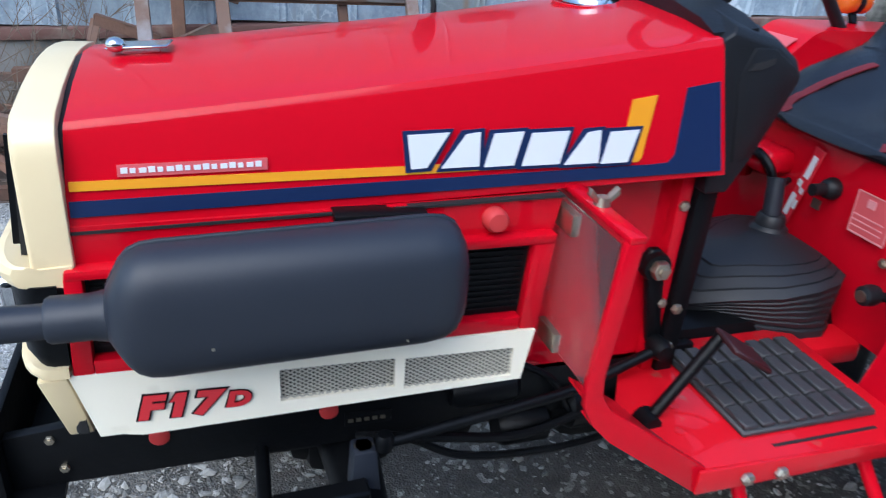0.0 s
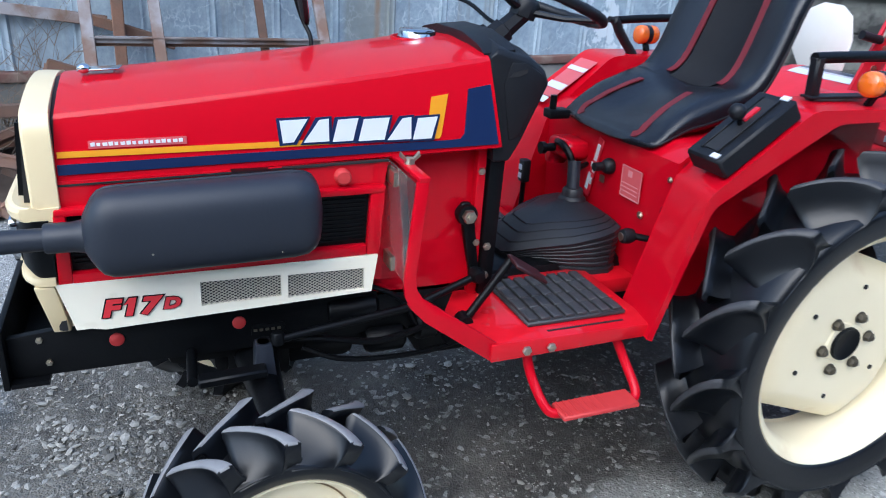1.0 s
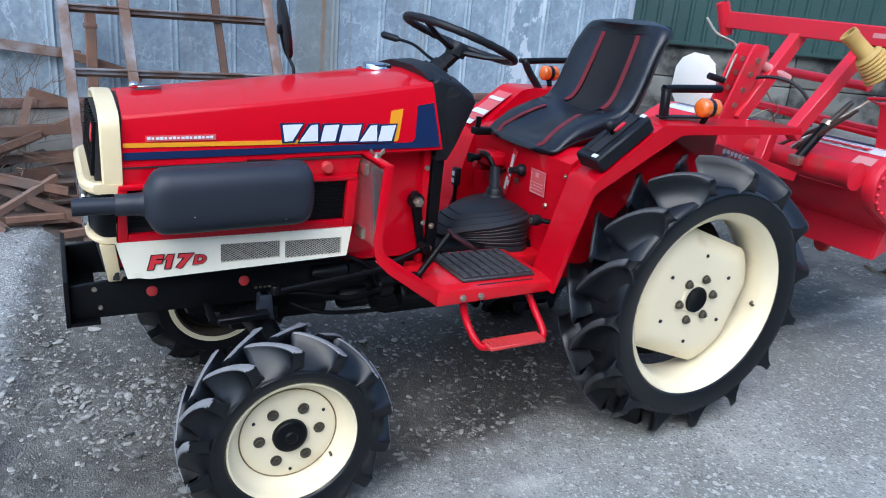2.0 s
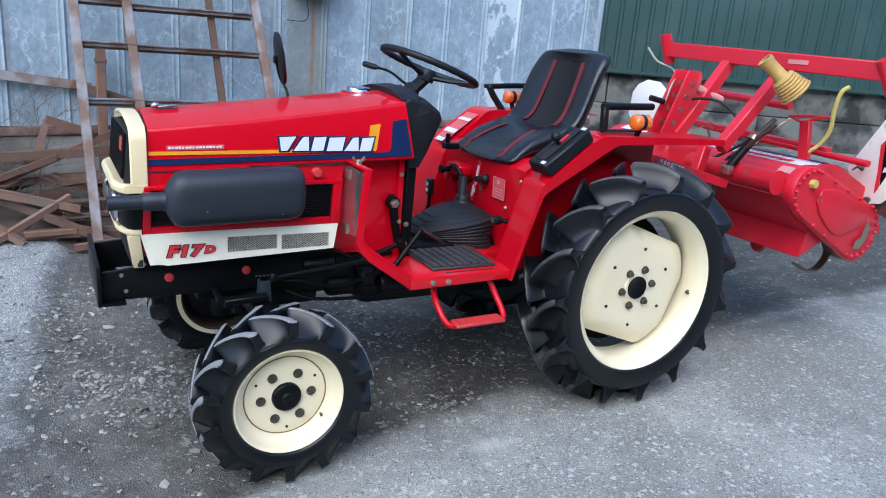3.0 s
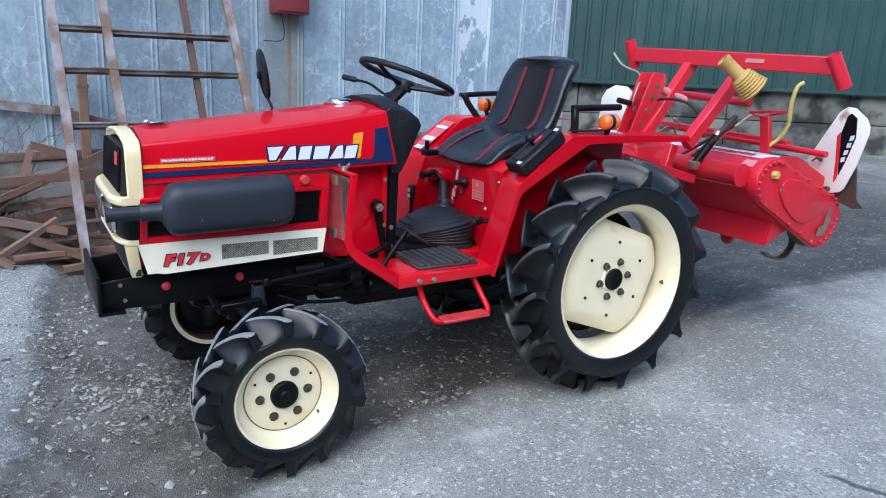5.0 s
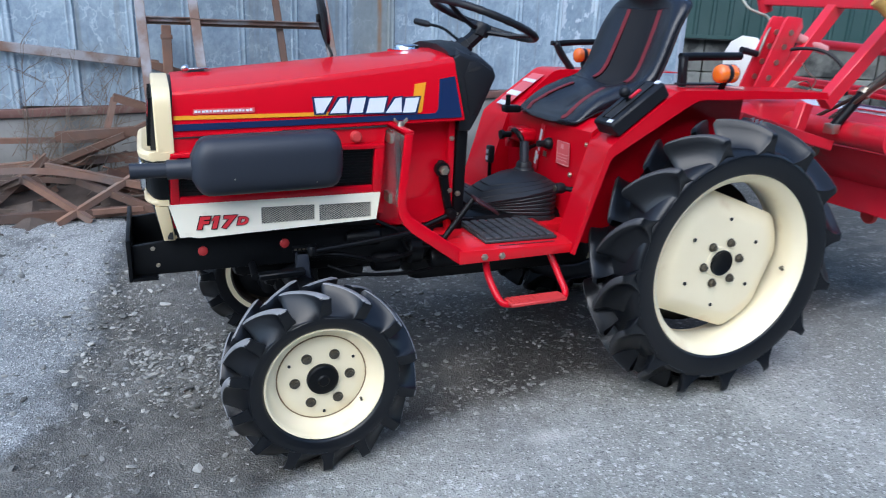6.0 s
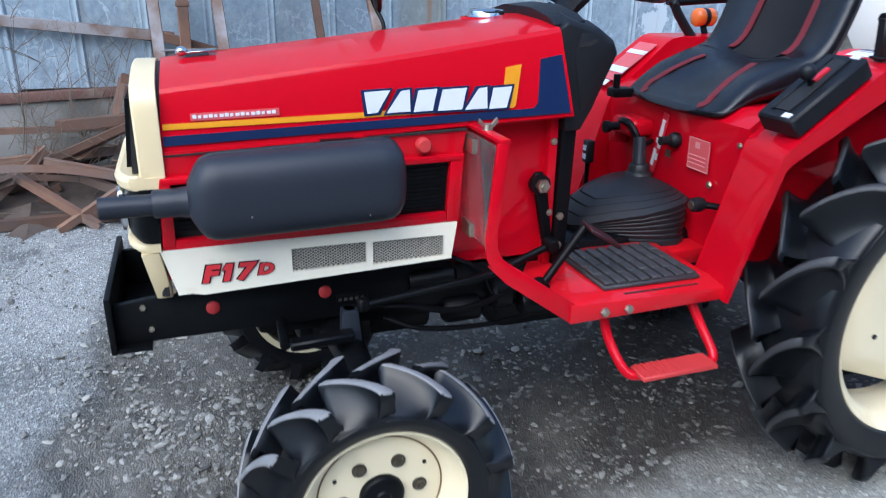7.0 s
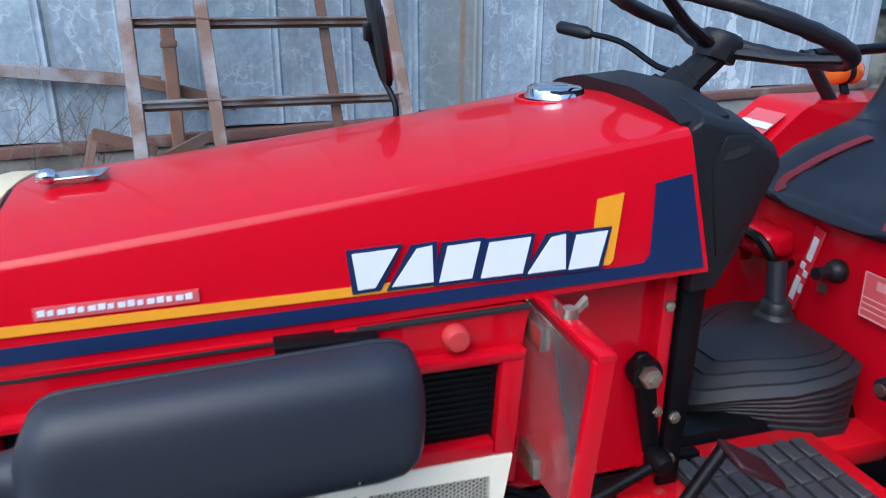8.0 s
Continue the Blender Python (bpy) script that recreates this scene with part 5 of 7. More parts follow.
def wear_sheen_tops(ob, c, R, mat, mid_y, h):
    """Tints the lug crests paler: scuffed rubber and sky sheen, put into the colour."""
    ob.data.materials.append(mat)
    drop = 0.032 if R > 0.4 else 0.010

    def crest(v):
        q = min(1.0, (abs(v.y - mid_y) / h + 0.065) / 1.05)
        return math.hypot(v.x - c[0], v.z - c[2]) > R - drop * q * q - 0.0056
    for p in ob.data.polygons:
        p.material_index = int(all(crest(ob.data.vertices[i].co) for i in p.vertices))


def move(bm, p):
    for v in bm.verts:
        v.co += Vector(p)
    return bm


def build_front_wheel(s, z):
    c = (0.0, s * 0.527, z)
    # deep-set disc, wide sloping flange, rolled lip
    prof = [(0.0, 0.0), (0.060, 0.0), (0.100, 0.001), (0.122, 0.003), (0.1290, 0.006), (0.1305, 0.012), (0.1325, 0.012), (0.1340, 0.006), (0.142, 0.001), (0.151, -0.007), (0.158, -0.017), (0.163, -0.030),
            (0.1665, -0.041), (0.1695, -0.0455), (0.1730, -0.0465), (0.1750, -0.043), (0.1725, -0.036), (0.168, -0.030), (0.166, 0.02), (0.164, 0.085), (0.176, 0.10), (0.176, 0.104), (0.155, 0.10), (0.152, 0.03), (0.12, 0.030), (0.0, 0.018)]
    wheel = part("front_wheel", lathe([(r, -s * d) for r, d in prof], c, "y", 64), RIM, tractor, "cream pressed-steel front wheel", 28)
    # inner side of the wheel, coloured a very dark brown
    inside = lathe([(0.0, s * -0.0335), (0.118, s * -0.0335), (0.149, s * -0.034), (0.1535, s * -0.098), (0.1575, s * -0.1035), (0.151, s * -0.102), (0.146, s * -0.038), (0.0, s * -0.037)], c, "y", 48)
    part("wheel_back", inside, BACK_BROWN, wheel, "dark brown inner side of the wheel")
    tyre = treads(0.285, 0.172, 0.171, 14, 0.056, 0.027, radians(22.5), s, 0.216,
                  ((0.03, 0.09), (0.08, 0.17), (0.20, 0.29), (0.38, 0.45), (0.58, 0.61), (0.76, 0.75), (0.90, 0.88), (1.0, 1.0)), 0.048, (0.10, 0.07, 0.05, 0.04))
    bmesh.ops.rotate(tyre, verts=tyre.verts, cent=(0, 0, 0), matrix=Matrix.Rotation(radians(FRONT_TURN), 3, "Y"))
    tyre = part("tyre", move(tyre, (0, s * 0.502, z)), RUBBER, wheel, "glossy black front tyre with deep scooped lugs", 48)
    wear_sheen_tops(tyre, c, 0.285, RUBBER_WORN_SHEEN, s * 0.502, 0.086)
    part("weld_line", lathe([(0.1296, s * -0.0065), (0.1315, s * -0.0075), (0.1334, s * -0.0065), (0.1315, s * -0.011)], c, "y", 64, closed=True), RUST_LINE, wheel, "thin rusty joint line")
    hub = lathe([(0.047, -s * 0.002), (0.047, s * 0.008), (0.045, s * 0.013), (0.040, s * 0.016), (0.030, s * 0.017), (0.018, s * 0.018), (0.014, s * 0.022), (0, s * 0.0225)], c, "y", 32)
    part("hub_cap", hub, BLACK, wheel, "black hub cap")
    for k in range(6):
        a = radians(60 * k + 4)
        p = (c[0] + 0.081 * math.cos(a), c[1], c[2] + 0.081 * math.sin(a))
        seat = lathe([(0.0155, 0), (0.0155, s * 0.0030), (0.0112, s * 0.0030), (0.0112, 0)], p, "y", 18, closed=True)
        merge(seat, hexnut(p, 0.0118, 0.010, "y", s=s))
        part("wheel_nut", seat, DARK_STEEL, wheel, "oily steel wheel nut")
    for k in range(3):
        a = radians(120 * k + 32)
        p = (c[0] + 0.108 * math.cos(a), c[1] - s * 0.001, c[2] + 0.108 * math.sin(a))
        part("hole", lathe([(0, s * 0.0025), (0.0045, s * 0.0025), (0.0045, 0)], p, "y", 12), DARK, wheel)
    a = radians(-36)
    part("valve", tube([(c[0] + 0.147 * math.cos(a), c[1] - s * 0.02, c[2] + 0.147 * math.sin(a)), (c[0] + 0.140 * math.cos(a), c[1] + s * 0.014, c[2] + 0.140 * math.sin(a))], 0.0042, 8), DARK_STEEL, wheel)


def build_rear_wheel(s):
    c = (1.405, s * 0.535, 0.484)
    barrel = [(0.296, 0.10), (0.318, 0.12), (0.322, 0.118), (0.322, 0.112), (0.300, 0.094), (0.290, 0.06), (0.288, 0.02), (0.290, -0.02), (0.300, -0.045), (0.318, -0.060), (0.324, -0.066), (0.327, -0.063), (0.325, -0.054), (0.310, -0.040), (0.300, 0.0), (0.300, 0.06)]
    wheel = part("rear_wheel", lathe([(r, -s * d) for r, d in barrel], c, "y", 72, closed=True), RIM, tractor, "cream rear wheel rim", 30)
    # dished centre disc, cut straight on two sides
    pts = []
    for k in range(72):
        a = 2 * math.pi * k / 72
        r = 0.276
        for cut, reach in ((radians(70), 0.222), (radians(250), 0.222), (radians(160), 0.258), (radians(340), 0.258)):
            d = math.cos(a - cut)
            if d > 0:
                r = min(r, reach / d)
        pts.append((math.cos(a), math.sin(a), r))
    bm = bmesh.new()
    rows = []
    for f, d in ((0.0, -0.004), (0.22, -0.004), (0.24, 0.0), (0.55, 0.0), (0.72, -0.002), (0.80, 0.004), (0.98, 0.030), (1.0, 0.034)):
        if f == 0:
            rows.append([bm.verts.new((c[0], c[1] - s * d, c[2]))])
        else:
            rows.append([bm.verts.new((c[0] + r * f * u, c[1] - s * d, c[2] + r * f * v)) for u, v, r in pts])
    for p, q in zip(rows, rows[1:]):
        for k in range(72):
            j = (k + 1) % 72
            bm.faces.new((p[0], q[j], q[k]) if len(p) == 1 else (p[k], p[j], q[j], q[k]))
    bmesh.ops.recalc_face_normals(bm, faces=bm.faces)
    bmesh.ops.solidify(bm, geom=bm.faces[:], thickness=0.005)
    part("wheel_disc", bm, RIM, wheel, "cream wheel disc with two straight-cut edges", 30)
    tyre = treads(0.500, 0.226, 0.320, 15, 0.078, 0.024, radians(17), s, 0.398,
                  ((0.06, 0.22), (0.17, 0.45), (0.32, 0.66), (0.52, 0.82), (0.76, 0.93), (1.0, 1.0)), 0.100, (0.24, 0.14, 0.18, 0.10))
    bmesh.ops.rotate(tyre, verts=tyre.verts, cent=(0, 0, 0), matrix=Matrix.Rotation(radians(REAR_TURN), 3, "Y"))
    tyre = part("tyre", move(tyre, (c[0], c[1] - s * 0.030, c[2])), RUBBER, wheel, "black rear tyre with deep curved lugs", 50)
    wear_sheen_tops(tyre, c, 0.500, RUBBER_DULL, c[1] - s * 0.030, 0.113)
    part("hub", lathe([(0, s * 0.006), (0.036, s * 0.006), (0.044, s * 0.012), (0.046, s * 0.010), (0.047, -s * 0.01)], c, "y", 28), BLACK, wheel, "black hub end")
    for k in range(6):
        a = radians(60 * k + 8)
        p = (c[0] + 0.0765 * math.cos(a), c[1] + s * 0.004, c[2] + 0.0765 * math.sin(a))
        part("wheel_nut", merge(hexnut(p, 0.0125, 0.014, "y", s=s), lathe([(0, 0), (0.016, 0), (0.016, s * 0.002), (0, s * 0.002)], p, "y", 18)), DARK_STEEL, wheel, "oily steel wheel nut")
        a = radians(60 * k + 24)
        p = (c[0] + 0.157 * math.cos(a), c[1] + s * 0.001, c[2] + 0.157 * math.sin(a))
        part("hole", lathe([(0, s * 0.0035), (0.0065, s * 0.0035), (0.0065, 0)], p, "y", 12), DARK, wheel)
    a = radians(-8)
    p = Vector((c[0] + 0.287 * math.cos(a), c[1] + s * 0.01, c[2] + 0.287 * math.sin(a)))
    part("valve", tube([p, p + Vector((-0.02, s * 0.01, 0)), p + Vector((-0.024, s * 0.025, 0))], 0.0055, 8), DARK_STEEL, wheel)
    # black dish, added so the gaps round the disc read dark as if shaded
    part("brake_housing", lathe([(0, 0), (0.19, 0), (0.215, -s * 0.012), (0.225, -s * 0.055), (0.272, -s * 0.075), (0.276, -s * 0.095), (0.20, -s * 0.12), (0, -s * 0.12)], (c[0], s * 0.475, c[2]), "y", 36), BLACK, tractor)
    part("axle_case", lathe([(0, 0), (0.09, 0), (0.10, -s * 0.05), (0.075, -s * 0.2), (0.075, -s * 0.5), (0, -s * 0.5)], (c[0], s * 0.50, c[2]), "y", 20), BLACK, tractor)


build_hood()
for s in (-1, 1):
    build_side_panel(s)
    build_skirt(s)
build_front()
build_muffler()
build_chassis()
build_axle()
for s in (-1, 1):
    build_front_wheel(s, 0.253)
    build_rear_wheel(s)


# ---- platform, controls, seat, mudguards ----
def build_platform(s):
    bm = bmesh.new()
    prism([(0.452, s * 0.440), (0.865, s * 0.455), (0.865, s * 0.13), (0.50, s * 0.13), (0.405, s * 0.28)], 0.567, 0.575, "z", 0.002, bm=bm)
    prism([(0.452, 0.532), (0.866, 0.545), (0.866, 0.575), (0.452, 0.575)], s * 0.447, s * 0.441, r=0.002, bm=bm)
    plat = part("platform", bm, RED_FLOOR, tractor, "scuffed red footplate")
    for v in plat.data.vertices:
        if abs(v.co.y) > 0.4405 and abs(v.co.y) < 0.4475:
            v.co.y -= -s * 0.010 * (v.co.x - 0.452) / 0.41
    toe = bmesh.new()
    w = [(0.455, s * 0.440, 0.573), (0.30, s * 0.412, 0.662), (0.30, s * 0.30, 0.662), (0.405, s * 0.27, 0.580)]
    add_faces(toe, [Vector(p) for p in w] + [Vector(p) - Vector((0, 0, 0.006)) for p in w], [(0, 1, 2, 3), (7, 6, 5, 4), (0, 4, 5, 1), (1, 5, 6, 2), (2, 6, 7, 3), (3, 7, 4, 0)])
    part("toe_plate", toe, RED_FLOOR, tractor, "scratched red sloping toe plate")
    for x in (0.534, 0.594):
        part("bolt", hexnut((x, s * (0.449 + 0.01 * (x - 0.452) / 0.41), 0.5535), 0.011, 0.008, "y", s=s), STEEL, plat, "zinc bolt")
    seam = beam((0.404, s * 0.275, 0.5762), (0.454, s * 0.437, 0.5758), 0.003, 0.003)
    part("seam", seam, DARK, plat)
    for x, y in ((0.475, 0.36), (0.50, 0.30), (0.84, 0.30)):
        part("weld_spot", lathe([(0.010, 0), (0.010, 0.0012), (0.007, 0.0018), (0, 0.0018)], (x, s * y, 0.575), "z", 14), RED_FLOOR, plat)
    part("slot", box((0.60, min(s * 0.418, s * 0.424), 0.573), (0.80, max(s * 0.418, s * 0.424), 0.5763)), DARK, plat)
    # pipe step
    pipe = smooth_line([(0.560, s * 0.40, 0.54), (0.566, s * 0.425, 0.475), (0.585, s * 0.475, 0.412), (0.615, s * 0.492, 0.400), (0.70, s * 0.495, 0.402), (0.785, s * 0.50, 0.406), (0.815, s * 0.492, 0.420), (0.806, s * 0.445, 0.478), (0.790, s * 0.405, 0.54)], 5)
    step = part("step", tube(pipe, 0.0115, 10), RED, tractor, "red bent-pipe mounting step")
    tread = bmesh.new()
    beam((0.605, s * 0.497, 0.408), (0.80, s * 0.503, 0.414), 0.062, 0.012, 0.003, bm=tread)
    for k in range(12):
        x = 0.615 + k * 0.016
        beam((x, s * 0.472, 0.416), (x, s * 0.524, 0.416), 0.004, 0.004, bm=tread)
    part("tread_plate", tread, RED_FADED, step, "worn red step tread")


def build_mat(s):
    """A moulded rubber mat of raised blocks, lying on the footplate."""
    x0, x1, y0, y1 = 0.562, 0.824, 0.176, 0.397
    mat = thing("rubber_mat", (x0, s * y0, 0.5752), "worn grey-black rubber mat lying on the red footplate", "floor mat", "footplate mats")
    part("mat_base", box((x0, min(s * y0, s * y1), 0.5752), (x1, max(s * y0, s * y1), 0.586), 0.003, 1), MAT_RUBBER, mat)
    nx, ny, first = 8, 4, None
    dx, dy = (x1 - x0 - 0.006) / nx, (y1 - y0 - 0.006) / ny
    for i in range(nx):
        for j in range(ny):
            if first is None:
                lo, hi = sorted((s * (y0 + 0.004), s * (y0 + dy + 0.001)))
                first = part("mat_block", box((x0 + 0.005, lo, 0.585), (x0 + dx - 0.003, hi, 0.594), 0.002, 1), MAT_RUBBER, mat)
            else:
                share(first, Matrix.Translation((dx * i, s * dy * j, 0)), mat)


def build_guard(s):
    pts = [(0.278, 0.938), (0.259, 0.735), (0.262, 0.697), (0.276, 0.668), (0.305, 0.638), (0.452, 0.534), (0.470, 0.572), (0.336, 0.664), (0.302, 0.688), (0.287, 0.712), (0.284, 0.745), (0.302, 0.938)]
    bm = bmesh.new()
    prism(pts, s * 0.402, s * 0.414, r=0.002, bm=bm)
    # folded rim along the lower edge
    for a, b in list(zip(pts[3:5], pts[4:6])):
        beam((a[0] + 0.003, s * 0.392, a[1]), (b[0] + 0.003, s * 0.392, b[1]), 0.024, 0.006, bm=bm, up=(0, 0, 1) if abs(a[0] - b[0]) > abs(a[1] - b[1]) else (1, 0, 0))
    for v in bm.verts:
        v.co.y += s * 0.030 * sstep(0.70, 0.54, v.co.z)
    lo, hi = sorted((s * 0.205, s * 0.4145))
    guard = part("guard_bar", bm, RED, tractor, "red folded guard bar beside the bonnet")
    part("guard_bracket", box((0.280, lo, 0.937), (0.304, hi, 0.947), 0.003), RED, guard)
    wn_bm = bmesh.new()
    for q in (-1, 1):
        prism([(0.294 + q * 0.004, 0.955), (0.294 + q * 0.020, 0.972), (0.294 + q * 0.022, 0.962), (0.294 + q * 0.008, 0.950)], s * 0.310, s * 0.320, r=0.001, bm=wn_bm)
    lathe([(0, 0.014), (0.009, 0.012), (0.011, 0.0), (0, 0)], (0.294, s * 0.315, 0.947), "z", 12, bm=wn_bm)
    part("wing_nut", wn_bm, STEEL, guard, "brassy zinc wing nut")
    lo, hi = sorted((s * 0.215, s * 0.398))
    pane = part("clear_screen", box((0.276, lo, 0.705), (0.280, hi, 0.932), 0.001), PANE, guard, "clear plastic screen")
    pane.visible_shadow = False
    for z in (0.716, 0.905):
        lo, hi = sorted((s * 0.235, s * 0.29))
        part("screen_clip", box((0.270, lo, z - 0.016), (0.284, hi, z + 0.016), 0.002), STEEL, guard)


def build_rear_engine_cover():
    bm = bmesh.new()
    box((0.262, -0.178, 0.575), (0.515, 0.178, 0.958), 0.014, 3, bm=bm)
    cover = part("engine_cover", bm, RED, tractor, "red engine side cover")
    for s in (-1, 1):
        fl = box((0.500, min(s * 0.165, s * 0.20), 0.572), (0.522, max(s * 0.165, s * 0.20), 0.955), 0.003)
        part("flange", fl, RED, cover)
        for z in (0.885, 0.71, 0.635):
            part("bolt", hexnut((0.510, s * 0.200, z), 0.009, 0.006, "y", s=s), STEEL, cover)
        tr = prism([(0.523, 0.572), (0.558, 0.572), (0.566, 0.925), (0.528, 0.935)], s * 0.175, s * 0.208, r=0.004)
        part("pillar_trim", tr, BLACK, tractor, "black pillar below the dash")
        for z in (0.70, 0.625):
            part("bolt", hexnut((0.536, s * 0.208, z), 0.010, 0.006, "y", s=s), STEEL, cover)
    arm = bmesh.new()
    prism([(0.462, 0.80), (0.470, 0.812), (0.486, 0.812), (0.497, 0.80), (0.523, 0.640), (0.517, 0.622), (0.503, 0.622), (0.497, 0.640)], -0.204, -0.188, r=0.004, bm=arm)
    lathe([(0.024, 0.016), (0.026, 0.0), (0.024, -0.010), (0, -0.010)], (0.480, -0.204, 0.783), "y", 20, bm=arm)
    lathe([(0.018, 0.0), (0.020, -0.022), (0.014, -0.036), (0, -0.038)], (0.511, -0.204, 0.632), "y", 16, bm=arm)
    drop = part("steering_arm", arm, BLACK, tractor, "black steering drop arm")
    part("pivot_nut", hexnut((0.480, -0.214, 0.783), 0.017, 0.014, "y", s=-1), STEEL, drop, "brassy pivot nut")
    tube_bm = tube([(0.437, -0.325, 0.572), (0.554, -0.305, 0.706)], 0.010, 10)
    pedal = part("brake_pedal", tube_bm, BLACK, tractor, "black clutch pedal arm with a red pad plate")
    pad = beam((0.545, -0.325, 0.712), (0.628, -0.325, 0.660), 0.060, 0.009, 0.003, up=(0.45, -0.12, 0.88))
    part("pad", pad, MAROON, pedal)
    part("boss", lathe([(0, -0.02), (0.016, -0.018), (0.018, 0.015), (0, 0.018)], (0.437, -0.325, 0.575), "y", 12), BLACK, pedal)


def build_dash():
    side = [(0.498, 1.140), (0.516, 1.160), (0.595, 1.140), (0.636, 1.112), (0.646, 1.085), (0.594, 0.962), (0.566, 0.912), (0.527, 0.910)]
    rings = []
    for y, dx, dz in ((-0.222, 0.0, -0.010), (-0.214, 0.004, 0.0), (-0.15, 0.012, 0.012), (0.0, 0.020, 0.022), (0.15, 0.012, 0.012), (0.214, 0.004, 0.0), (0.222, 0.0, -0.010)):
        rings.append([(x + (dx if 0 < i < 5 else 0), y, z + (dz if 0 < i < 4 else 0)) for i, (x, z) in enumerate(side)])
    d = loft(rings)
    bevel(d, 0.006, 2, 25)
    dash = part("dash_cowl", d, PLASTIC, tractor, "black plastic dash cowl", 18)
    part("dash_cheek", prism([(0.536, 1.085), (0.552, 1.132), (0.586, 1.132), (0.628, 1.106), (0.637, 1.084), (0.590, 0.970), (0.560, 0.960)], -0.2245, -0.218, r=0.003), PLASTIC, dash)
    v = loft([[(0.490 + 0.0 * y, y, 1.146 + q * 0.016 + 0.020 * (1 - (y / 0.2) ** 2)), (0.565, y, 1.154 + q * 0.014 + 0.02 * (1 - (y / 0.2) ** 2)), (0.565, y, 1.150), (0.496, y, 1.140)] for y, q in ((-0.205, 0.2), (-0.17, 0.7), (-0.08, 1), (0.08, 1), (0.17, 0.7), (0.205, 0.2))])
    part("visor", v, PLASTIC, dash)
    part("slit", prism([(0.548, 1.100), (0.556, 1.110), (0.588, 1.118), (0.590, 1.110), (0.570, 1.102)], -0.2265, -0.224), DARK, dash)
    # column, wheel
    a, b = Vector((0.575, 0, 1.125)), Vector((0.682, 0, 1.215))
    col = bmesh.new()
    t = (b - a)
    tube([a, a + t * 0.3, a + t * 0.32, a + t * 0.55, a + t * 0.57, b], [0.056, 0.046, 0.034, 0.032, 0.026, 0.024], 8, col)
    part("steering_column", col, PLASTIC, tractor, "black steering column boot")
    centre, tilt, R = Vector((0.696, 0.0, 1.258)), radians(19), 0.188
    turn = Matrix.Rotation(tilt, 3, "Y")
    rim = bmesh.new()
    n, m = 60, 10
    rings = []
    for k in range(n):
        t1 = 2 * math.pi * k / n
        rr = 0.0125 + 0.0008 * math.cos(24 * t1)
        ring = []
        for j in range(m):
            p = 2 * math.pi * j / m
            ring.append(centre + turn @ Vector(((R + rr * math.cos(p)) * math.cos(t1), (R + rr * math.cos(p)) * math.sin(t1), rr * math.sin(p))))
        rings.append(ring)
    rings.append(rings[0])
    loft(rings, False, rim)
    wheel = part("steering_wheel", rim, PLASTIC, tractor, "black three-spoke steering wheel", 60)
    part("boss", move(lathe([(0, -0.055), (0.034, -0.055), (0.036, -0.020), (0.030, -0.012), (0, -0.010)], (0, 0, 0), "z", 8), (0, 0, 0)), PLASTIC, wheel)
    boss = wheel.children[0]
    for vv in boss.data.vertices:
        vv.co = centre + turn @ vv.co
    for ang in (200, 320, 80):
        q = radians(ang)
        inner = centre + turn @ Vector((0.02 * math.cos(q), 0.02 * math.sin(q), -0.038))
        midp = centre + turn @ Vector((0.10 * math.cos(q), 0.10 * math.sin(q), -0.026))
        outer = centre + turn @ Vector((R * math.cos(q), R * math.sin(q), 0.0))
        part("spoke", tube([inner, midp, outer], [0.016, 0.012, 0.010], 8, flat=0.6), PLASTIC, wheel)
    lever = tube(smooth_line([(0.66, 0.03, 1.18), (0.645, 0.10, 1.185), (0.612, 0.18, 1.222), (0.565, 0.275, 1.236)], 5), 0.0055, 8)
    throttle = part("throttle_lever", lever, BLACK, tractor, "thin black throttle lever")
    part("grip", tube([(0.585, 0.235, 1.231), (0.579, 0.247, 1.233), (0.552, 0.300, 1.241), (0.549, 0.306, 1.242)], [0.007, 0.012, 0.012, 0.006], 10), PLASTIC, throttle)


def build_mirror():
    rings = []
    for d, f in ((-0.012, 0.5), (-0.010, 0.85), (-0.004, 1.0), (0.006, 1.0), (0.008, 0.94)):
        rings.append([(0.187 + d + 0.10 * (y - 0.245) - 0.16 * (z - 1.245), y, z) for y, z in oval(0.245, 1.245, 0.066 * f, 0.095 * f, 2.4, 28)])
    mir = part("mirror", loft(rings), PLASTIC, tractor, "black oval rear-view mirror on a thin stalk")
    part("mirror_glass", loft([[(0.187 + d + 0.10 * (y - 0.245) - 0.16 * (z - 1.245), y, z) for y, z in oval(0.245, 1.245, 0.060, 0.088, 2.4, 28)] for d in (0.0082, 0.0095)]), CHROME, mir)
    part("stalk", tube(smooth_line([(0.205, 0.200, 1.085), (0.207, 0.21, 1.125), (0.190, 0.235, 1.17), (0.172, 0.245, 1.235)], 5), 0.0055, 8), BLACK, mir)
    part("joint", box((0.163, 0.233, 1.225), (0.185, 0.257, 1.255), 0.004), BLACK, mir)


SPINE = smooth_line([(0.950, 0, 0.940), (0.972, 0, 0.929), (1.035, 0, 0.926), (1.12, 0, 0.940), (1.20, 0, 0.966), (1.265, 0, 1.003), (1.315, 0, 1.065), (1.355, 0, 1.16), (1.388, 0, 1.26), (1.405, 0, 1.335), (1.412, 0, 1.372)], 4)


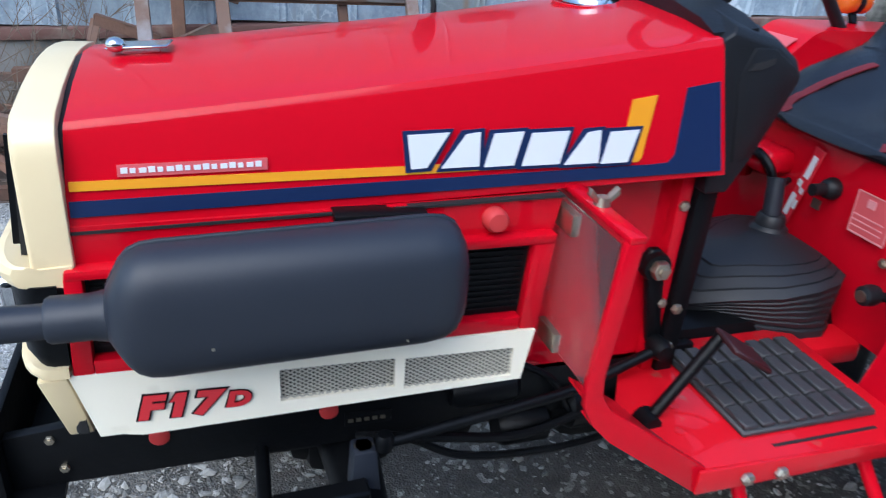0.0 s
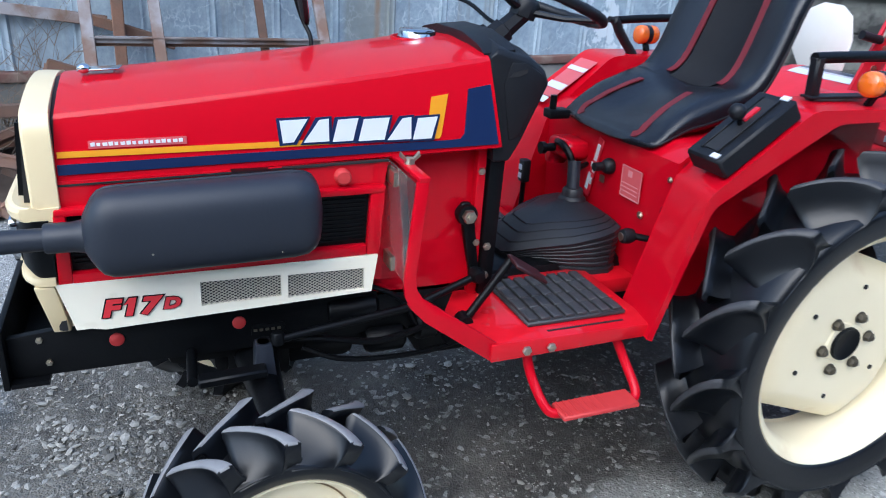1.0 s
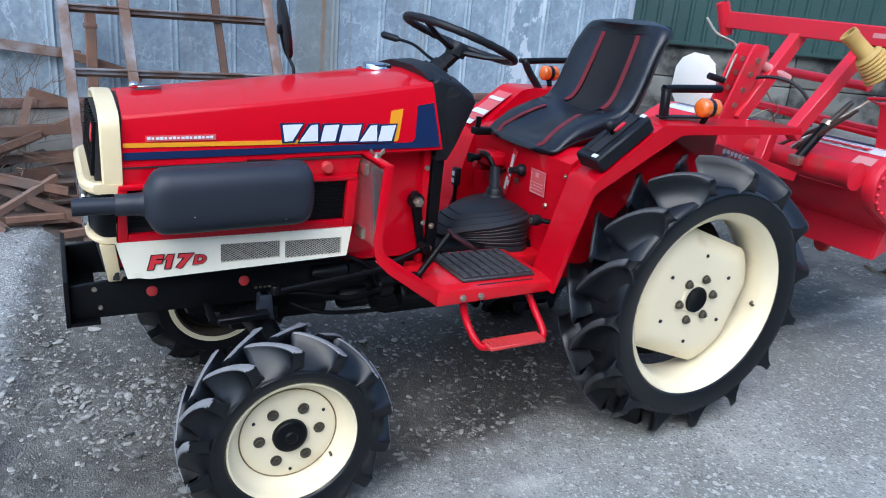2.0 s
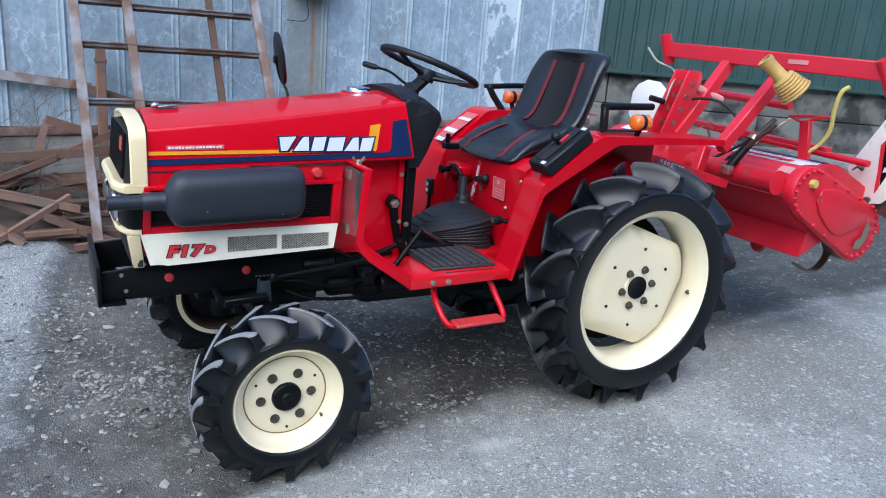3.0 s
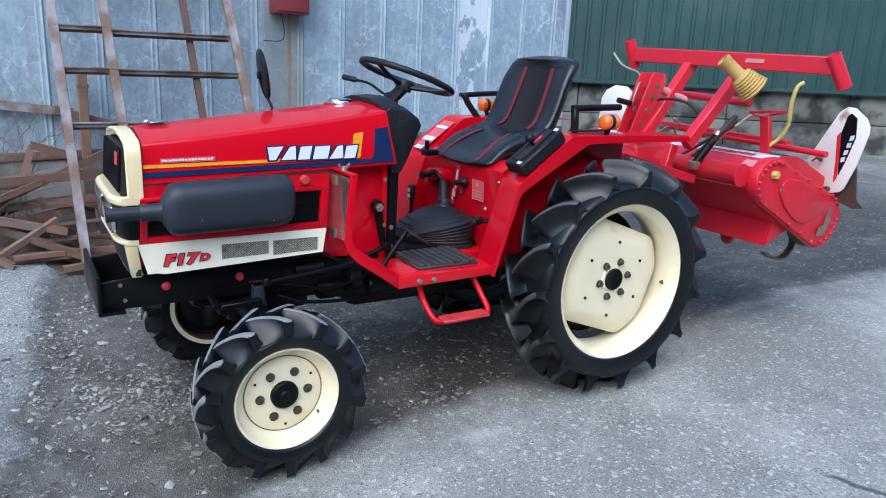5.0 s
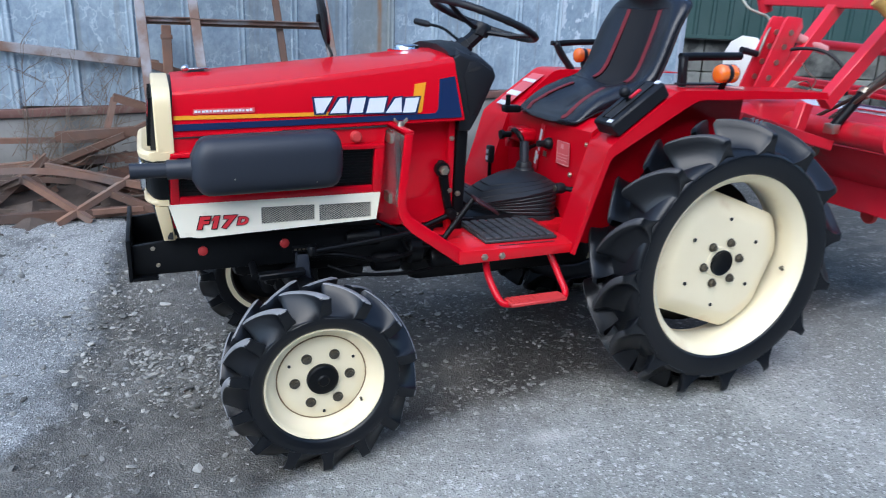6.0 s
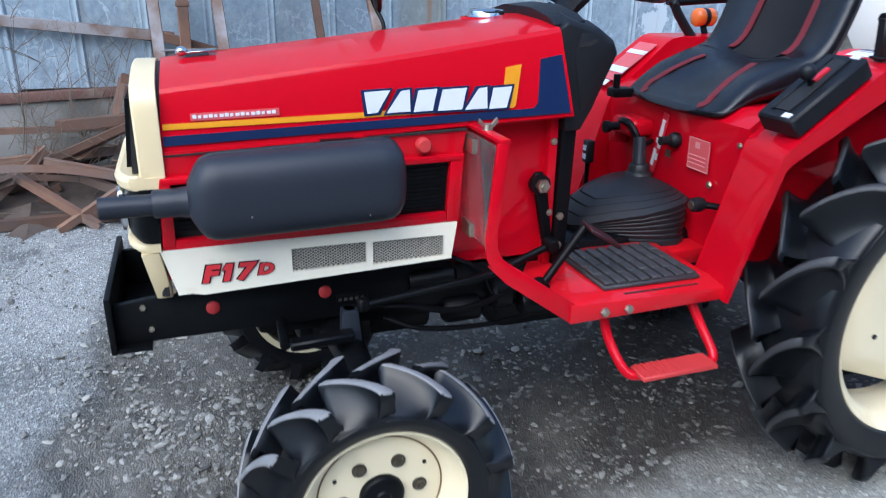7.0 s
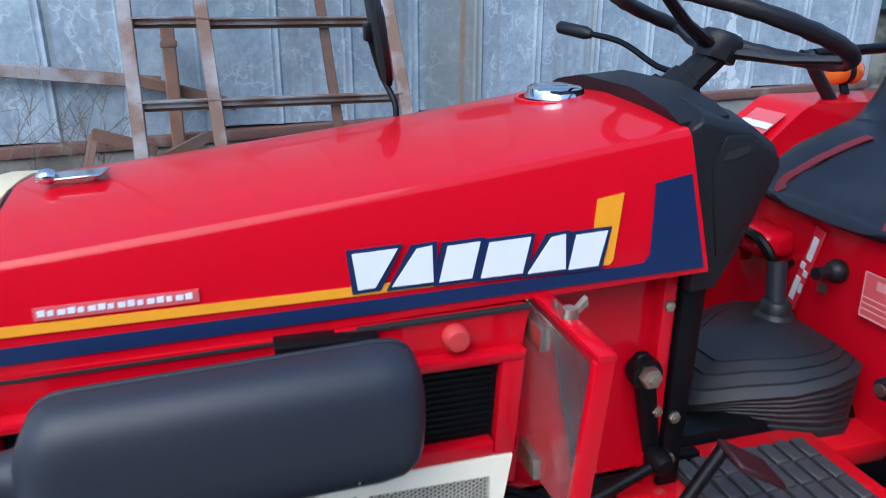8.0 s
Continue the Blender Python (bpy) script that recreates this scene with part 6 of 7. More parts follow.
def seat_point(u, v, f):
    """A point of the padded shell: u from the front lip to the top, v across, f from the back (-1) to the padded face (1)."""
    k = min(u, 0.9999) * (len(SPINE) - 1)
    i = int(k)
    p = Vector(SPINE[i]).lerp(Vector(SPINE[i + 1]), k - i)
    a, b = Vector(SPINE[max(i - 2, 0)]), Vector(SPINE[min(i + 3, len(SPINE) - 1)])
    d = (b - a).normalized()
    n = Vector((-d.z, 0, d.x))
    hw = 0.222 + 0.012 * sstep(0.35, 0.60, u) - 0.012 * sstep(0.68, 0.92, u)
    hw *= max(0.45, (1 - (max(0.0, u - 0.86) / 0.145) ** 2.4) ** (1 / 2.4))
    hw *= max(0.62, (1 - (max(0.0, 0.13 - u) / 0.14) ** 2.4) ** (1 / 2.4))
    puff = (0.100 * sstep(-0.02, 0.36, u) ** 0.8) * (1 - 0.38 * sstep(0.35, 0.65, u)) * (1 - 0.75 * sstep(0.93, 1.0, u))
    dip = (0.024 + 0.010 * sstep(0.45, 0.6, u)) * math.exp(-(v / 0.5) ** 2) * sstep(0.05, 0.25, u) * sstep(0.97, 0.86, u)
    wing = 0.050 * abs(v) ** 2.2 * sstep(0.03, 0.26, u) * sstep(1.0, 0.75, u)
    off = f * (puff if f > 0 else 0.024 - 0.006 * sstep(0.45, 0.25, u)) - (dip if f > 0 else 0) + wing
    return p + Vector((0.004, hw * v, -0.008)) + n * off


def seat_face(u, y, lift=0.0):
    v = y / 0.205
    return seat_point(u, v, (1 - abs(v) ** 2.8) ** (1 / 2.8)) + (seat_point(u, v, 1) - seat_point(u, v, -1)).normalized() * lift


def build_seat():
    rings = [[seat_point(u, v, f) for v, f in oval(0, 0, 1, 1, 2.8, 44)] for u in [0, 0.015, 0.04, 0.08] + list(np.linspace(0.12, 0.9, 24)) + [0.93, 0.96, 0.985, 1.0]]
    seat = part("seat", loft(rings), VINYL, tractor, "black vinyl bucket seat with red stitched stripes", 60)
    for y0 in (-0.082, 0.082):
        part("stripe", strap([seat_face(u, y0 * (1.28 - 0.25 * u), 0.002) for u in np.linspace(0.52, 0.865, 16)], 0.023, 0.003, up=(0, 1, 0)), PIPING, seat, "dark red stitched stripe")
        part("stripe", strap([seat_face(u, y0 * (1.75 - 1.6 * u), 0.001) for u in np.linspace(0.035, 0.36, 18)], 0.022, 0.003, up=(0, 1, 0)), PIPING, seat, "dark red stitched stripe")
    panel = bmesh.new()
    grid = [[panel.verts.new(seat_face(u, y, 0.0035)) for y in np.linspace(-0.078, 0.078, 13)] for u in np.linspace(0.50, 0.868, 30)]
    for p, q in zip(grid, grid[1:]):
        for k in range(12):
            panel.faces.new((p[k], p[k + 1], q[k + 1], q[k]))
    bmesh.ops.solidify(panel, geom=panel.faces[:], thickness=0.004)
    part("back_panel", panel, FABRIC, seat, "matt black fabric centre panel")
    part("seam", tube([seat_face(0.872, y, 0.0005) for y in np.linspace(-0.16, 0.16, 15)], 0.0020, 6), VINYL, seat)
    part("crease", tube([seat_face(0.47 - 1.2 * y * y, y, -0.001) for y in np.linspace(-0.17, 0.17, 15)], 0.0028, 6), VINYL, seat)
    for s in (-1, 1):
        edge = [seat_point(u, s * 0.995, 0) for u in np.linspace(0.03, 0.97, 40)]
        part("piping", tube(edge, 0.0032, 6), PLASTIC, seat)
    part("seat_pan", box((0.97, -0.15, 0.905), (1.22, 0.15, 0.93), 0.008), PLASTIC, seat)
    part("hinge", box((0.868, 0.13, 0.918), (0.935, 0.175, 0.945), 0.006), BLACK, seat)
    part("hinge_pin", lathe([(0, -0.03), (0.010, -0.028), (0.010, 0.028), (0, 0.03)], (0.885, 0.15, 0.955), "z", 10), BLACK, seat)


FENDER = [(0.834, 0.546), (0.880, 0.700), (0.928, 0.866), (0.935, 0.884), (0.950, 0.899), (1.158, 1.053), (1.176, 1.063), (1.20, 1.068), (1.50, 1.066), (1.825, 1.059)]
FENDER_LIP = [(0.848, 0.540), (0.897, 0.696), (0.946, 0.846), (0.953, 0.856), (0.966, 0.866), (1.235, 1.021), (1.256, 1.032), (1.28, 1.037), (1.52, 1.038), (1.835, 1.036)]


def build_fender(s):
    """Folded sheet: a strip that rises, slopes back and runs level, with a lip that widens towards the top."""
    def across(x, z, y):
        return (x + 0.034 * sstep(1.02, 0.90, z) * (0.475 - y) / 0.16, s * y, z)
    ys = (0.475, 0.472, 0.44, 0.39, 0.318)
    skin = bmesh.new()
    top = [[skin.verts.new(across(x, z, y)) for y in ys] for x, z in FENDER]
    low = [skin.verts.new((x, s * 0.4755, z)) for x, z in FENDER_LIP]
    for i in range(len(FENDER) - 1):
        for k in range(len(ys) - 1):
            skin.faces.new((top[i][k], top[i + 1][k], top[i + 1][k + 1], top[i][k + 1]))
        skin.faces.new((low[i], low[i + 1], top[i + 1][0], top[i][0]))
    bmesh.ops.recalc_face_normals(skin, faces=skin.faces)
    bmesh.ops.solidify(skin, geom=skin.faces[:], thickness=0.004)
    fender = part("fender", skin, RED, tractor, "red folded sheet-metal mudguard", 35)
    wall = prism([across(x, z, 0.318)[::2] for x, z in FENDER[:-1]] + [(1.60, 1.063), (1.58, 0.72), (1.45, 0.60), (1.0, 0.52)], s * 0.318, s * 0.313)
    part("inner_wall", wall, RED, fender)
    if s > 0:
        for k, (f0, f1, mat) in enumerate(((0.15, 0.95, DECAL_PINK), (0.30, 0.42, DECAL_WHITE), (0.70, 0.78, DECAL_WHITE), (0.02, 0.13, DECAL_WHITE))):
            p, q = Vector((0.968, 0, 0.9125)), Vector((1.150, 0, 1.0472))
            a, b = p.lerp(q, f0), p.lerp(q, f1)
            off = Vector((-0.003, 0, 0.003)) * (1.2 if k == 0 else 1.8)
            bm = beam(a + off + Vector((0, 0.385, 0)), b + off + Vector((0, 0.385, 0)), 0.10 if k != 3 else 0.07, 0.0015, up=(-0.7, 0, 0.7))
            part("sticker", bm, mat, fender, "pale warning sticker")


def build_signal(s):
    c = (1.385, s * 0.445, 1.119)
    body = lathe([(0, -0.009), (0.0295, -0.009), (0.0305, -0.007), (0.0305, 0.007), (0.0295, 0.009), (0, 0.009)], c, "x", 24)
    sig = part("turn_signal", body, PLASTIC, tractor, "orange drum-shaped turn signal")
    for q in (-1, 1):
        part("lens", lathe([(0, q * 0.009), (0.0295, q * 0.009), (0.0305, q * 0.015), (0.0305, q * 0.028), (0.026, q * 0.036), (0.016, q * 0.040), (0, q * 0.041)], c, "x", 28), ORANGE, sig, "orange ribbed lens")
    part("bracket", beam((1.385, s * 0.445, 1.095), (1.385, s * 0.43, 1.066), 0.02, 0.012, 0.002, up=(0, 1, 0)), BLACK, sig)


def build_handrail(s):
    y = s * 0.37
    if s < 0:
        rail = part("handrail", tube([(1.252, y, 1.166), (1.30, y, 1.168), (1.505, y, 1.172)], [0.0135, 0.0135, 0.0135], 12), BLACK, tractor, "black plastic-coated hand rail")
        part("rail_foot", box((1.255, y - 0.02, 1.0745), (1.44, y + 0.02, 1.081), 0.002), PLASTIC, rail)
        part("rail_leg", beam((1.272, y, 1.070), (1.263, y, 1.172), 0.026, 0.028, 0.005, up=(0, 1, 0)), PLASTIC, rail)
    else:
        rail = part("handrail", tube([(1.215, y, 1.170), (1.30, y, 1.176), (1.50, y, 1.184)], 0.0125, 10), BLACK, tractor, "black plastic-coated hand rail")
        part("rail_leg", tube(smooth_line([(1.180, y, 1.172), (1.205, y, 1.166), (1.222, y, 1.140), (1.246, y, 1.110), (1.295, y, 1.055)], 5), [0.010] * 4 + [0.015] * 17, 10), PLASTIC, rail)


def build_control_box():
    p, q = Vector((0.972, -0.415, 0.917)), Vector((1.152, -0.415, 1.050))
    n = Vector((-(q - p).z, 0, (q - p).x)).normalized()
    b = beam(p + n * 0.028, q + n * 0.028, 0.112, 0.052, 0.006, up=n)
    ctrl = part("control_box", b, PLASTIC, tractor, "black hydraulic control quadrant box")
    part("gate", beam(p.lerp(q, 0.12) + n * 0.055, p.lerp(q, 0.9) + n * 0.055, 0.040, 0.003, up=n), DARK, ctrl)
    for f in (0.03, 0.94):
        part("mark", beam(p.lerp(q, f) + n * 0.0555 + Vector((0, -0.03, 0)), p.lerp(q, f + 0.06) + n * 0.0555 + Vector((0, -0.03, 0)), 0.022, 0.003, up=n), DECAL_WHITE, ctrl)
    for d in (-0.024, 0.024):
        part("gate_rail", beam(p.lerp(q, 0.10) + n * 0.0565 + Vector((0, d, 0)), p.lerp(q, 0.92) + n * 0.0565 + Vector((0, d, 0)), 0.006, 0.006, 0.001, up=n), PLASTIC, ctrl)
    foot = p.lerp(q, 0.50) + n * 0.05
    tip = foot + n * 0.030 + Vector((0.0, 0, 0.01))
    part("lever", tube([foot, tip], 0.006, 8), BLACK, ctrl)
    kb = bmesh.new()
    bmesh.ops.create_uvsphere(kb, u_segments=16, v_segments=10, radius=0.019)
    part("knob", move(kb, tip), PLASTIC, ctrl)
    part("stop", beam(p.lerp(q, 0.55) + n * 0.058, p.lerp(q, 0.75) + n * 0.058, 0.012, 0.008, up=n), RED_OLD, ctrl)


def build_deck():
    bm = bmesh.new()
    prism([(0.990, 0.565), (1.0, 0.565), (0.985, 0.905), (1.03, 0.935), (1.60, 0.935), (1.60, 0.945), (1.02, 0.945), (0.972, 0.910)], -0.312, 0.312, bm=bm)
    deck = part("seat_deck", bm, RED, tractor, "red panel below the seat")
    part("floor_tunnel", box((0.50, -0.20, 0.52), (1.0, 0.20, 0.566), 0.01), RED_FLOOR, tractor)
    # notice sticker
    def on(y, z):
        return 0.990 - 0.012 * (z - 0.565) / 0.34 - 0.0055
    def plate(y0, y1, z0, z1, mat, name, lift=0.0, label=""):
        w = prism([(y0, z0), (y1, z0), (y1, z1), (y0, z1)], 0, 1, "x")
        for v in w.verts:
            v.co.x = on(0, v.co.z) - 0.006 - lift - 0.0015 * (1 - v.co.x)
        return part(name, w, mat, deck, label)
    plate(-0.190, -0.105, 0.768, 0.852, DECAL_PINK, "notice", 0, "pale pink notice sticker")
    for e in ((-0.190, -0.1885, 0.768, 0.852), (-0.1065, -0.105, 0.768, 0.852), (-0.190, -0.105, 0.768, 0.771), (-0.190, -0.105, 0.850, 0.852)):
        plate(*e, DECAL_FAINT, "notice_edge", 0.001)
    plate(-0.150, -0.132, 0.826, 0.842, DECAL_FAINT, "notice_mark", 0.001)
    for k in range(3):
        plate(-0.178, -0.108, 0.782 + 0.011 * k, 0.7845 + 0.011 * k, DECAL_FAINT, "notice_line", 0.001)
    part("bolt", hexnut((0.975, -0.20, 0.742), 0.010, 0.006, "x", s=-1), STEEL, deck)
    part("bolt", hexnut((0.966, -0.300, 0.868), 0.008, 0.005, "x", s=-1), STEEL, deck)
    # shift gate with chequered white marks
    part("shift_gate", beam((0.970, 0.010, 0.890), (0.972, 0.056, 0.715), 0.026, 0.004, 0.001, up=(-1, 0, 0)), RED_OLD, deck)
    for z0, z1, o, w in ((0.872, 0.823, 0.0, 0.013), (0.816, 0.802, 0.006, 0.011), (0.800, 0.788, -0.007, 0.011), (0.784, 0.734, 0.004, 0.012), (0.772, 0.752, -0.009, 0.008)):
        y = lambda z: 0.014 + 0.263 * (0.872 - z) + o
        part("gate_mark", beam((0.9665, y(z0), z0), (0.9680, y(z1), z1), w, 0.002, up=(-1, 0, 0)), DECAL_WHITE, deck)
    kn = lathe([(0, 0), (0.021, 0), (0.023, -0.008), (0.018, -0.022), (0.012, -0.026), (0.012, -0.055), (0, -0.056)], (0.974, -0.044, 0.828), "x", 18)
    part("dial_knob", kn, PLASTIC, deck, "black rotary knob")
    part("tag", box((0.966, -0.030, 0.775), (0.968, -0.008, 0.795)), STEEL, deck)
    # side lever with a chrome-faced knob
    part("side_lever", tube([(0.975, -0.272, 0.700), (0.925, -0.246, 0.706)], 0.009, 8), BLACK, deck)
    part("lever_slot", beam((0.966, -0.293, 0.795), (0.972, -0.272, 0.690), 0.016, 0.005, 0.001, up=(-1, 0, 0)), BLACK, deck)
    part("lever_knob", lathe([(0, -0.0), (0.017, 0.0), (0.020, -0.012), (0.018, -0.03), (0.012, -0.034), (0, -0.034)], (0.925, -0.244, 0.707), "x", 16), PLASTIC, deck, "black knob with worn pale top")
    part("knob_top", lathe([(0, -0.002), (0.011, -0.0015), (0.011, 0.001)], (0.8905, -0.244, 0.707), "x", 14), STEEL, deck)
    # casting and lever on the far side
    cast = bmesh.new()
    box((0.905, 0.075, 0.808), (0.985, 0.195, 0.862), 0.018, 3, bm=cast)
    lathe([(0, 0), (0.03, 0), (0.034, 0.02), (0.022, 0.05), (0, 0.05)], (0.945, 0.20, 0.775), "z", 16, bm=cast)
    part("hydraulic_housing", cast, RED, deck)
    part("tap", lathe([(0, 0.0), (0.012, 0.0), (0.012, -0.03), (0.018, -0.032), (0.018, -0.045), (0, -0.046)], (0.905, 0.150, 0.832), "x", 12), BLACK, deck)
    for pts, r in (([(0.92, 0.17, 0.845), (0.90, 0.10, 0.855), (0.905, 0.065, 0.835), (0.915, 0.050, 0.800)], 0.010), ([(0.975, 0.075, 0.80), (0.94, 0.060, 0.790), (0.925, 0.055, 0.75)], 0.007)):
        part("pipe", tube(smooth_line(pts, 5), r, 8), BLACK, deck, "short black control pipe")
    lev = part("range_lever", tube([(0.872, 0.255, 0.585), (0.868, 0.245, 0.66), (0.862, 0.235, 0.72)], 0.008, 8), BLACK, tractor, "black range lever with a white-marked grip")
    part("grip", box((0.846, 0.215, 0.705), (0.874, 0.247, 0.775), 0.006), PLASTIC, lev)
    for k in range(2):
        part("grip_mark", box((0.8445, 0.222, 0.718 + 0.026 * k), (0.8462, 0.240, 0.734 + 0.026 * k)), DECAL_WHITE, lev)


def build_boot():
    """Low wedge-shaped rubber boot: ribbed walls, a grooved roof that climbs to the lever's neck."""
    half = [(0.650, 0.0), (0.653, 0.062), (0.672, 0.082), (0.738, 0.114), (0.815, 0.158), (0.880, 0.172), (0.930, 0.165), (0.962, 0.143), (0.972, 0.10), (0.974, 0.0)]
    plan = half + [(x, -y) for x, y in half[-2:0:-1]]
    cx, floor = 0.82, 0.570
    eaves = lambda x: 0.616 + 0.27 * (x - 0.655) - 0.3 * max(0.0, x - 0.86) ** 1.5

    def ring(f, k):
        return [(cx + (x - cx) * f, y * f * (1 - 0.26 * (1 - k) * sstep(0.95, 0.72, x)), floor + 0.012 + (eaves(x) - floor - 0.012) * k) for x, y in plan]
    rings = [[(cx + (x - cx) * 0.99, y * (1 - 0.26 * sstep(0.95, 0.72, x)), z) for x, y in plan] for z in (floor - 0.004, floor + 0.010)]
    for k in range(6):
        rings += [ring(0.975 - 0.004 * (5 - k), (k + 0.10) / 6), ring(0.997 - 0.004 * (5 - k), (k + 0.34) / 6), ring(1.0 - 0.004 * (5 - k), (k + 0.86) / 6)]
    top = []
    for x, y in plan:
        u = 0.800 + (x - 0.640) * 0.40
        top.append((u, y * 0.30, 0.704 + 0.010 * sstep(0.64, 0.80, x)))

    def roof(f, sink=0.0):
        out = []
        for (x, y), (u, v, w) in zip(plan, top):
            z = eaves(x) + (w - eaves(x)) * (1 - (1 - f) ** 1.7) - sink
            out.append((x + (u - x) * f, y + (v - y) * f, z))
        return out
    rings.append(roof(0.0))
    for f in (0.14, 0.32, 0.50):
        rings += [roof(f), roof(f + 0.008, 0.004), roof(f + 0.022, 0.004), roof(f + 0.030)]
    rings += [roof(0.75), roof(1.0), [(0.88 + (x - 0.88) * 0.5, y * 0.5, 0.720) for x, y, z in top]]
    boot = part("gear_boot", loft(rings), BOOT, tractor, "low black ribbed rubber gear boot", 26)
    part("neck", lathe([(0.044, -0.02), (0.038, 0.004), (0.031, 0.010), (0.029, 0.026), (0.024, 0.032), (0, 0.033)], (0.905, 0.022, 0.718), "z", 24), BOOT, boot)
    part("lever_stalk", rod((0.905, 0.024, 0.745), (0.912, 0.044, 0.820), 0.018, 14), SATIN, boot)


for s in (-1, 1):
    build_platform(s)
    build_mat(s)
    build_guard(s)
    build_fender(s)
    build_signal(s)
    build_handrail(s)
build_rear_engine_cover()
build_dash()
build_mirror()
build_seat()
build_control_box()
build_deck()
build_boot()


# ---- rotary tiller on the three-point linkage ----
tiller = thing("rotary_tiller", (2.4, -0.05, 0.0), "worn red rotary tiller raised behind the tractor", "tiller")


def build_tiller():
    # stand frame over the top
    bar = part("crossbar", beam((2.35, 0.41, 1.402), (2.355, -0.755, 1.378), 0.060, 0.076, 0.005), RED_OLD, tiller, "red square-tube crossbar with open pipe ends")
    for (a, b) in (((2.315, 0.445, 1.475), (2.365, 0.430, 1.335)), ((2.325, -0.745, 1.425), (2.385, -0.785, 1.29))):
        a, b = Vector(a), Vector(b)
        t = (b - a).normalized()
        q = t.to_track_quat("Z", "Y").to_matrix()
        w = lathe([(0.031, 0), (0.031, (b - a).length), (0.025, (b - a).length), (0.025, 0)], (0, 0, 0), "z", 20, closed=True)
        for v in w.verts:
            v.co = a + q @ v.co
        part("pipe_socket", w, RED_OLD, bar)
    part("decal", box((2.320, -0.42, 1.380), (2.3225, -0.32, 1.398)), FADED_PINK, bar)
    for a, b, w in (((2.360, 0.03, 1.37), (2.035, -0.005, 1.005), 0.058), ((2.400, -0.25, 1.345), (2.055, -0.262, 0.990), 0.060)):
        part("mast_arm", beam(a, b, w, 0.05, 0.004, up=(0, 1, 0)), RED_OLD, tiller)
    part("lower_arm", beam((2.08, -0.155, 0.98), (2.02, -0.165, 0.76), 0.05, 0.045, 0.004, up=(0, 1, 0)), RED_OLD, tiller)
    for s in (-0.01, 0.07):
        pl = prism([(1.93, 1.00), (2.03, 0.99), (2.150, 1.275), (2.135, 1.31), (2.060, 1.315), (2.045, 1.29)], s, s + 0.012, r=0.003)
        hitch = part("hitch_plate", pl, RED_OLD, tiller, "red drilled hitch plate")
        for f in (0.15, 0.4, 0.65, 0.88):
            part("pin", lathe([(0, -0.004), (0.012, -0.004), (0.012, 0.016), (0, 0.016)], (1.99 + 0.11 * f, s, 1.03 + 0.25 * f), "y", 12), STEEL, hitch)
    part("top_link", rod((2.125, 0.025, 1.242), (2.30, -0.005, 1.183), 0.020, 14), FADED_PINK, tiller, "faded pink top link tube")
    part("grip_rod", tube([(1.98, 0.05, 1.16), (1.90, 0.055, 1.175)], 0.014, 10), PLASTIC, tiller)
    st = tube(smooth_line([(2.00, 0.06, 1.15), (2.02, 0.06, 1.22), (2.06, 0.08, 1.28), (2.055, 0.10, 1.31), (2.02, 0.12, 1.325), (1.99, 0.15, 1.345), (1.965, 0.19, 1.40)], 4), 0.0055, 8)
    part("hook_lever", st, STEEL, tiller, "dull steel hook lever")
    part("cross_tube", rod((2.49, 0.26, 1.205), (2.51, -0.24, 1.187), 0.020, 14), RED_OLD, tiller)
    # stowed drive-shaft guard
    a, d = Vector((2.145, -0.335, 1.388)), (Vector((2.27, -0.45, 1.245)) - Vector((2.118, -0.345, 1.395))).normalized()
    q = d.to_track_quat("Z", "Y").to_matrix()

    def shaft(profile, n=26):
        w = lathe(profile, (0, 0, 0), "z", n)
        for v in w.verts:
            v.co = a + q @ v.co
        return w
    guard = part("shaft_guard", shaft([(0.026, 0.06), (0.026, 0.0), (0.033, 0.0), (0.033, 0.02), (0.030, 0.025), (0.030, 0.10), (0.040, 0.115), (0.044, 0.125)]), PTO_YELLOW, tiller, "ochre plastic drive-shaft guard with bellows")
    part("guard_bore", shaft([(0, 0.03), (0.0265, 0.03)]), DARK, guard)
    prof = [(0.040, 0.105)]
    for k in range(7):
        r = 0.048 + 0.0035 * k
        prof += [(r, 0.115 + 0.0135 * k), (r + 0.004, 0.120 + 0.0135 * k), (r - 0.002, 0.126 + 0.0135 * k)]
    prof += [(0.05, 0.215), (0, 0.215)]
    part("bellows", shaft(prof), PTO_YELLOW, guard)
    # rotor housing: rounded top, front sheet folded back under the tube, upright lip below
    crown = [(2.545 + 0.30 * math.cos(radians(20 + 12.5 * k)), 0.62 + 0.33 * math.sin(radians(20 + 12.5 * k))) for k in range(3, 10)]
    shell = [(3.05, 0.60), (2.98, 0.74), (2.88, 0.82), (2.78, 0.868)] + crown + [(2.275, 0.805), (2.30, 0.755), (2.468, 0.637), (2.443, 0.519)]
    hous = part("rotor_cover", strap([(x, 0.20, z) for x, z in shell], 1.36, 0.008), RED_OLD, tiller, "red rotor cover with a folded front sheet")
    part("side_plate", prism(shell, 0.873, 0.885), RED_OLD, hous)
    part("side_plate", prism(shell[:-2] + [(2.30, 0.755), (2.468, 0.637), (2.62, 0.585), (2.80, 0.56)], -0.490, -0.480), RED_OLD, hous)
    part("corner_gusset", prism([(2.443, 0.519), (2.470, 0.637), (2.489, 0.691), (2.604, 0.593)], -0.491, -0.481), RED_OLD, hous)
    part("front_lip", beam((2.446, -0.478, 0.521), (2.446, 0.872, 0.521), 0.014, 0.006), RED_OLD, hous)
    part("skid_foot", lathe([(0, -0.004), (0.034, -0.004), (0.040, 0.004), (0.040, 0.012), (0, 0.016)], (2.525, -0.20, 0.492), "x", 18), RED_FADED, hous, "small faded skid plate")
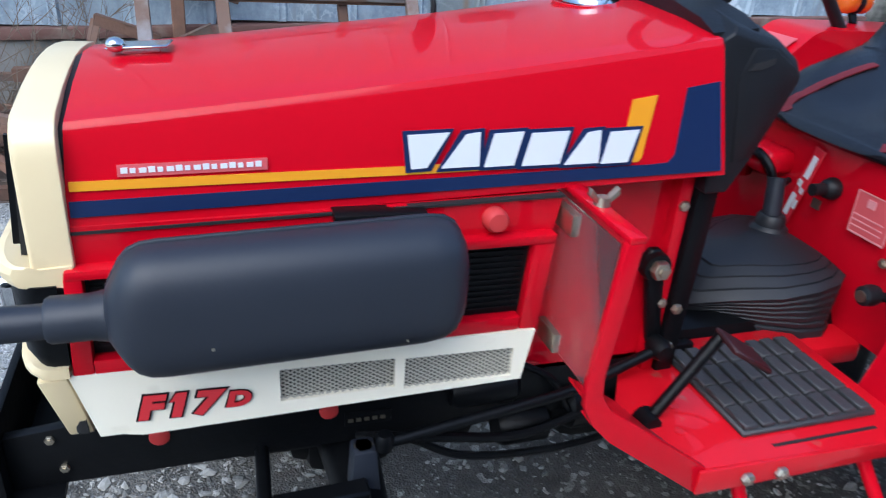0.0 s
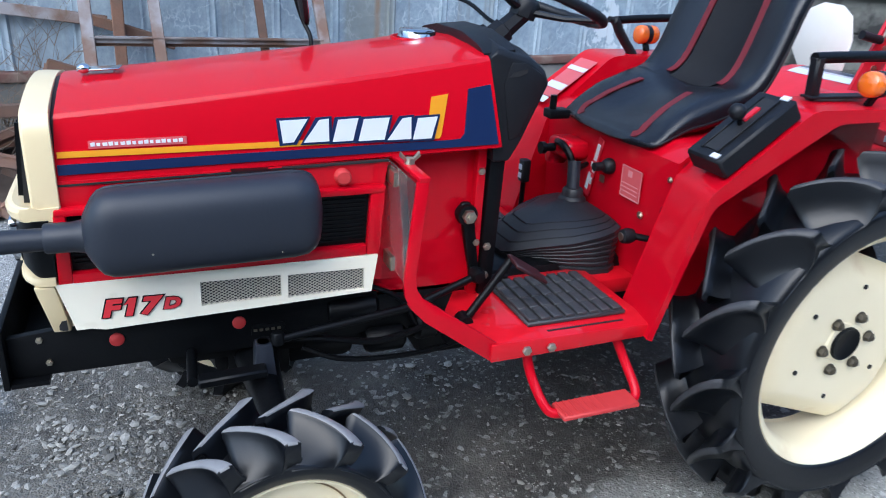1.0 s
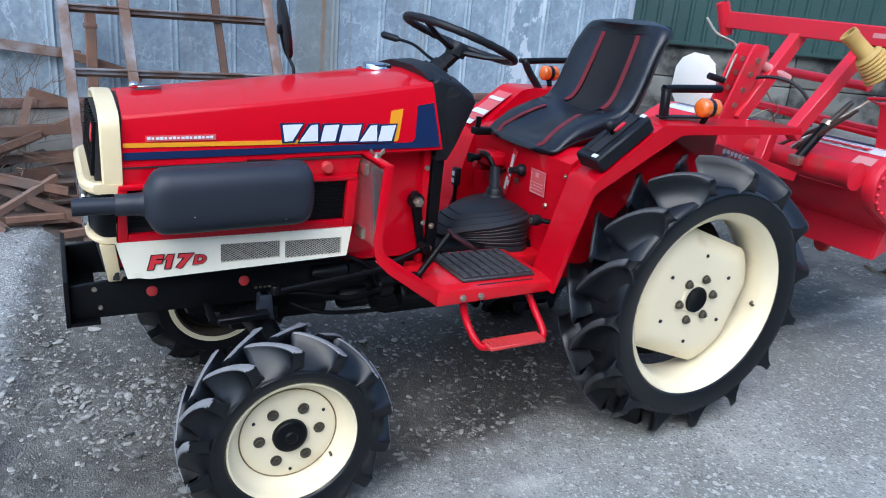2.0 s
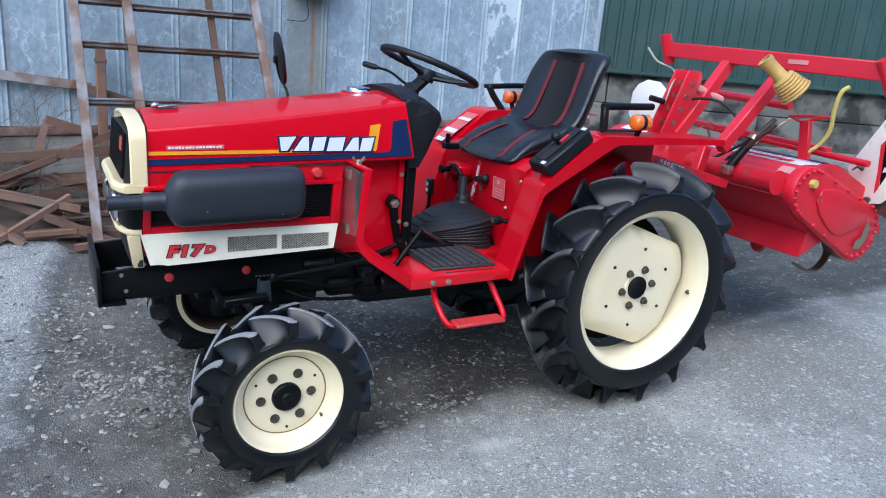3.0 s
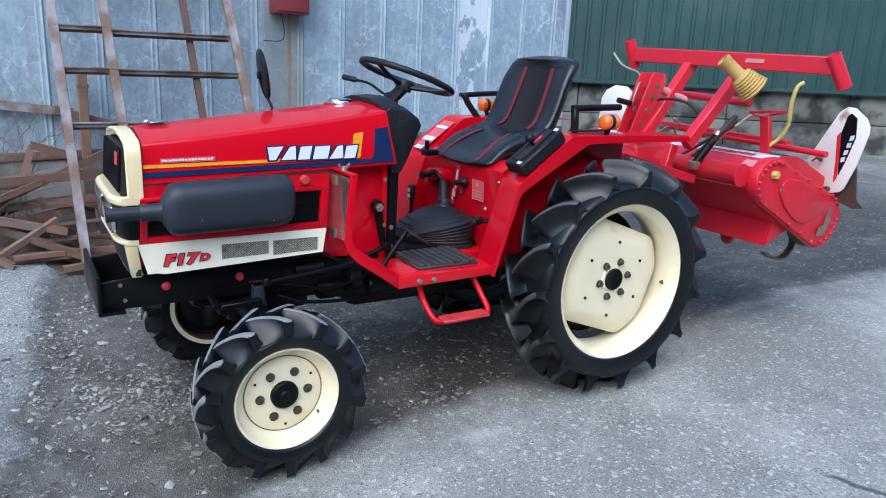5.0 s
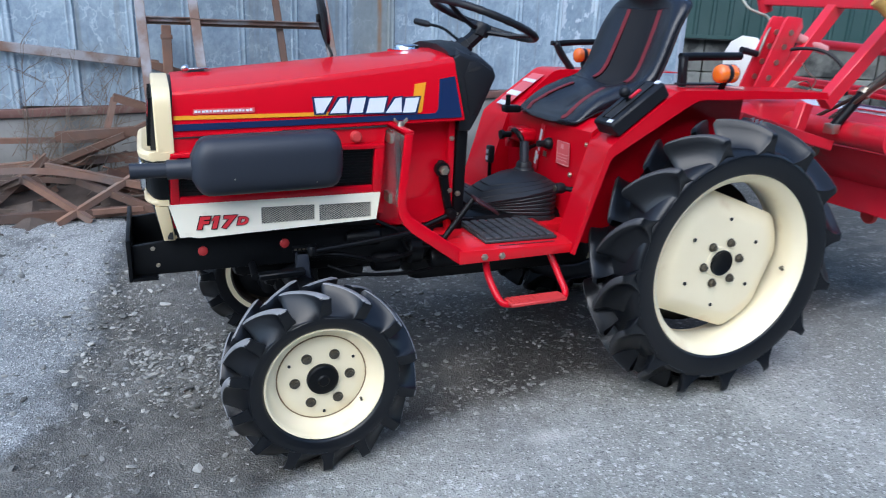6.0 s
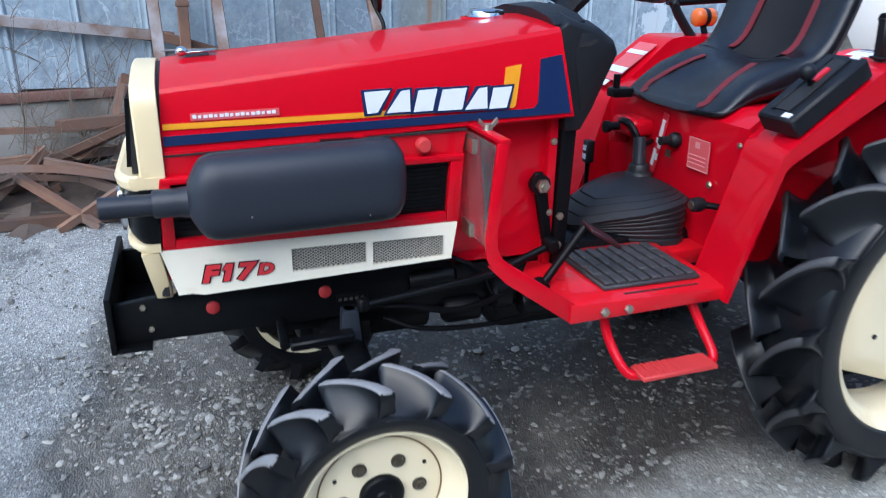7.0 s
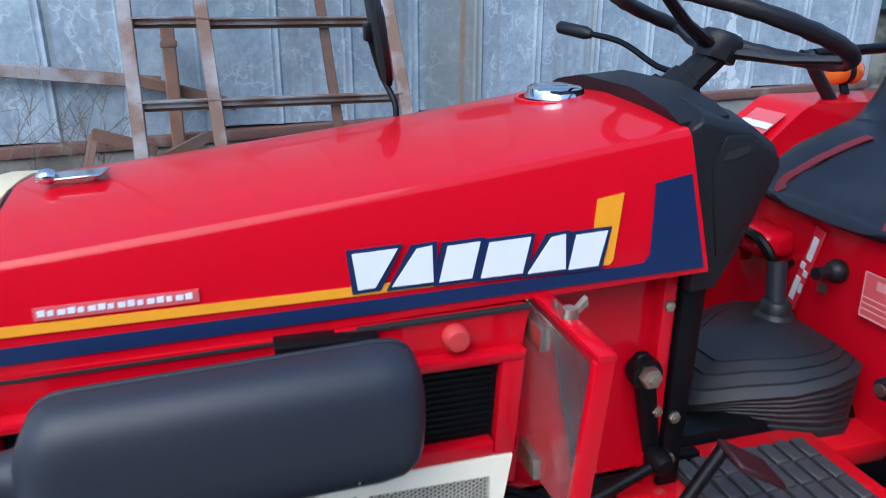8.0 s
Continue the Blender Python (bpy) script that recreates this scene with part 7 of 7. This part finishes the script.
    # coloured band on the cover
    for f0, f1, mat, lift in ((0.425, 0.445, DECAL_WHITE, 0.005), (0.445, 0.515, BLUE, 0.005), (0.515, 0.525, DECAL_WHITE, 0.005), (0.535, 0.60, DECAL_WHITE, 0.005)):
        seg = []
        for f in np.linspace(f0, f1, 3):
            t = radians(20 + 150 * f)
            seg.append((2.545 + (0.30 + lift) * math.cos(t), 0.18, 0.62 + (0.33 + lift) * math.sin(t)))
        part("band", strap(seg, 1.28, 0.002), mat, hous, "faded stripe decal")
    seg = [(2.545 + 0.305 * math.cos(radians(20 + 150 * f)), -0.40, 0.62 + 0.335 * math.sin(radians(20 + 150 * f))) for f in (0.635, 0.665, 0.695)]
    part("maker_sticker", strap(seg, 0.13, 0.002), FADED_PINK, hous, "pale worn rectangular sticker")
    for k in range(6):
        t = radians(20 + 150 * 0.567)
        y = -0.12 - 0.045 * k
        p = Vector((2.545 + 0.308 * math.cos(t), y, 0.62 + 0.338 * math.sin(t)))
        part("badge_block", box(p + Vector((-0.022, 0, -0.001)), p + Vector((0.016, 0.034, 0.002))), DECAL_RED, hous)
    # main tube, centre box
    tub = bmesh.new()
    lathe([(0, 0.42), (0.062, 0.42), (0.062, 0.30), (0.050, 0.29), (0.050, 0.10), (0.060, 0.09), (0.060, 0.05), (0.050, 0.04), (0.050, -0.47), (0.054, -0.475), (0.054, -0.484), (0, -0.484)], (2.20, 0, 0.875), "y", 24, bm=tub)
    part("main_tube", tub, RED_OLD, tiller, "red transverse tube")
    gb = bmesh.new()
    box((2.02, 0.02, 0.79), (2.30, 0.20, 0.97), 0.03, 3, bm=gb)
    lathe([(0, -0.12), (0.05, -0.12), (0.06, -0.04), (0.075, 0.02), (0.075, 0.1), (0, 0.1)], (2.0, 0.10, 0.88), "x", 18, bm=gb)
    part("gearbox", gb, RED_OLD, tiller, "red centre gearbox")
    for y in (-0.20, 0.32):
        lk = beam((1.62, y, 0.74), (2.12, y * 1.05, 0.80), 0.025, 0.055, 0.004)
        part("lower_link", lk, RED_OLD, tiller)
        part("link_pin", lathe([(0, -0.03), (0.022, -0.03), (0.022, 0.03), (0, 0.03)], (2.09, y * 1.05, 0.80), "y", 14), DARK_STEEL, tiller)
    # chain case on the near end
    c0, c1, R0, R1 = Vector((2.345, 0.845)), Vector((2.79, 0.635)), 0.112, 0.138
    d2 = (c1 - c0).normalized()
    base_ang = math.atan2(d2.y, d2.x)
    out = [(c0.x + R0 * math.cos(base_ang + radians(90 + 18 * k)), c0.y + R0 * math.sin(base_ang + radians(90 + 18 * k))) for k in range(11)]
    out += [(c1.x + R1 * math.cos(base_ang + radians(-90 + 18 * k)), c1.y + R1 * math.sin(base_ang + radians(-90 + 18 * k))) for k in range(11)]
    case = part("chain_case", prism(out, -0.545, -0.485, r=0.012), RED_OLD, tiller, "worn red chain case ringed with bolts")
    rim2 = [(c0.x + (x - c0.x) * 1.03 + 0.004, c0.y + (z - c0.y) * 1.05) for x, z in out]
    part("case_flange", prism(rim2, -0.531, -0.519, r=0.003), RED_OLD, case)
    cover = smooth_line([(2.400, 0.800, 0), (2.431, 0.852, 0), (2.510, 0.852, 0), (2.592, 0.832, 0), (2.690, 0.785, 0), (2.768, 0.735, 0), (2.785, 0.690, 0), (2.703, 0.650, 0), (2.591, 0.636, 0), (2.510, 0.678, 0), (2.441, 0.737, 0)], 3)
    part("case_cover", prism([(x, z) for x, z, q in cover], -0.557, -0.545, r=0.007), RED_OLD, case)
    part("end_cap", lathe([(0, -0.020), (0.050, -0.020), (0.085, -0.006), (0.092, 0.012), (0.092, 0.05), (0, 0.05)], (2.790, -0.500, 0.575), "y", 24), DARK_STEEL, case, "muddy grey bearing cap")
    part("torn_edge", strap([(2.395, -0.556, 0.84), (2.405, -0.560, 0.815), (2.420, -0.557, 0.80)], 0.004, 0.006), STEEL, case)
    m = len(out)
    for k in range(m):
        x, z = out[k]
        x2, z2 = out[(k + 1) % m]
        steps = 4 if k in (10, 21) else 1
        for j in range(steps):
            px, pz = x + (x2 - x) * j / steps, z + (z2 - z) * j / steps
            mid = c0.lerp(c1, 0.5)
            px, pz = px + (mid.x - px) * 0.05, pz + (mid.y - pz) * 0.08
            part("bolt", hexnut((px, -0.546, pz), 0.010, 0.009, "y", s=-1), RED_OLD, case)
    part("filler_plug", lathe([(0, -0.02), (0.018, -0.02), (0.020, -0.012), (0.020, 0.006), (0, 0.006)], (2.345, -0.548, 0.882), "y", 6), HOSE_YELLOW, case, "yellow filler plug")
    part("worn_patch", prism([(2.74, 0.560), (2.79, 0.555), (2.83, 0.60), (2.835, 0.66), (2.815, 0.70), (2.80, 0.65), (2.79, 0.61), (2.755, 0.60)], -0.5585, -0.5562), STEEL, case, "bare scuffed metal")
    # rotor tines
    rot = part("rotor_shaft", rod((2.78, -0.47, 0.64), (2.78, 0.86, 0.64), 0.03, 14), DARK_STEEL, tiller)
    for k in range(16):
        y = -0.40 + 0.078 * k
        t0 = radians((97 * k + 200) if k > 2 else (245, 200, 150)[k])
        pts = []
        for f in np.linspace(0, 1, 8):
            r = 0.04 + 0.15 * f
            t = t0 + 0.9 * f * f
            pts.append((2.78 + r * math.cos(t), y + 0.05 * f * f * (1 if k % 2 else -1), 0.64 + r * math.sin(t)))
        part("tine", strap(pts, 0.030, 0.008, up=(0, 1, 0)), DARK_STEEL, rot, "dark curved tine")
    hook = smooth_line([(2.70, -0.42, 0.64), (2.735, -0.42, 0.56), (2.760, -0.425, 0.497), (2.731, -0.43, 0.450), (2.663, -0.44, 0.421), (2.565, -0.45, 0.437), (2.478, -0.46, 0.475)], 4)
    part("tine", strap(hook, 0.034, 0.010, up=(0, 1, 0)), DARK_STEEL, rot, "dark curved tine")
    # springs, struts, hoses
    cyl = part("spring_case", rod((2.124, -0.27, 0.900), (2.25, -0.27, 1.03), 0.020, 14), BLACK, tiller, "black spring damper")
    part("collar", rod((2.245, -0.27, 1.025), (2.262, -0.27, 1.042), 0.026, 12), STEEL, cyl)
    part("spring_rod", rod((2.26, -0.27, 1.04), (2.375, -0.27, 1.125), 0.012, 10), DARK_STEEL, cyl)
    part("clevis", box((2.098, -0.295, 0.875), (2.135, -0.245, 0.915), 0.005), STEEL, cyl, "bright clevis joint")
    for a, b in (((2.20, -0.42, 1.12), (2.20, -0.13, 0.86)), ((2.26, -0.36, 1.09), (2.22, -0.10, 0.92))):
        part("strut", rod(a, b, 0.008, 10), DARK_STEEL, tiller)
    sp = bmesh.new()
    a, b = Vector((2.21, -0.27, 0.985)), Vector((2.20, -0.155, 0.88))
    t = (b - a).normalized()
    u = t.cross(Vector((1, 0, 0))).normalized()
    w = t.cross(u)
    pts = [a + (b - a) * (k / 80) + 0.019 * (math.cos(k * 0.9) * u + math.sin(k * 0.9) * w) for k in range(81)]
    tube(pts, 0.004, 5, sp)
    part("spring", sp, DARK_STEEL, tiller, "black coil spring")
    arm2 = part("check_arm", beam((1.655, -0.25, 0.945), (2.15, -0.25, 0.822), 0.030, 0.042, 0.003), RED_OLD, tiller, "red check arm with white marks")
    for k in range(7):
        p = Vector((1.70 + 0.022 * k, -0.267, 0.934 - 0.0055 * k))
        part("arm_mark", box(p + Vector((0, 0, -0.009)), p + Vector((0.015, 0.0015, 0.009))), DECAL_WHITE, arm2)
    wires = smooth_line([(2.02, 0.02, 1.10), (2.08, -0.02, 1.02), (2.16, -0.06, 1.06), (2.24, -0.04, 1.00)], 6)
    part("wire", tube(wires, 0.003, 6), DARK_STEEL, tiller)
    part("wire", tube(smooth_line([(2.16, 0.0, 1.16), (2.19, -0.03, 1.10), (2.23, -0.05, 1.06), (2.22, -0.02, 1.0)], 6), 0.003, 6), STEEL, tiller)
    part("stay_rod", rod((2.52, -0.27, 1.15), (2.20, -0.06, 0.83), 0.006, 8), STEEL, tiller, "thin bright stay rod")
    part("swivel", box((2.17, -0.16, 0.85), (2.21, -0.12, 0.91), 0.004), DARK_STEEL, tiller)
    hs = smooth_line([(2.05, 0.10, 1.10), (2.10, 0.0, 1.18), (2.16, -0.12, 1.185), (2.20, -0.20, 1.12), (2.21, -0.23, 1.02)], 6)
    part("hose", tube(hs, 0.007, 8), PLASTIC, tiller, "thin black hose")
    yh = smooth_line([(2.60, -0.45, 1.30), (2.575, -0.435, 1.275), (2.56, -0.43, 1.20), (2.56, -0.43, 1.10), (2.55, -0.40, 1.03), (2.52, -0.37, 0.99)], 6)
    part("yellow_hose", tube(yh, 0.010, 10), HOSE_YELLOW, tiller, "yellow-green hose")
    post = bmesh.new()
    beam((2.52, -0.36, 0.95), (2.52, -0.33, 1.13), 0.05, 0.03, 0.003, up=(1, 0, 0), bm=post)
    tube([(2.46, -0.33, 1.13), (2.46, -0.28, 1.145), (2.46, -0.40, 1.16), (2.58, -0.40, 1.16), (2.58, -0.30, 1.13), (2.46, -0.33, 1.13)], 0.007, 8, post)
    part("depth_post", post, RED_OLD, tiller)
    part("rear_tube", rod((2.74, 0.50, 1.0), (2.72, -0.55, 0.965), 0.016, 12), RED_OLD, tiller)
    part("rear_rail", beam((2.62, 0.52, 1.03), (2.60, -0.42, 1.01), 0.05, 0.02, 0.003), RED_OLD, tiller)
    # pale end boards
    board = [(-0.375, 0.913), (-0.505, 1.165), (-0.541, 1.194), (-0.583, 1.190), (-0.645, 1.145), (-0.666, 1.110), (-0.668, 1.075), (-0.637, 0.924), (-0.595, 0.800), (-0.575, 0.778), (-0.505, 0.760), (-0.480, 0.765)]
    eb = part("end_board", prism(board, 2.84, 2.852, "x", 0.004), WHITE_WORN, tiller, "chipped white end board with a dark panel")
    part("panel", prism([(-0.553, 1.150), (-0.570, 1.165), (-0.601, 1.144), (-0.611, 1.05), (-0.578, 0.922), (-0.556, 0.86), (-0.545, 0.96), (-0.536, 1.069)], 2.836, 2.8395, "x"), BLACK, eb)
    part("red_stripe", prism([(-0.516, 1.049), (-0.533, 1.072), (-0.550, 0.939), (-0.551, 0.845), (-0.537, 0.819), (-0.530, 0.93)], 2.836, 2.8395, "x"), DECAL_RED, eb)
    part("board_hook", tube([(2.83, -0.46, 0.925), (2.80, -0.452, 0.935), (2.79, -0.435, 0.915)], [0.012, 0.007, 0.004], 8), DARK_STEEL, eb)
    for k in range(4):
        y, z = -0.556 - 0.009 * k, 0.925 + 0.036 * k
        part("panel_mark", prism([(y, z), (y - 0.020, z + 0.006), (y - 0.022, z + 0.030), (y - 0.002, z + 0.024)], 2.834, 2.8358, "x"), DECAL_WHITE, eb)
    part("pivot", lathe([(0, -0.02), (0.014, -0.02), (0.014, 0.0), (0, 0)], (2.84, -0.515, 0.785), "x", 10), DARK_STEEL, eb)
    part("flap", prism([(-0.485, 0.765), (-0.620, 0.92), (-0.650, 0.75), (-0.690, 0.715), (-0.642, 0.704), (-0.52, 0.735)], 2.87, 2.878, "x"), DARK_STEEL, tiller, "dark rusty steel flap")
    far = [(1.14, 0.90), (1.205, 0.98), (1.195, 1.12), (1.155, 1.175), (1.073, 1.211), (0.965, 1.205), (0.905, 1.165), (0.872, 1.06), (0.885, 0.92)]
    part("end_board", prism(far, 2.84, 2.852, "x", 0.004), WHITE_WORN, tiller, "chipped white end board")


build_tiller()
